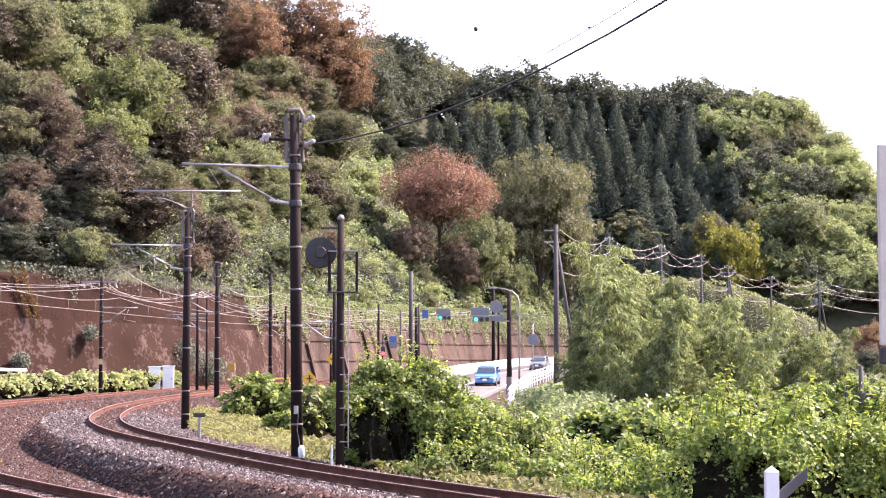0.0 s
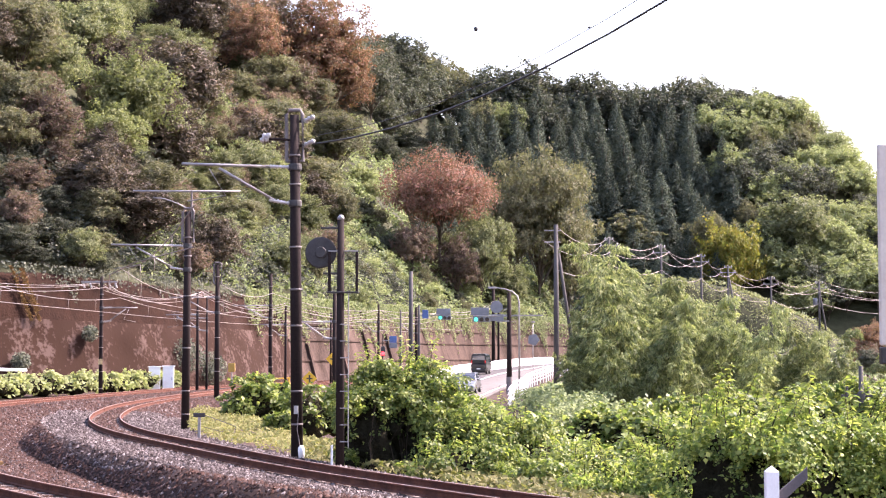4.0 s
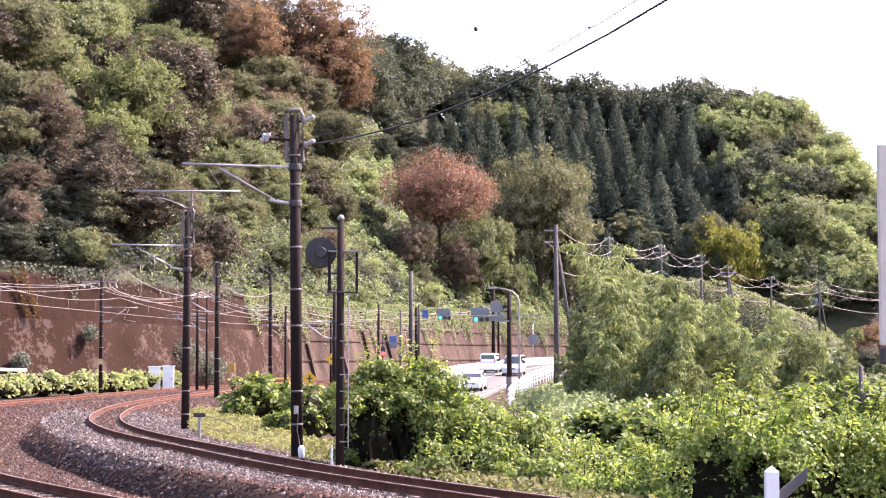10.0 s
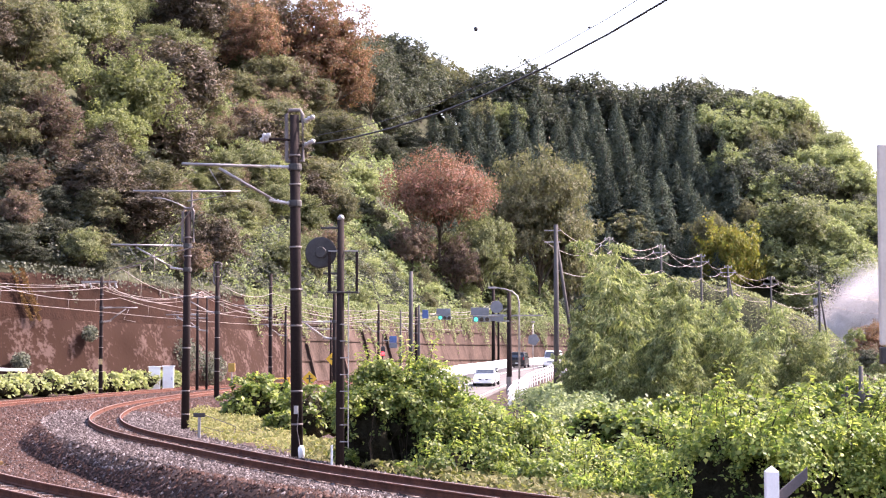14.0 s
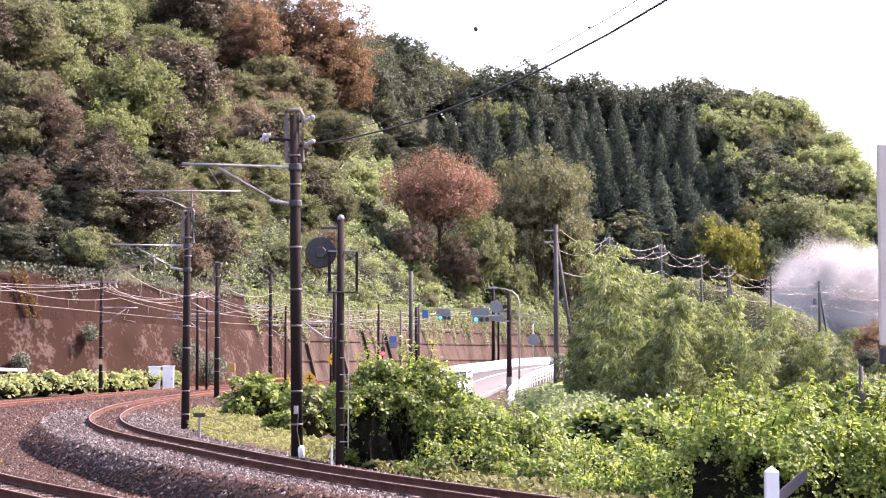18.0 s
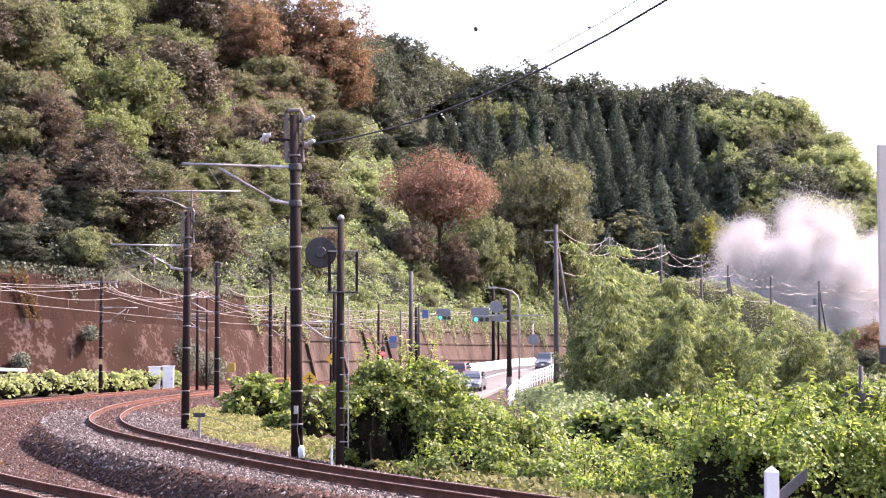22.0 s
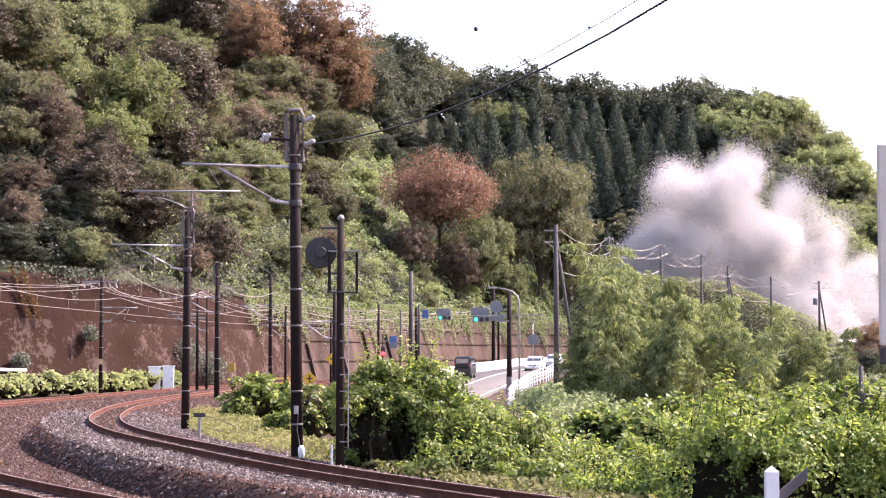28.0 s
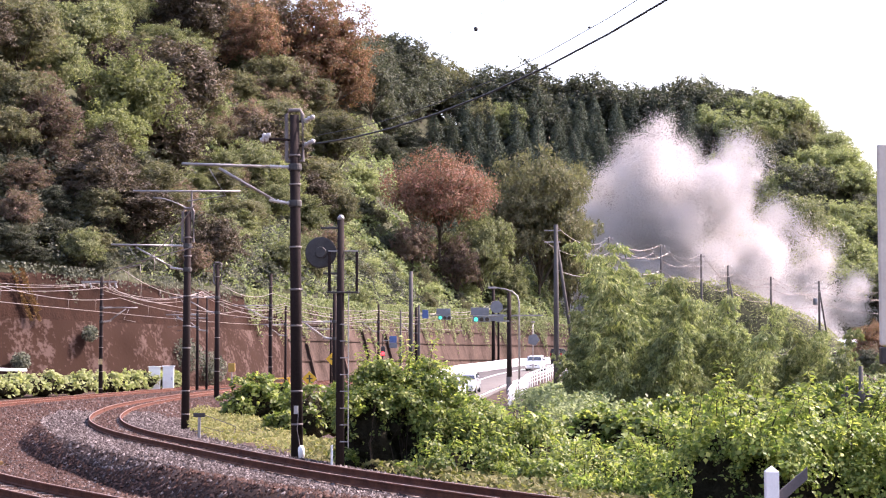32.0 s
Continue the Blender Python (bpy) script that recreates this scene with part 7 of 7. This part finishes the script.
def build_smoke():
    rng = np.random.default_rng(77)
    for i in range(230):
        te = 7.5 + 24.3 * (i + rng.random()) / 230
        size = int(rng.choice(4, p=[0.12, 0.24, 0.32, 0.32]))
        ob = new("smoke_puff", PUFF_MESHES[size])
        tagged(ob, "billowing pale grey-white steam-engine smoke", "smoke", "smoke plume")
        rise = rng.random() * float(np.interp(te, [7.5, 12, 16, 20, 25], [0.22, 0.42, 0.68, 0.86, 1.0]))
        PUFFS.append((ob, te, rise, rng.normal(-1.2, 3.2), rng.uniform(-3, 5), rng.uniform(-40, 40), rng.uniform(-0.4, 0.1)))
    for i in range(9):
        ob = new("smoke_puff", SOOT_MESHES[i % 3])
        tagged(ob, "dark sooty smoke rising from the chimney", "smoke", "smoke plume")
        PUFFS.append((ob, -1, i * 0.62, rng.normal(0, 0.25) + i * 0.28, rng.normal(0, 0.4), rng.uniform(0, 360), 0))


def puff_rows(te, hgt, dx, dy, turn, drift):
    rows = []
    if te < 0:          # stays with the chimney
        for t in np.arange(0, 32.01, 2.0):
            x = loco_x(float(t)) + dx
            rows.append((float(t), pose(x, 285 + dy, RAIL_Z + 4.0 + hgt, 0, 0, turn + 6 * t)))
        return rows
    times = sorted({0.0, 32.0} | {round(min(32.0, te + a), 2) for a in (0, 0.7, 1.5, 3, 5, 8, 11, 13, 17)} | {round(te * k, 2) for k in (0.25, 0.5, 0.75)})
    for t in times:
        if t <= te:
            rows.append((t, pose(loco_x(t) + 2, 286, RAIL_Z - 6, 0, 0, turn)))
            continue
        a = t - te
        g = 1 - math.exp(-a / 2.6)
        z = RAIL_Z + 3.0 + hgt * (21 * (1 - math.exp(-a / 1.6)) + 1.9 * min(a, 8)) - 0.7 * max(0, a - 10)
        rows.append((t, pose(loco_x(te) + dx * g + drift * a + 0.8, 286 + dy * g + 2.4 * max(0, a - 11), z, 0, 0, turn + 0.8 * a)))
    return rows


build_far_line()
build_smoke()


# ------------------------------------------------------------ what moves
def motions():
    for (side, shape, colour, label, marks), ob in zip(CARS, CAR_THINGS):
        walk(ob, car_rows(side, marks))
    walk(LOCO, train_rows(0))
    walk(BIRD, [(t, pose(x, 190, z, 22 * math.sin(t * 0.9), 0, 15 * math.sin(t * 0.35))) for t, x, z in BIRD_WAY])
    for i, ob in enumerate(COACHES):
        walk(ob, train_rows(20.2 + i * 19.9))
    for ob, *rest in PUFFS:
        walk(ob, puff_rows(*rest))

    # the bamboo sways a little
    for i, (ob, m) in enumerate(GROVE):
        rows = [(float(t), m @ pose(0, 0, 0, 1.3 * math.sin(t * 1.35 + i * 0.7), 1.6 * math.sin(t * 1.1 + i * 0.45), 0)) for t in np.arange(0, 32.01, 1.0)]
        walk(ob, rows)


motions()
